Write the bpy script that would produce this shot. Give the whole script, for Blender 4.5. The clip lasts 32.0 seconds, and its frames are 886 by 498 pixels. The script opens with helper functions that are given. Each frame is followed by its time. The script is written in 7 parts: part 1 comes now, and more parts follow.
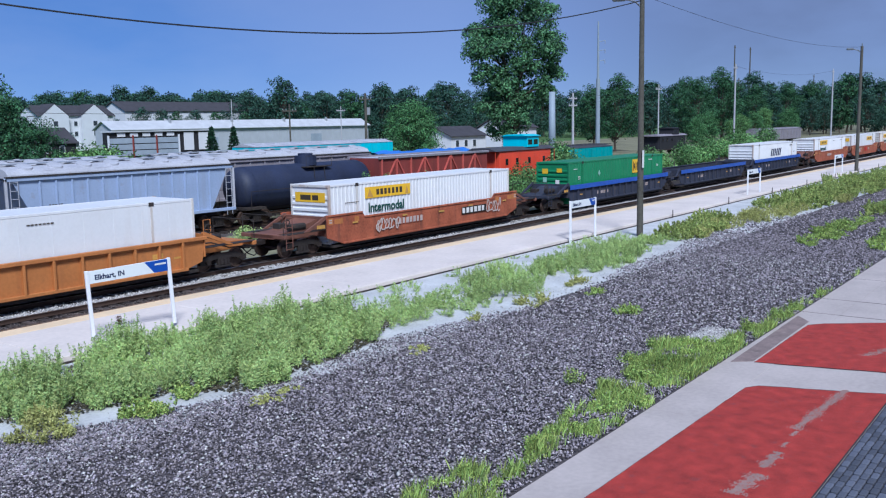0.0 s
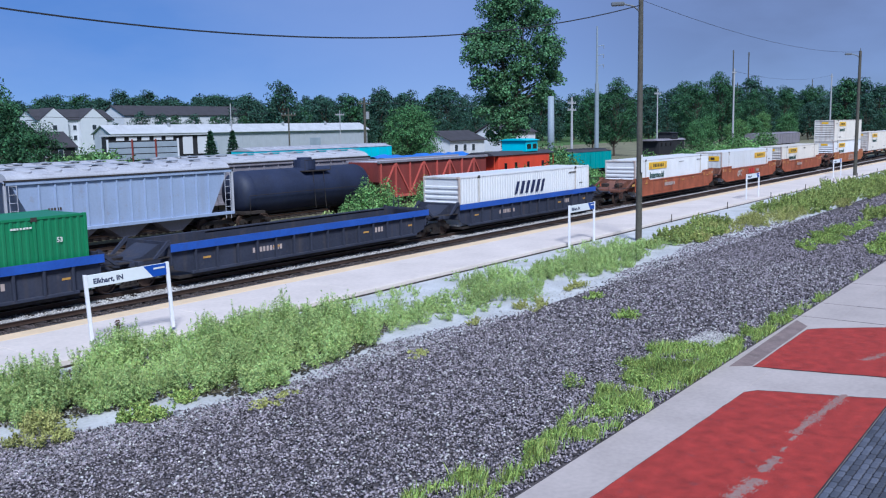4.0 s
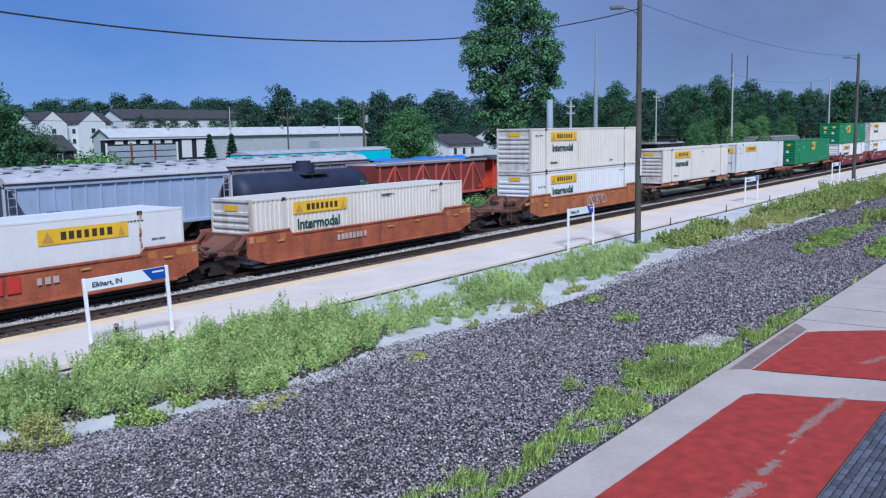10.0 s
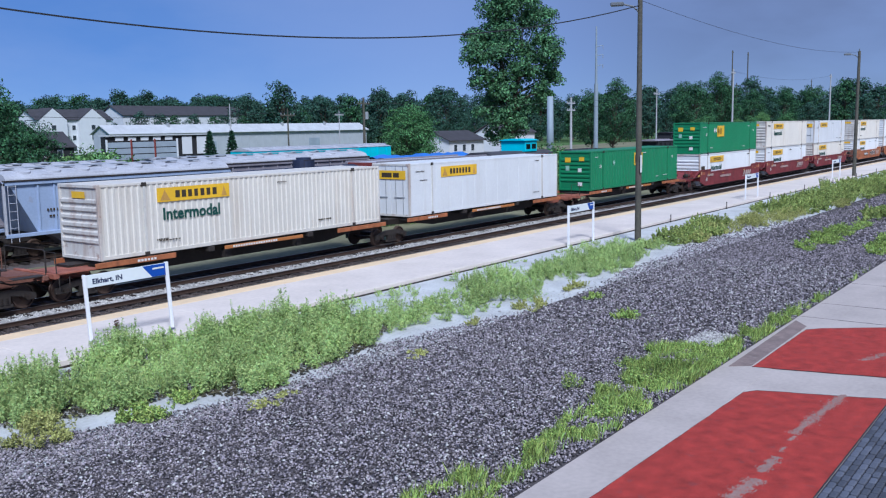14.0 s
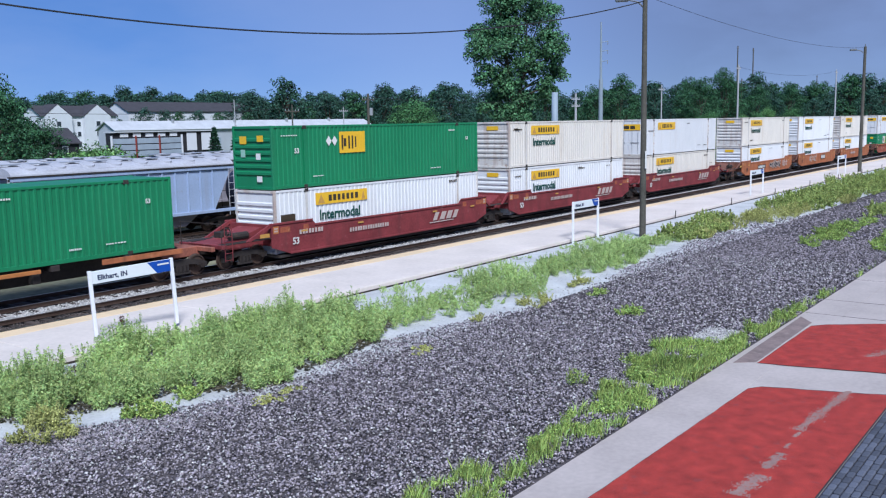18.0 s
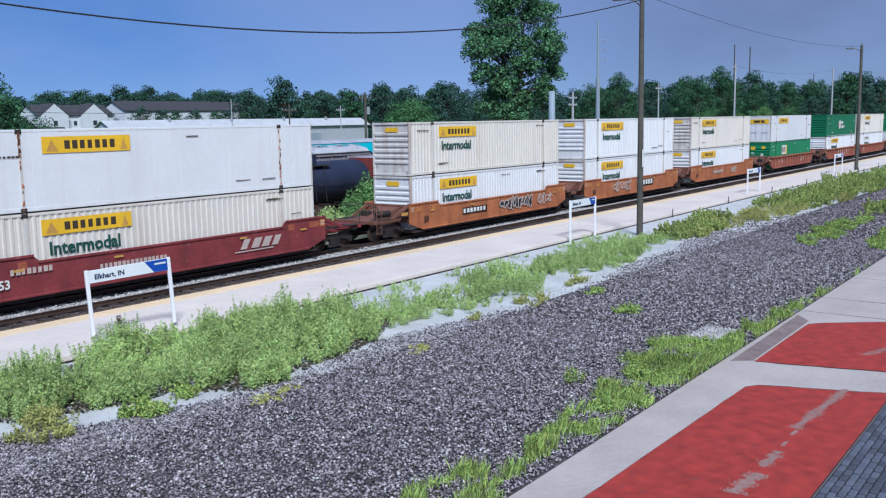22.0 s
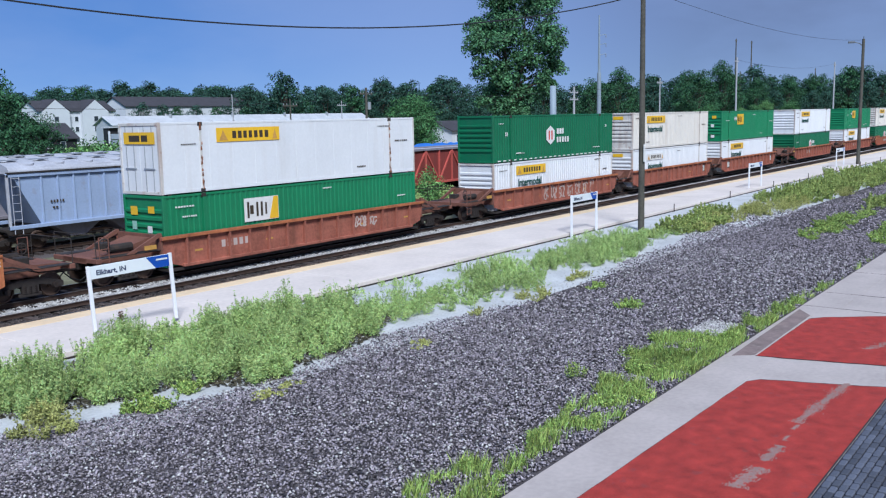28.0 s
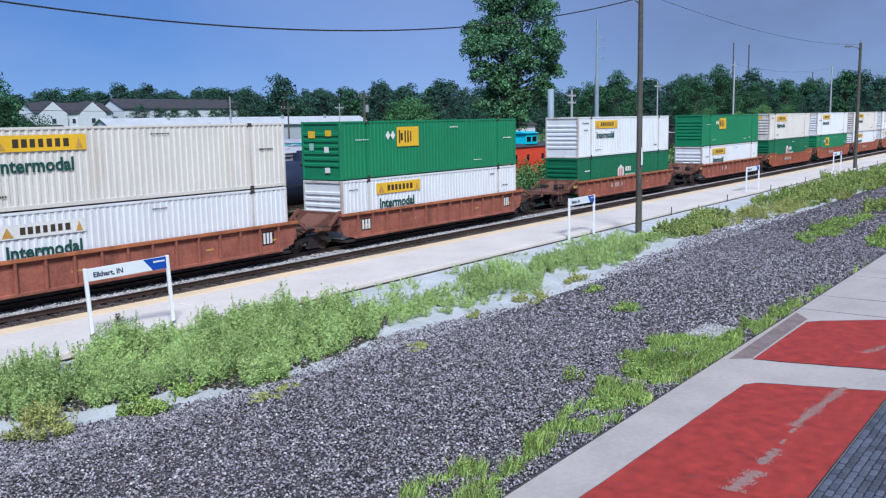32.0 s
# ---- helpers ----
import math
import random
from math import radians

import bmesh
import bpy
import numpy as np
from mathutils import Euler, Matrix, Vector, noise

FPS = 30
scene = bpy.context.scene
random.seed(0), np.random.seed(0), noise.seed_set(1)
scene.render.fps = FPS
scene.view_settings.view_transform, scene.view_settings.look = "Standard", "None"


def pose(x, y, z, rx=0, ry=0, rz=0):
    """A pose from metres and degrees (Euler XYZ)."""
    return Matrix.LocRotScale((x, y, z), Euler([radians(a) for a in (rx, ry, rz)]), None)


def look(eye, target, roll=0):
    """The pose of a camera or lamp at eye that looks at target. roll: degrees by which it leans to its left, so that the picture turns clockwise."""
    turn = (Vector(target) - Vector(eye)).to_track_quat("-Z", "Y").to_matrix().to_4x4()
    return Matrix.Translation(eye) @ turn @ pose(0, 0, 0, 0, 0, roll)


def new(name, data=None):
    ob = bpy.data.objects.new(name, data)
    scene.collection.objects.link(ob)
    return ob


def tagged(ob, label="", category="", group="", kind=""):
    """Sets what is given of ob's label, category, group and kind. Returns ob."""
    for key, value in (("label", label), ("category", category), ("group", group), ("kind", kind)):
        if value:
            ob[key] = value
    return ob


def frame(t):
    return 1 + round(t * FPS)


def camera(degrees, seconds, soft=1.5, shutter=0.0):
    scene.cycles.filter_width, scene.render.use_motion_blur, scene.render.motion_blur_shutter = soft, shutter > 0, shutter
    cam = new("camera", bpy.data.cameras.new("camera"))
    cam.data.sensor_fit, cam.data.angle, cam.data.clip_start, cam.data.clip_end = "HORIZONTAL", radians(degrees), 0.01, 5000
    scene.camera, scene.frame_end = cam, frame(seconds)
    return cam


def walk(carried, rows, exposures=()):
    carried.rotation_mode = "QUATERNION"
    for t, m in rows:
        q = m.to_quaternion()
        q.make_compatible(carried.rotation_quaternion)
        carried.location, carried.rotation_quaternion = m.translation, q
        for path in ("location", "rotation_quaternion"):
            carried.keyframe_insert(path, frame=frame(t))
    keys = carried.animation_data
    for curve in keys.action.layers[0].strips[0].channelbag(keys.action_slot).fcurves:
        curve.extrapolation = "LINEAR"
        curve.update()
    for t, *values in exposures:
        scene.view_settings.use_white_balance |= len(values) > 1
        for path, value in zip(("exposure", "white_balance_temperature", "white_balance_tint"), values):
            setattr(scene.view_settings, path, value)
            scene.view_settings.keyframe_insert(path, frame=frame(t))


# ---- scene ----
# ---------------------------------------------------------------- camera
EYE_Z = 6.13                      # camera height above the rail tops
SPEED = 13.194                    # metres a second, train towards -x
cam = camera(52.02, 32.0, soft=1.2)


def view(pan, tilt, roll):
    """Camera pose: pan from +y towards +x, tilt downwards, degrees."""
    return Matrix.Translation((0, 0, EYE_Z)) @ pose(0, 0, 0, 90 - tilt, 0, -pan) @ pose(0, 0, 0, 0, 0, roll)


walk(cam, [(t, view(a, b, c)) for t, a, b, c in (
    (0, 53.604, 7.950, -1.012), (0.5, 53.659, 7.970, -0.975), (1, 53.672, 7.843, -0.956), (1.5, 53.677, 7.733, -1.027), (2, 53.662, 7.717, -1.003),
    (2.5, 53.655, 7.655, -0.978), (3, 53.665, 7.680, -0.972), (3.5, 53.677, 7.675, -0.950), (5.5, 53.702, 7.721, -0.980), (6, 53.753, 7.626, -0.963),
    (6.5, 53.749, 7.529, -0.968), (7, 53.731, 7.581, -0.975), (7.5, 53.785, 7.576, -0.973), (8, 53.831, 7.504, -0.907), (8.5, 53.875, 7.485, -0.911),
    (9, 53.845, 7.464, -0.980), (9.5, 53.777, 7.481, -0.984), (10, 53.745, 7.475, -0.978), (10.5, 53.777, 7.477, -0.965),
    (11, 53.855, 7.565, -0.971), (11.5, 53.845, 7.469, -1.007), (12, 53.746, 7.517, -1.055), (12.5, 53.664, 7.651, -1.043),
    (13, 53.710, 7.706, -1.036), (13.5, 53.736, 7.748, -1.010), (14, 53.730, 7.676, -0.943), (14.5, 53.700, 7.771, -0.988),
    (16.5, 53.594, 7.891, -1.036), (17, 53.555, 7.920, -1.029), (17.5, 53.485, 7.989, -1.033), (18, 53.442, 7.916, -0.979),
    (18.5, 53.418, 8.027, -1.080), (19, 53.456, 7.979, -1.092), (19.5, 53.477, 7.834, -1.073), (20, 53.444, 7.826, -1.110),
    (20.5, 53.506, 7.958, -1.049), (21, 53.444, 7.875, -1.094), (21.5, 53.527, 7.946, -1.085), (22, 53.612, 7.990, -1.034),
    (22.5, 53.564, 7.958, -1.059), (23, 53.554, 8.032, -1.003), (23.5, 53.532, 8.109, -1.092), (24, 53.589, 8.167, -1.092),
    (24.5, 53.590, 8.116, -1.091), (25, 53.595, 8.114, -1.102), (25.5, 53.483, 8.157, -1.225), (27.5, 53.499, 8.435, -1.253),
    (28, 53.518, 8.295, -1.167), (28.5, 53.486, 8.251, -1.112), (29, 53.469, 8.231, -1.148), (29.5, 53.563, 8.267, -1.065),
    (30, 53.657, 8.159, -1.024), (30.5, 53.692, 8.042, -1.031), (31, 53.675, 8.041, -1.047), (31.5, 53.642, 8.119, -1.025),
    (32, 53.680, 8.119, -1.025),
)], exposures=[(0, 0.31, 5450, 7), (3, 0.34, 5450, 7), (9, 0.25, 5450, 7), (14, 0.29, 5450, 7), (17, 0.44, 5560, 7), (19, 0.36, 5600, 6), (24, 0.31, 5620, 4.5),
              (28, 0.37, 5620, 4.5), (30, 0.46, 5620, 5), (32, 0.38, 5620, 5)])

# ---------------------------------------------------------------- sky and sun
SUN_AZ, SUN_EL = 221.0, 46.0      # compass turn from +y towards +x, and height, degrees
world = bpy.data.worlds.new("sky_world")
scene.world = world
world.use_nodes = True
wn = world.node_tree
sky = wn.nodes.new("ShaderNodeTexSky")
sky.sky_type, sky.sun_disc = "NISHITA", False
sky.sun_elevation, sky.sun_rotation = radians(SUN_EL), radians(SUN_AZ)
sky.air_density, sky.dust_density, sky.ozone_density, sky.altitude = 1.0, 0.0, 6.0, 6000
wn.links.new(sky.outputs[0], wn.nodes["Background"].inputs[0])
wn.nodes["Background"].inputs[1].default_value = 0.020
# summer haze: bluer to the north, milkier to the east, with thin soft cloud
haze = wn.nodes.new("ShaderNodeBackground")
way = wn.nodes.new("ShaderNodeTexCoord")
side_of = wn.nodes.new("ShaderNodeVectorMath")
side_of.operation = "DOT_PRODUCT"
side_of.inputs[1].default_value = (0.80, -0.60, 0.0)
wn.links.new(way.outputs["Generated"], side_of.inputs[0])
milky = wn.nodes.new("ShaderNodeMapRange")
milky.interpolation_type = "SMOOTHSTEP"
milky.inputs[1].default_value, milky.inputs[2].default_value = -0.20, 0.80
wn.links.new(side_of.outputs["Value"], milky.inputs[0])
tone = wn.nodes.new("ShaderNodeValToRGB")
tone.color_ramp.interpolation = "EASE"
tone.color_ramp.elements[0].color, tone.color_ramp.elements[1].color = (0.20, 0.375, 0.86, 1), (0.27, 0.265, 0.37, 1)
tone.color_ramp.elements.new(0.48).color = (0.42, 0.52, 0.90, 1)
wn.links.new(milky.outputs[0], tone.inputs[0])
flat_way = wn.nodes.new("ShaderNodeMapping")
flat_way.inputs["Scale"].default_value = (1.0, 1.0, 2.6)
wn.links.new(way.outputs["Generated"], flat_way.inputs[0])
veil = wn.nodes.new("ShaderNodeTexNoise")
veil.inputs["Scale"].default_value, veil.inputs["Detail"].default_value, veil.inputs["Roughness"].default_value = 3.2, 6.0, 0.55
wn.links.new(flat_way.outputs[0], veil.inputs[0])
thin = wn.nodes.new("ShaderNodeMapRange")
thin.inputs[1].default_value, thin.inputs[2].default_value, thin.inputs[4].default_value = 0.42, 0.72, 0.55
wn.links.new(veil.outputs[0], thin.inputs[0])
cloud = wn.nodes.new("ShaderNodeMix")
cloud.data_type = "RGBA"
cloud.inputs[7].default_value = (0.50, 0.59, 0.95, 1)
wn.links.new(thin.outputs[0], cloud.inputs[0])
wn.links.new(tone.outputs[0], cloud.inputs[6])
wn.links.new(cloud.outputs[2], haze.inputs[0])
haze.inputs[1].default_value = 0.37
both = wn.nodes.new("ShaderNodeAddShader")
wn.links.new(wn.nodes["Background"].outputs[0], both.inputs[0])
wn.links.new(haze.outputs[0], both.inputs[1])
wn.links.new(both.outputs[0], wn.nodes["World Output"].inputs[0])
sun_data = bpy.data.lights.new("sun", "SUN")
sun_data.energy, sun_data.angle, sun_data.color = 3.6, radians(15), (1.0, 0.96, 0.93)
sun = new("sun", sun_data)
_d = Vector((math.sin(radians(SUN_AZ)) * math.cos(radians(SUN_EL)), math.cos(radians(SUN_AZ)) * math.cos(radians(SUN_EL)), math.sin(radians(SUN_EL))))
sun.matrix_world = look(_d * 200, (0, 0, 0))

# ---------------------------------------------------------------- materials
MATS = {}


def mat(name, col, rough=0.7, metal=0.0, var=0.12, big=0.6, small=9.0, bump=0.15, streak=0.0, streak_col=(0.12, 0.06, 0.03),
        spots=0.0, spot_col=(0.2, 0.09, 0.04), per="", hue=0.0, spec=0.4, each=None):
    """Procedural surface: two scales of tone, optional rain streaks running down, worn spots, tone by piece."""
    if name in MATS:
        return MATS[name]
    m = bpy.data.materials.new(name)
    m.use_nodes = True
    nt = m.node_tree
    N, L = nt.nodes.new, nt.links.new
    bsdf = nt.nodes["Principled BSDF"]
    co = N("ShaderNodeTexCoord")

    def noise_tex(scale, detail=4.0, stretch=None):
        n = N("ShaderNodeTexNoise")
        n.inputs["Scale"].default_value, n.inputs["Detail"].default_value = scale, detail
        if stretch:
            mp = N("ShaderNodeMapping")
            mp.inputs["Scale"].default_value = stretch
            L(co.outputs["Object"], mp.inputs[0])
            L(mp.outputs[0], n.inputs[0])
        else:
            L(co.outputs["Object"], n.inputs[0])
        return n.outputs[0]

    def ramp(src, a, b):
        r = N("ShaderNodeMapRange")
        r.inputs[1].default_value, r.inputs[2].default_value = a, b
        L(src, r.inputs[0])
        return r.outputs[0]

    def mix(fac, a, b):
        x = N("ShaderNodeMix")
        x.data_type = "RGBA"
        for s, v in ((x.inputs[0], fac), (x.inputs[6], a), (x.inputs[7], b)):
            if isinstance(v, (tuple, float, int)):
                s.default_value = (*v, 1) if isinstance(v, tuple) else v
            else:
                L(v, s)
        return x.outputs[2]

    dark = tuple(c * (1 - var * 2) for c in col)
    lite = tuple(min(1, c * (1 + var)) for c in col)
    c1 = mix(ramp(noise_tex(big, 5), 0.3, 0.7), dark, lite)
    c2 = mix(ramp(noise_tex(small, 3), 0.25, 0.75), tuple(c * (1 - var * 1.4) for c in col), lite)
    out = mix(0.5, c1, c2)
    if per:
        src = N("ShaderNodeNewGeometry").outputs["Random Per Island"] if per == "island" else N("ShaderNodeObjectInfo").outputs["Random"]
        hs = N("ShaderNodeHueSaturation")
        hs.inputs["Hue"].default_value = 0.5
        mr = N("ShaderNodeMapRange")
        each = max(var * 2.2, 0.15) if each is None else each
        mr.inputs[3].default_value, mr.inputs[4].default_value = 1 - each, 1 + each
        L(src, mr.inputs[0])
        L(mr.outputs[0], hs.inputs["Value"])
        if hue:
            mh = N("ShaderNodeMapRange")
            mh.inputs[3].default_value, mh.inputs[4].default_value = 0.5 - hue, 0.5 + hue
            wn_ = N("ShaderNodeTexWhiteNoise")
            wn_.noise_dimensions = "1D"
            L(src, wn_.inputs["W"])
            L(wn_.outputs[0], mh.inputs[0])
            L(mh.outputs[0], hs.inputs["Hue"])
        L(out, hs.inputs["Color"])
        out = hs.outputs[0]
    if streak:
        f = ramp(noise_tex(1.0, 4, (2.6, 2.6, 0.22)), 0.52, 0.78)
        mul = N("ShaderNodeMath")
        mul.operation = "MULTIPLY"
        L(f, mul.inputs[0])
        mul.inputs[1].default_value = streak
        out = mix(mul.outputs[0], out, streak_col)
    if spots:
        f = ramp(noise_tex(3.1, 6), 0.62, 0.7)
        mul = N("ShaderNodeMath")
        mul.operation = "MULTIPLY"
        L(f, mul.inputs[0])
        mul.inputs[1].default_value = spots
        out = mix(mul.outputs[0], out, spot_col)
    L(out, bsdf.inputs["Base Color"])
    bsdf.inputs["Roughness"].default_value, bsdf.inputs["Metallic"].default_value = rough, metal
    bsdf.inputs["Specular IOR Level"].default_value = spec
    if bump:
        b = N("ShaderNodeBump")
        b.inputs["Strength"].default_value, b.inputs["Distance"].default_value = bump, 0.02
        L(noise_tex(small * 2.5, 4), b.inputs["Height"])
        L(b.outputs[0], bsdf.inputs["Normal"])
    MATS[name] = m
    return m


RUST = (0.16, 0.06, 0.03)
M_WHITE = mat("white_container_paint", (0.70, 0.70, 0.705), 0.5, var=0.05, streak=0.18, streak_col=(0.42, 0.34, 0.26), spots=0.0, bump=0.04)
M_CREAM = mat("weathered_white_paint", (0.66, 0.615, 0.55), 0.55, var=0.06, streak=0.35, streak_col=(0.42, 0.30, 0.19), spots=0.1, spot_col=(0.3, 0.16, 0.09), bump=0.05)
M_GREEN = mat("green_container_paint", (0.020, 0.195, 0.080), 0.45, var=0.10, streak=0.15, streak_col=(0.05, 0.14, 0.08), bump=0.05)
M_GREEN_D = mat("dark_green_container_paint", (0.012, 0.135, 0.058), 0.45, var=0.12, streak=0.2, streak_col=(0.05, 0.1, 0.06), bump=0.05)
M_RUSTRED = mat("rust_red_car_paint", (0.38, 0.105, 0.05), 0.7, var=0.32, big=1.1, streak=0.65, streak_col=(0.10, 0.045, 0.035), spots=0.55, spot_col=(0.46, 0.18, 0.08))
M_ORANGE = mat("faded_orange_car_paint", (0.43, 0.145, 0.058), 0.65, var=0.28, big=1.1, streak=0.7, streak_col=(0.17, 0.06, 0.03), spots=0.45, spot_col=(0.5, 0.23, 0.11))
M_YELLOW = mat("yellow_orange_car_paint", (0.47, 0.175, 0.05), 0.6, var=0.15, streak=0.4, streak_col=(0.25, 0.1, 0.04), spots=0.2)
M_MAROON = mat("maroon_car_paint", (0.22, 0.038, 0.042), 0.65, var=0.28, big=1.1, streak=0.45, streak_col=(0.09, 0.035, 0.035), spots=0.4, spot_col=(0.34, 0.14, 0.13))
M_BROWN = mat("brown_red_ribbed_paint", (0.34, 0.115, 0.075), 0.7, var=0.3, big=1.1, streak=0.5, streak_col=(0.12, 0.05, 0.03), spots=0.2, spot_col=(0.36, 0.2, 0.13))
M_BLUE = mat("blue_car_paint", (0.028, 0.095, 0.42), 0.5, var=0.15, streak=0.3, streak_col=(0.04, 0.05, 0.09), spots=0.2, spot_col=(0.1, 0.1, 0.13))
M_GREYBLUE = mat("grime_dark_car_paint", (0.036, 0.041, 0.066), 0.75, var=0.25, streak=0.4, streak_col=(0.1, 0.08, 0.07), spots=0.2, spot_col=(0.12, 0.1, 0.1))
M_ENDS = mat("rusty_car_end_paint", (0.19, 0.08, 0.055), 0.75, var=0.25, streak=0.4, streak_col=(0.06, 0.035, 0.03), spots=0.35, spot_col=(0.28, 0.12, 0.06))
M_STEEL = mat("dark_running_gear_steel", (0.045, 0.036, 0.032), 0.75, 0.2, var=0.3, spots=0.25, spot_col=(0.13, 0.07, 0.045))
M_BLACK = mat("black_rubber_and_grime", (0.015, 0.015, 0.016), 0.8, var=0.25)
M_RAIL = mat("rusty_rail_steel", (0.10, 0.065, 0.05), 0.55, 0.5, var=0.25)
M_RAILTOP = mat("polished_rail_head", (0.42, 0.40, 0.39), 0.3, 0.9, var=0.1)
M_LOGO_Y = mat("yellow_logo_vinyl", (0.78, 0.46, 0.02), 0.5, var=0.08, streak=0.15, streak_col=(0.5, 0.3, 0.06))
M_LOGO_D = mat("dark_logo_vinyl", (0.05, 0.035, 0.02), 0.6, var=0.1)
M_LOGO_G = mat("dark_green_lettering", (0.012, 0.07, 0.055), 0.6, var=0.1)
M_NAVY = mat("navy_lettering", (0.012, 0.02, 0.075), 0.5, var=0.1)
M_WLET = mat("white_lettering", (0.72, 0.70, 0.66), 0.6, var=0.08, spots=0.2, spot_col=(0.4, 0.3, 0.25))
M_STENCIL = mat("faded_stencil_paint", (0.50, 0.40, 0.36), 0.7, var=0.15, spots=0.4, spot_col=(0.3, 0.16, 0.12))
M_POSTRUST = mat("rust_stained_white_paint", (0.60, 0.57, 0.53), 0.6, var=0.1, streak=0.6, streak_col=(0.26, 0.12, 0.06), spots=0.6, spot_col=(0.22, 0.09, 0.05))
M_PALEGREEN = mat("faded_pale_green_vinyl", (0.30, 0.50, 0.40), 0.6, var=0.12)
M_RUSTSTAIN = mat("dark_rust_stain", (0.24, 0.09, 0.04), 0.85, var=0.35, per="object")
M_RLET = mat("red_lettering", (0.55, 0.04, 0.03), 0.6, var=0.08)
M_GRAF = mat("graffiti_spray", (0.52, 0.42, 0.37), 0.7, var=0.15)
M_GRAFK = mat("black_graffiti_spray", (0.02, 0.02, 0.025), 0.7, var=0.15)
M_SAFETY = mat("yellow_reflective_tape", (0.55, 0.30, 0.07), 0.5, var=0.2)
M_GALV = mat("galvanised_steel", (0.45, 0.46, 0.47), 0.45, 0.6, var=0.1)

# ---------------------------------------------------------------- geometry helpers


class Geo:
    """Collects vertices and faces; turns into a mesh."""

    def __init__(self):
        self.v, self.f = [], []

    def box(self, x0, x1, y0, y1, z0, z1, c=0.0):
        """Box, with its edges along x, y and z cut by c."""
        n = len(self.v)
        if c <= 0:
            self.v += [(x, y, z) for z in (z0, z1) for y in (y0, y1) for x in (x0, x1)]
            self.f += [tuple(n + i for i in q) for q in ((0, 2, 3, 1), (4, 5, 7, 6), (0, 1, 5, 4), (2, 6, 7, 3), (0, 4, 6, 2), (1, 3, 7, 5))]
            return self
        for z, s in ((z0, c), (z0 + c, 0), (z1 - c, 0), (z1, c)):
            self.v += [(x0 + s + c * (s == 0), y0 + s, z), (x1 - s - c * (s == 0), y0 + s, z), (x1 - s, y0 + s + c * (s == 0), z), (x1 - s, y1 - s - c * (s == 0), z),
                       (x1 - s - c * (s == 0), y1 - s, z), (x0 + s + c * (s == 0), y1 - s, z), (x0 + s, y1 - s - c * (s == 0), z), (x0 + s, y0 + s + c * (s == 0), z)]
        for r in range(3):
            for i in range(8):
                j = (i + 1) % 8
                self.f.append((n + r * 8 + i, n + r * 8 + j, n + r * 8 + 8 + j, n + r * 8 + 8 + i))
        self.f += [tuple(n + 7 - i for i in range(8)), tuple(n + 24 + i for i in range(8))]
        return self

    def tube(self, a, b, r, r2=None, n=8, cap=True):
        a, b = Vector(a), Vector(b)
        r2 = r if r2 is None else r2
        d = (b - a).normalized()
        u = d.orthogonal().normalized()
        w = d.cross(u)
        k = len(self.v)
        for p, q in ((a, r), (b, r2)):
            for i in range(n):
                t = 2 * math.pi * i / n
                self.v.append(tuple(p + (u * math.cos(t) + w * math.sin(t)) * q))
        for i in range(n):
            j = (i + 1) % n
            self.f.append((k + i, k + j, k + n + j, k + n + i))
        if cap:
            self.f += [tuple(k + n - 1 - i for i in range(n)), tuple(k + n + i for i in range(n))]
        return self

    def path(self, pts, r, n=6):
        """One bent tube through the points."""
        pts = [Vector(p) for p in pts]
        k, u = len(self.v), None
        for i, p in enumerate(pts):
            d = (pts[min(i + 1, len(pts) - 1)] - pts[max(i - 1, 0)]).normalized()
            u = d.orthogonal().normalized() if u is None else (u - d * u.dot(d)).normalized()
            w = d.cross(u)
            for j in range(n):
                t = 2 * math.pi * j / n
                self.v.append(tuple(p + (u * math.cos(t) + w * math.sin(t)) * r))
        for i in range(len(pts) - 1):
            for j in range(n):
                m = (j + 1) % n
                self.f.append((k + i * n + j, k + i * n + m, k + i * n + n + m, k + i * n + n + j))
        e = k + (len(pts) - 1) * n
        self.f += [tuple(k + n - 1 - j for j in range(n)), tuple(e + j for j in range(n))]
        return self

    def prism(self, poly, axis, a, b):
        """Polygon in the plane across axis ('x': y,z; 'y': x,z; 'z': x,y) pushed from a to b."""
        k, n = len(self.v), len(poly)
        for s in (a, b):
            for p, q in poly:
                self.v.append((s, p, q) if axis == "x" else (p, s, q) if axis == "y" else (p, q, s))
        for i in range(n):
            j = (i + 1) % n
            self.f.append((k + i, k + j, k + n + j, k + n + i))
        self.f += [tuple(k + n - 1 - i for i in range(n)), tuple(k + n + i for i in range(n))]
        return self

    def lathe(self, prof, axis_y0, n=16, cx=0.0, cz=0.0):
        """Profile of (radius, y) turned about the line x=cx, z=cz."""
        k = len(self.v)
        for r, y in prof:
            for i in range(n):
                t = 2 * math.pi * i / n
                self.v.append((cx + r * math.cos(t), axis_y0 + y, cz + r * math.sin(t)))
        for s in range(len(prof) - 1):
            for i in range(n):
                j = (i + 1) % n
                self.f.append((k + s * n + i, k + s * n + j, k + s * n + n + j, k + s * n + n + i))
        return self

    def ribbon(self, pts, half, y0, y1):
        """One bent stroke of the width twice half, in x and z, from y0 to y1."""
        k, n = len(self.v), len(pts)
        for i, (x, z) in enumerate(pts):
            a, b = pts[max(i - 1, 0)], pts[min(i + 1, n - 1)]
            d = math.hypot(b[0] - a[0], b[1] - a[1]) + 1e-6
            u, w = (b[1] - a[1]) / d * half, -(b[0] - a[0]) / d * half
            self.v += [(x - u, y0, z - w), (x + u, y0, z + w), (x + u, y1, z + w), (x - u, y1, z - w)]
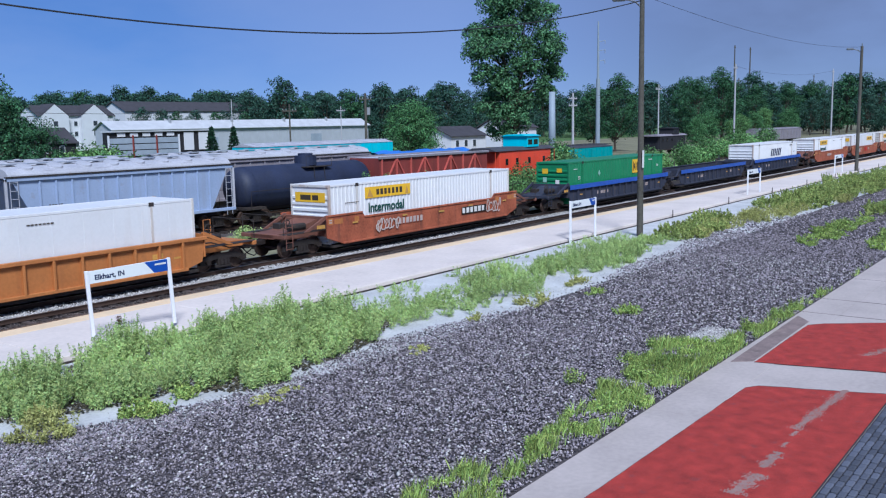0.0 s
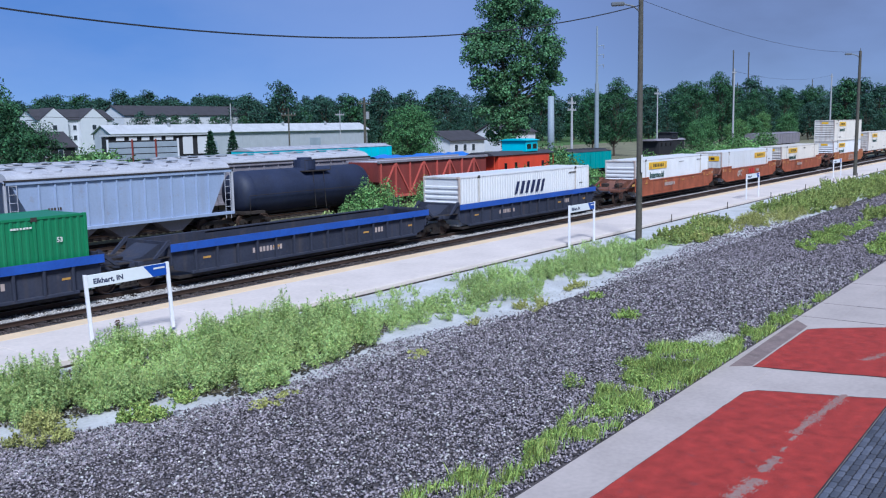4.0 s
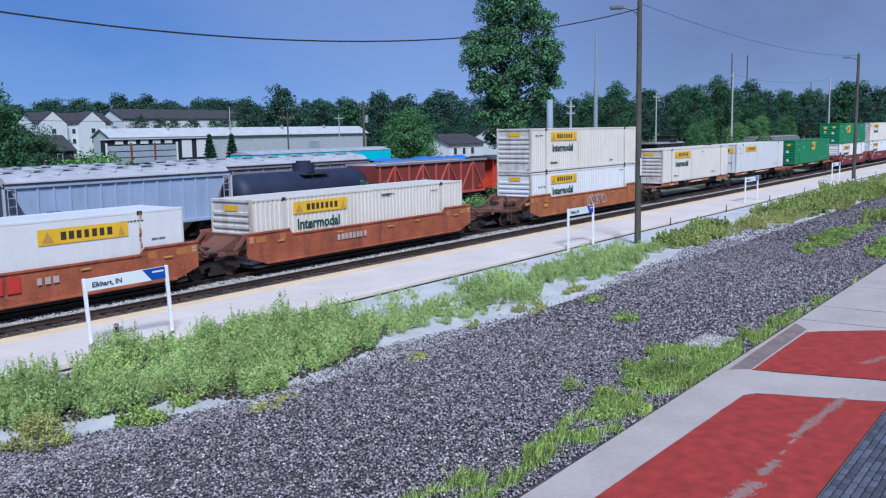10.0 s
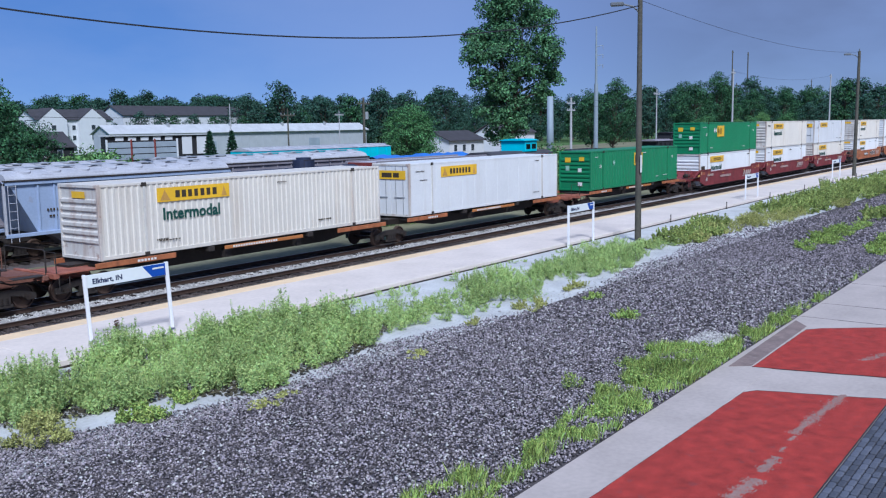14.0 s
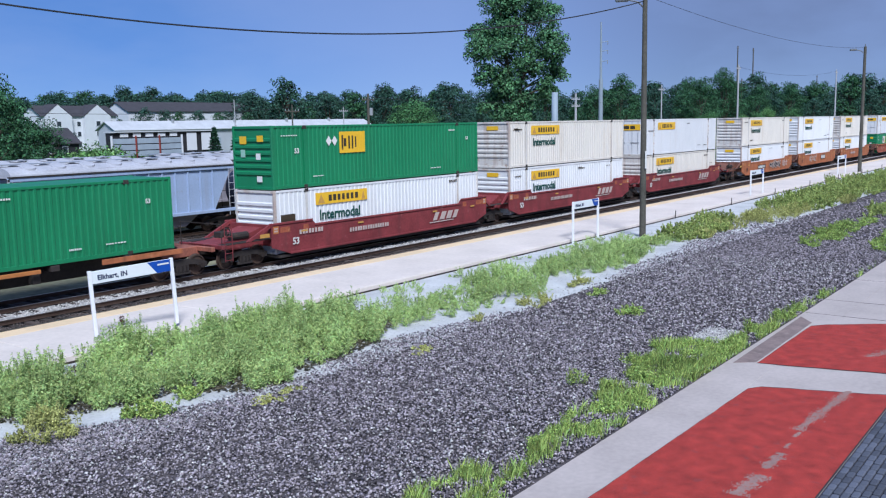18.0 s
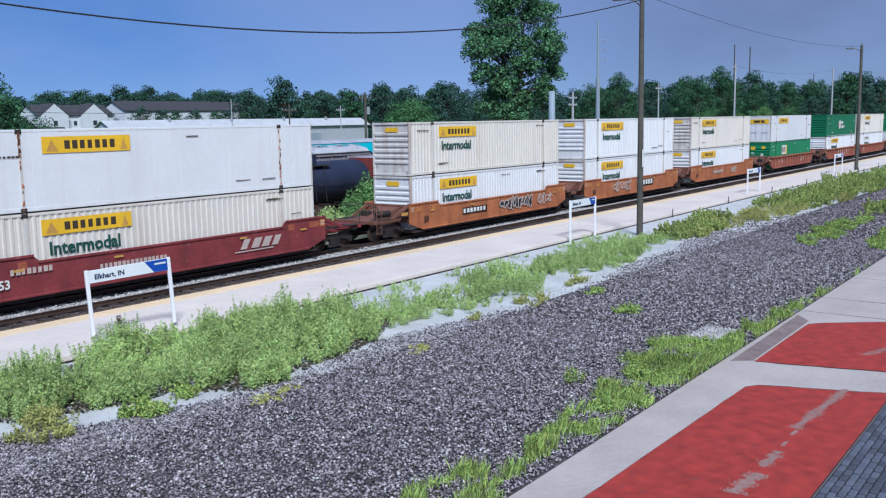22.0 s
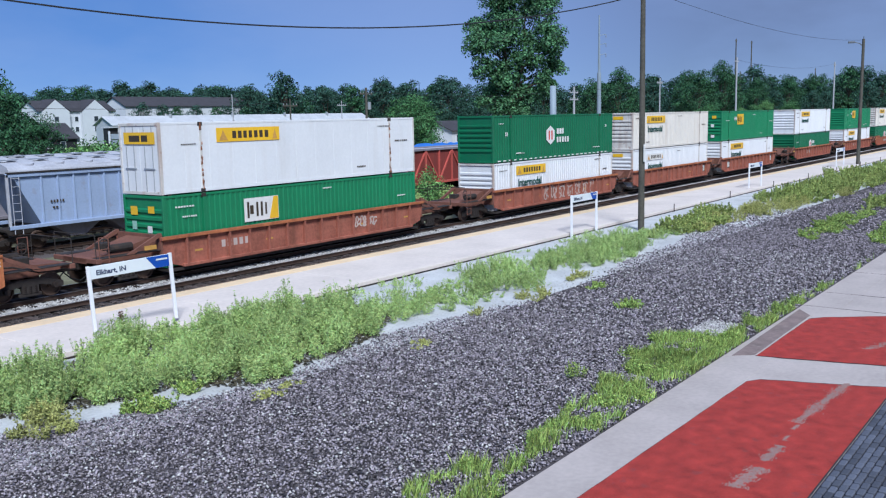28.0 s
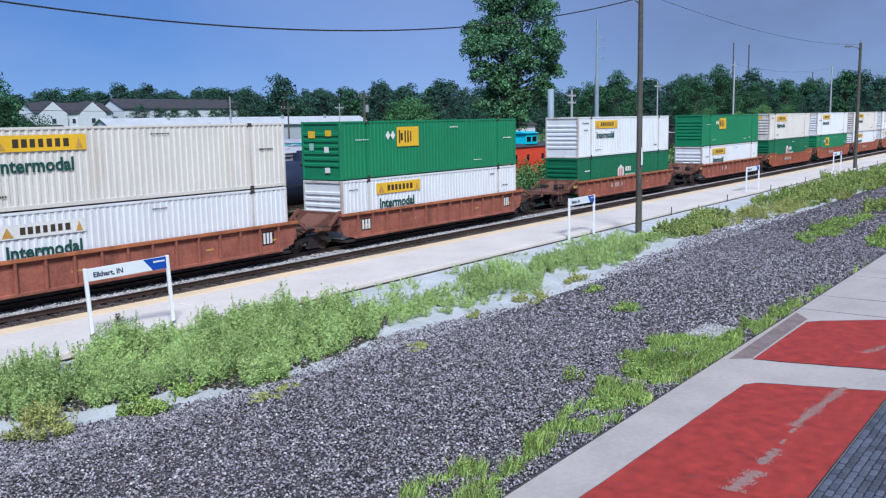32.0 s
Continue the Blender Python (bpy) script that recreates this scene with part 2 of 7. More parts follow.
        for i in range(n - 1):
            for j in range(4):
                m = (j + 1) % 4
                self.f.append((k + i * 4 + j, k + i * 4 + m, k + i * 4 + 4 + m, k + i * 4 + 4 + j))
        self.f += [(k + 3, k + 2, k + 1, k), tuple(k + (n - 1) * 4 + j for j in range(4))]
        return self

    def sheet(self, rows):
        """Rows of points of one length, joined into a sheet."""
        k, n = len(self.v), len(rows[0])
        for r in rows:
            self.v += [tuple(p) for p in r]
        for a in range(len(rows) - 1):
            for i in range(n - 1):
                self.f.append((k + a * n + i, k + a * n + i + 1, k + a * n + n + i + 1, k + a * n + n + i))
        return self

    def mesh(self, name, material, smooth=False):
        me = bpy.data.meshes.new(name)
        me.from_pydata(self.v, [], self.f)
        bm = bmesh.new()
        bm.from_mesh(me)
        bmesh.ops.recalc_face_normals(bm, faces=bm.faces)
        bm.to_mesh(me)
        bm.free()
        for m in material if isinstance(material, (list, tuple)) else (material,):
            me.materials.append(m)
        if smooth:
            me.shade_smooth()
        return me


def part(name, geo, material, parent=None, label="", m=None, smooth=False):
    """One mesh object under a thing or part. geo: a Geo, or a mesh that is shared."""
    me = geo if isinstance(geo, bpy.types.Mesh) else geo.mesh(name, material, smooth)
    ob = new(name, me)
    if parent is not None:
        ob.parent = parent
    if m is not None:
        ob.matrix_basis = m
    if label:
        ob["label"] = label
    return ob


def thing(name, label, category, group="", m=None, kind=""):
    ob = new(name)
    ob.empty_display_size = 0.3
    if m is not None:
        ob.matrix_basis = m
    return tagged(ob, label, category, group, kind)


TEXTS = {}


def lettering(text, height, material, depth=0.006):
    """Mesh of the words, flat in x and z, facing -y, lower left at the origin."""
    key = (text, height, material.name)
    if key not in TEXTS:
        cu = bpy.data.curves.new("lettering", "FONT")
        cu.body, cu.size, cu.extrude, cu.resolution_u, cu.offset = text, height / 0.7, depth / 2, 2, 0.018 * height / 0.46
        ob = bpy.data.objects.new("lettering", cu)
        me = bpy.data.meshes.new_from_object(ob)
        me.transform(pose(0, 0, 0, 90, 0, 0))
        me.materials.clear()
        me.materials.append(material)
        bpy.data.objects.remove(ob)
        TEXTS[key] = me
    return TEXTS[key]


MESHES = {}


def shared(key, make):
    if key not in MESHES:
        MESHES[key] = make()
    return MESHES[key]

# ---------------------------------------------------------------- ground, tracks, platform
# grey_gravel is darker than the loose stones: shade of their gaps in its colour
M_GRAVEL = mat("grey_gravel", (0.085, 0.072, 0.076), 0.9, var=0.35, big=0.35, small=26, bump=0.9, spots=0.5, spot_col=(0.22, 0.2, 0.21))
M_SAND = mat("pale_limestone_dust", (0.54, 0.54, 0.535), 0.95, var=0.2, big=0.8, small=11, bump=0.5, spots=0.35, spot_col=(0.3, 0.3, 0.29))
M_BALLAST = mat("light_track_ballast", (0.44, 0.42, 0.42), 0.9, var=0.25, big=0.8, small=17, bump=0.9)
M_DARKBALLAST = mat("oily_dark_ballast", (0.105, 0.088, 0.085), 0.9, var=0.35, big=0.8, small=17, bump=0.9)
M_DIRT = mat("yard_dirt_and_weeds", (0.21, 0.20, 0.12), 0.95, var=0.35, big=0.16, small=3.0, bump=0.5)
M_GRASS = mat("mown_grass", (0.08, 0.15, 0.04), 0.95, var=0.3, big=0.1, small=2.0, bump=0.5)
M_CONCRETE = mat("sunlit_platform_concrete", (0.66, 0.58, 0.525), 0.85, var=0.10, big=0.4, small=7, bump=0.12, spots=0.1, spot_col=(0.45, 0.42, 0.4))
M_KERB = mat("pale_kerb_concrete", (0.45, 0.39, 0.36), 0.85, var=0.12, big=0.7, small=9, bump=0.2, spots=0.15, spot_col=(0.36, 0.33, 0.31))
M_YELLOWEDGE = mat("worn_yellow_edge_paint", (0.74, 0.56, 0.36), 0.8, var=0.1, small=6, spots=0.3, spot_col=(0.6, 0.52, 0.42))
M_RED = mat("red_stamped_concrete", (0.385, 0.040, 0.029), 0.75, var=0.30, big=3, small=34, bump=0.6, spots=0.4, spot_col=(0.17, 0.05, 0.05))
M_WORN = mat("worn_patch_grey", (0.30, 0.19, 0.165), 0.85, var=0.12, per="island", each=.12)
M_SCUFFED = mat("scuffed_brown_concrete", (0.24, 0.18, 0.165), 0.85, var=0.25, big=2, small=20, spots=0.4, spot_col=(0.36, 0.3, 0.28))
M_TACTILE = mat("grey_paver", (0.09, 0.098, 0.128), 0.85, var=0.18, small=14, bump=0.3, per="object")
M_GREASE_BED = mat("dark_joint_sand_and_edge_shade", (0.04, 0.038, 0.045), 0.95, var=0.3)
M_TIE = mat("dark_timber_tie", (0.06, 0.045, 0.04), 0.9, var=0.3, per="island")

# one sheet, shaped across the tracks and running to the horizon
strips = [(-3000, 0.0, M_GRASS), (-30, 0.0, M_KERB), (7.62, -0.02, M_GRAVEL), (15.3, 0.0, M_SAND), (22.0, 0.0, M_SAND), (26.9, -0.32, M_DARKBALLAST),
          (29.2, -0.22, M_BALLAST), (30.6, -0.2, M_DARKBALLAST), (32.9, -0.26, M_BALLAST), (34.2, -0.4, M_DIRT), (41.6, -0.3, M_DARKBALLAST),
          (46.4, -0.3, M_DIRT), (140, -0.4, M_GRASS), (3000, -0.4, M_GRASS)]
xs = [-3000, -300, -60, 0, 30, 60, 90, 120, 160, 220, 400, 3000]
g = Geo().sheet([[(x, y, z) for x in xs] for y, z, _ in strips])
mats_ground = []
for _, _, m in strips[:-1]:
    if m not in mats_ground:
        mats_ground.append(m)
ground_mesh = g.mesh("ground", mats_ground)
for i, p in enumerate(ground_mesh.polygons):
    p.material_index = mats_ground.index(strips[i // (len(xs) - 1)][2])
tagged(new("ground", ground_mesh), "gravel, ballast and weedy dirt beside railway tracks", "ground", kind="structure")


def rail_track(name, yc, x0, x1, label, heads=M_RAILTOP):
    t = thing(name, label, "track", "railway tracks", kind="structure")
    for s in (-0.7525, 0.7525):
        prof = [(-0.07, -0.15), (0.07, -0.15), (0.07, -0.135), (0.012, -0.12), (0.012, -0.04), (0.035, -0.03), (0.035, -0.004), (-0.035, -0.004), (-0.035, -0.03), (-0.012, -0.04), (-0.012, -0.12), (-0.07, -0.135)]
        part("rail", Geo().prism([(yc + s + a, b) for a, b in prof], "x", x0, x1), M_RAIL, t)
        part("rail_head", Geo().box(x0, x1, yc + s - 0.03, yc + s + 0.03, -0.004, 0.0), heads, t, "polished running surface")
    g = Geo()
    x = max(x0, -10)
    while x < min(x1, 190):
        g.box(x, x + 0.22, yc - 1.28 + random.uniform(-.05, .05), yc + 1.28 + random.uniform(-.05, .05), -0.35, -0.185 + random.uniform(-.02, .02))
        x += 0.54
    tagged(part("ties", g, M_TIE, t), kind="stuff")
    return t


rail_track("track_near", 28.0, -60, 900, "rusty rails on dark ties beside the platform")
rail_track("track_main", 31.4, -60, 900, "main line rails on dark oily ballast")
rail_track("track_yard", 44.0, -60, 300, "yard track with rusty rails", M_RAIL)
rail_track("track_yard_far", 49.5, -60, 300, "second yard track in weeds", M_RAIL)
rail_track("track_yard_back", 61.5, -60, 300, "third yard track in weeds", M_RAIL)

platform = thing("platform", "pale sunlit concrete platform with a worn yellow edge", "platform", kind="structure")
x, i = -30.0, 0
while x < 420:
    w = 6.1 if x < 150 else 30
    part("slab", Geo().box(x + 0.012, x + w - 0.012, 22.05, 25.5, -0.1, 0.2, 0.012), M_CONCRETE, platform)
    part("edge_slab", Geo().box(x + 0.012, x + w - 0.012, 25.504, 26.25, -0.3, 0.204, 0.012), M_YELLOWEDGE, platform, "worn yellow safety edge")
    x += w
part("back_kerb", Geo().box(-30, 420, 21.85, 22.03, -0.1, 0.204, 0.02), M_CONCRETE, platform)
# dark strip added as the shadow line below the platform's back edge
part("back_edging", Geo().box(-30, 420, 21.82, 21.846, -0.1, 0.06, 0.005), M_STEEL, platform, "dark strip that stands for the shadow along the back edge")
# short posts along the back of the platform
fence = thing("marker_posts", "row of short dark posts along the platform's back edge", "posts")
x = 53.6
while x < 125:
    part("post", Geo().tube((x, 21.75, 0), (x, 21.75, 0.5), 0.03), M_STEEL, fence)
    x += 10.2

# near station walkway: pale kerb bands round red stamped panels, grey pavers
walkway = thing("walkway", "pale concrete station walkway with red panels and grey pavers", "pavement", kind="structure")
part("kerb_band", Geo().box(-25, 400, 6.45, 7.6, -0.2, 0.016, 0.004), M_KERB, walkway, "pale concrete edge band")
part("inner_slab", Geo().box(-25, 400, -20, 6.446, -0.2, 0.012), M_KERB, walkway)


def red_panel(x0, x1, y0, y1, lean0, lean1, z=0.026, askew=0.0):
    """Stamped panel with slightly wavering edges and rounded corners."""
    rows = []
    n = 26
    for j in range(15):
        v = j / 14
        row = []
        for i in range(n):
            u = i / (n - 1)
            x = x0 + (x1 - x0) * u + (1 - v) * (y1 - y0) * (lean0 * (1 - u) + lean1 * u) + 0.06 * noise.noise((v * 6, x0, 3)) * (u in (0.0, 1.0)) - 0.25 * (v == 1.0) * (u == 1.0)
            y = y0 + (y1 + askew * (x1 - x) / 7.4 - y0) * v + 0.035 * noise.noise((u * 14 + x0, v * 3, 0)) * (v == 1.0)
            row.append((x, y, z))
        rows.append(row)
    return Geo().sheet(rows)


for x0, x1, y0, a, b in ((-14.0, -5.4, 3.55, 0, 0), (-3.2, 9.6, 3.55, 0, .3), (11.0, 20.4, 3.55, 0, .34), (22.5, 27.6, 2.2, .23, .7)):
    # shadow line at the panel's edge, drawn as a slightly larger dark sheet
    part("joint", red_panel(x0 - .03, x1 + .045, y0 - .03, (6.38 if x0 < 22 else 6.9) + .012, a, b, .0215, .17 * (10 < x0 < 20)), M_GREASE_BED, walkway, "dark border that stands for the shadow line round the red panel")
    part("red_panel", red_panel(x0, x1, y0, 6.38 if x0 < 22 else 6.9, a, b, askew=.17 * (10 < x0 < 20)), M_RED, walkway, "red stamped concrete panel")
part("worn_edge", Geo().prism([(22.2, 7.42), (22.55, 6.96), (27.9, 7.0), (28.6, 7.5)], "z", 0.0, 0.023), M_SCUFFED, walkway, "scuffed grey-red edge strip")
part("pale_line", Geo().prism([(22.55, 6.93), (22.58, 6.9), (27.9, 6.94), (27.9, 6.97)], "z", 0.0, 0.029), M_KERB, walkway, "thin pale line")
wear = random.Random(12)
for x0, y0, x1, y1, w, n in ((18.0, 4.67, 21.1, 4.46, 0.08, 330), (15.6, 4.6, 16.45, 4.56, 0.07, 120), (14.2, 4.66, 15.2, 4.53, 0.1, 170), (16.8, 4.6, 17.1, 4.6, 0.03, 12), (17.5, 4.63, 17.8, 4.6, 0.03, 14), (24.6, 4.75, 25.7, 4.35, .1, 90)):
    g = Geo()
    for k in range(n * 6):
        u = wear.uniform(-.03, 1.03)
        x, y = x0 + (x1 - x0) * u, y0 + (y1 - y0) * u + wear.gauss(0, w * .62) * (.5 + abs(math.sin(u * 7 + x0)))
        c, r, f = wear.uniform(0, 3), wear.uniform(.004, .015), wear.uniform(1.3, 3.6)
        g.prism([(x + math.cos(q) * r * f, y + math.sin(q) * r * wear.uniform(.5, 1.1)) for q in (c * .1, 1.1, 2.2, 3.3, 4.4, 5.4)], "z", 0.02, 0.0268 + k * .000001)
    part("worn_streak", g, M_WORN, walkway, "scuffed pale wear mark")
for x in (29.3, 31.8, 36.3, 42.0, 47.0):
    part("groove", Geo().box(x, x + .02, -19, 7.6, 0.0, 0.019), M_GREASE_BED, walkway, "dark joint across the walkway")
part("paver_bed", Geo().box(-20, 60, -19, 3.515, 0.0, 0.016), M_GREASE_BED, walkway, "dark sand between pavers")
paver_mesh = Geo().box(-0.118, 0.118, -0.058, 0.058, -0.03, 0.05, 0.016).mesh("paver", M_TACTILE)
for i in range(26):
    for j in range(11):
        part("paver", paver_mesh, None, walkway, m=pose(14.2 + i * 0.29 + (j % 2) * 0.145, 3.43 - j * 0.134, random.uniform(-.010, .006), random.uniform(-1, 1), random.uniform(-1, 1), 0))

# ---------------------------------------------------------------- platform signs
M_SIGNPOST = mat("white_sign_post", (0.78, 0.77, 0.78), 0.4, var=0.04)
M_SIGNFACE = mat("pale_sign_face", (0.72, 0.74, 0.74), 0.45, var=0.03)
M_SIGNBLUE = mat("blue_sign_corner", (0.015, 0.07, 0.36), 0.4, var=0.04)


def station_sign(x, y, w=2.25, turn=0.0, drop=0.0, lean=0.0, z=0.2):
    s = thing("station_sign", "white framed platform sign with blue corner on two posts", "sign", "platform signs", pose(x, y, z, 0, lean, turn))
    for dx in (0, w):
        part("post", Geo().box(dx - 0.05, dx + 0.05, -0.05, 0.05, -drop, 1.92, 0.012), M_SIGNPOST, s)
    part("panel", Geo().box(0.052, w - 0.052, -0.028, 0.028, 1.54, 1.9, 0.006), M_SIGNFACE, s, "pale sign panel")
    part("blue_field", Geo().prism([(w - 0.75, 1.896), (w - 0.48, 1.545), (w - 0.056, 1.545), (w - 0.056, 1.896)], "y", -0.034, -0.029), M_SIGNBLUE, s, "blue slanted field")
    part("mark", Geo().box(w - 0.45, w - 0.1, -0.04, -0.035, 1.76, 1.81), M_WLET, s, "white mark")
    part("lettering", lettering("Elkhart, IN", 0.14, M_NAVY), None, s, "dark lettering", pose(0.2, -0.034, 1.64))
    return s


station_sign(14.34, 22.9, 2.44, -11.7, 0.08, -2.6, 0.26)
station_sign(40.1, 21.62, 2.7, 0.0, 0.22)
station_sign(69.9, 22.4, 3.0)
station_sign(98.6, 22.8, 3.2)

# ---------------------------------------------------------------- poles and wires
M_POLE = mat("weathered_pole_timber", (0.095, 0.088, 0.07), 0.9, var=0.35, streak=0.3, streak_col=(0.08, 0.06, 0.045))
M_CABLE = mat("black_cable", (0.02, 0.02, 0.022), 0.6)
M_LAMP = mat("grey_lamp_head", (0.16, 0.17, 0.18), 0.5, 0.4)


def light_pole(x, y, h, r, lean=0.0, sign=False):
    p = thing("street_lamp_pole", "weathered wooden lamp pole with a side arm", "pole", "lamp poles", pose(x, y, 0, 0, lean, 0))
    g = Geo()
    for k in range(6):
        g.tube((0, 0, h * k / 6), (0, 0, h * (k + 1) / 6), r * (1 - .05 * k), r * (1 - .05 * (k + 1)), 16, cap=k in (0, 5))
    part("shaft", g, M_POLE, p)
    out = pose(0, 0, 0, 0, 0, -68)
    part("arm", Geo().path([(0, 0, h - 0.8), (-0.35, 0, h - 0.45), (-0.95, 0, h - 0.29)], 0.045), M_LAMP, p, "", out)
    part("lamp_head", Geo().box(-1.5, -0.82, -0.17, 0.17, h - 0.4, h - 0.2, 0.05), M_LAMP, p, "grey lamp head", out)
    part("insulator", Geo().tube((0, 0, h), (0, 0, h + 0.25), 0.05), M_LAMP, p)
    if sign:
        part("plate", Geo().box(-0.2, -0.02, -r - 0.04, -r - 0.01, 3.6, 4.5, 0.005), M_WLET, p, "pale notice plate")
    return p


light_pole(44.42, 19.83, 12.5, 0.17, -0.3, True)
light_pole(104.6, 22.0, 13.3, 0.2, 0.4)


def wire(name, a, b, sag, r=0.03, n=24, label="thin sagging black cable"):
    a, b = Vector(a), Vector(b)
    pts = [a.lerp(b, k / n) - Vector((0, 0, sag * 4 * (k / n) * (1 - k / n))) for k in range(n + 1)]
    return tagged(part(name, Geo().path([tuple(p) for p in pts], r, 5), M_CABLE), label, "cable", "overhead cables")


# ---------------------------------------------------------------- the train
YC = 31.4                      # track centre
FACE = -1.30                   # container side towards the platform, from the track centre
CL, CH = 16.15, 2.86           # container length and height


def wave(x0, x1, y, out, z0, z1, pitch=0.278, depth=0.038):
    """Corrugated wall in x and z; out: side to which the ribs stand."""
    pts = []
    n = int((x1 - x0) / pitch)
    p = (x1 - x0) / n
    for i in range(n):
        a = x0 + i * p
        pts += [(a, y), (a + p * .30, y), (a + p * .42, y - out * depth), (a + p * .88, y - out * depth)]
    pts.append((x1, y))
    return Geo().sheet([[(a, b, z0) for a, b in pts], [(a, b, z1) for a, b in pts]])


def bars(x, z, w, h, n, y, slant=0.0, fill=0.72, seed=0):
    """A row of n upright marks that stands for a mark or word."""
    g = Geo()
    rnd = random.Random(seed)
    p = w / n
    for i in range(n):
        a = x + i * p
        b = a + p * fill * rnd.uniform(.8, 1.1)
        g.prism([(a, z), (b, z), (b + slant, z + h), (a + slant, z + h)], "y", y - 0.004, y)
    return g


def mark_row(name, parent, x, z, w, h, n, y, material, label="", slant=0.0, fill=0.72, seed=0):
    """A row of plain bars, each a part."""
    rnd = random.Random(seed)
    p = w / n
    for i in range(n):
        a = x + i * p
        b = a + p * fill * rnd.uniform(.8, 1.1)
        part(name, Geo().prism([(a, z), (b, z), (b + slant, z + h), (a + slant, z + h)], "y", y - 0.004, y), material, parent, label)


def container_meshes(style, col):
    """Shared meshes of one container type: (name, mesh, label)."""
    post = M_POSTRUST if col in (M_WHITE, M_CREAM) else col
    out = []
    f = FACE
    b = -FACE
    flat = style == "flat"
    if flat:
        side = Geo().box(0.1, CL - 0.1, f + 0.012, f + 0.05, 0.15, CH - 0.1)
        seams = Geo()
        for k in range(1, 13):
            seams.box(k * CL / 13 - 0.012, k * CL / 13 + 0.012, f + 0.004, f + 0.012, 0.17, CH - 0.12)
        out.append(("side_seams", seams.mesh("side_seams", col), ""))
    else:
        side = wave(0.1, CL - 0.1, f + 0.01, -1, 0.15, CH - 0.08)
    out.append(("side_wall", side.mesh("side_wall", col), ""))
    far = wave(0.1, CL - 0.1, b - 0.01, 1, 0.15, CH - 0.08) if not flat else Geo().box(0.1, CL - 0.1, b - 0.05, b - 0.012, 0.15, CH - 0.1)
    out.append(("side_wall", far.mesh("side_wall", col), ""))
    out.append(("bottom_rail", Geo().box(0.12, CL - 0.12, f, f + 0.1, 0.02, 0.17, 0.01).mesh("bottom_rail", col), ""))
    out.append(("bottom_rail", Geo().box(0.12, CL - 0.12, b - 0.1, b, 0.02, 0.17, 0.01).mesh("bottom_rail", col), ""))
    out.append(("top_rail", Geo().box(0.12, CL - 0.12, f, f + 0.08, CH - 0.11, CH - 0.01, 0.01).mesh("top_rail", col), ""))
    out.append(("top_rail", Geo().box(0.12, CL - 0.12, b - 0.08, b, CH - 0.11, CH - 0.01, 0.01).mesh("top_rail", col), ""))
    for px in (0.0, CL - 0.13):
        for py in (f, b - 0.13):
            out.append(("corner_post", Geo().box(px, px + 0.13, py, py + 0.13, 0.0, CH, 0.015).mesh("corner_post", post), ""))
    for px in (1.98, CL - 2.10):
        out.append(("lifting_post", Geo().box(px, px + 0.11, f - 0.012, f + 0.03, 0.02, CH - 0.005, 0.006).mesh("lifting_post", post), ""))
        for z0, z1 in ((CH - 0.17, CH - 0.01), (0.0, 0.15)):
            out.append(("corner_casting", Geo().box(px - 0.06, px + 0.17, f - 0.018, f + 0.05, z0, z1, 0.01).mesh("corner_casting", M_STEEL), "dark steel lifting casting"))
    out.append(("roof", Geo().box(0.1, CL - 0.1, f + 0.05, b - 0.05, CH - 0.05, CH - 0.02).mesh("roof", col), ""))
    out.append(("floor", Geo().box(0.1, CL - 0.1, f + 0.05, b - 0.05, 0.04, 0.14).mesh("floor", M_STEEL), ""))
    # near end: ribbed wall or a pair of doors with lock rods
    if style == "flat":
        end = Geo().box(0.03, 0.09, f + 0.12, -0.01, 0.12, CH - 0.12, 0.01)
        end.box(0.03, 0.09, 0.01, b - 0.12, 0.12, CH - 0.12, 0.01)
        out.append(("door", end.mesh("door", col), "plain white end doors"))
        for y in (-0.85, -0.35, 0.35, 0.85):
            out.append(("lock_rod", Geo().tube((0.015, y, 0.1), (0.015, y, CH - 0.1), 0.02, n=6).mesh("lock_rod", M_GALV), "steel lock rod"))
        for y in (-0.95, 0.25):
            out.append(("lock_handle", Geo().box(-0.005, 0.03, y, y + .7, 1.0, 1.06).mesh("lock_handle", M_GALV), "steel lock handle"))
    else:
        prof = [(0.06, 0.1), (0.06, 0.55)]
        z = 0.62
        while z < CH - 0.5:
            prof += [(0.06, z), (0.0, z + 0.05), (0.0, z + 0.16), (0.06, z + 0.21)]
            z += 0.30
        prof.append((0.06, CH - 0.1))
        end = Geo().sheet([[(x, f + 0.1, z) for x, z in prof], [(x, b - 0.1, z) for x, z in prof]])
        out.append(("end_wall", end.mesh("end_wall", post if col is M_CREAM else col), "horizontally ribbed end wall"))
    far_end = Geo().box(CL - 0.09, CL - 0.03, f + 0.12, b - 0.12, 0.1, CH - 0.1)
    out.append(("end_wall", far_end.mesh("end_wall", col), ""))
    for n_, z0, z1 in (("end_header", CH - 0.13, CH - 0.01), ("end_sill", 0.0, 0.12)):
        out.append((n_, Geo().box(0.0, 0.1, f + 0.12, b - 0.12, z0, z1, 0.01).mesh(n_, post), ""))
    return out


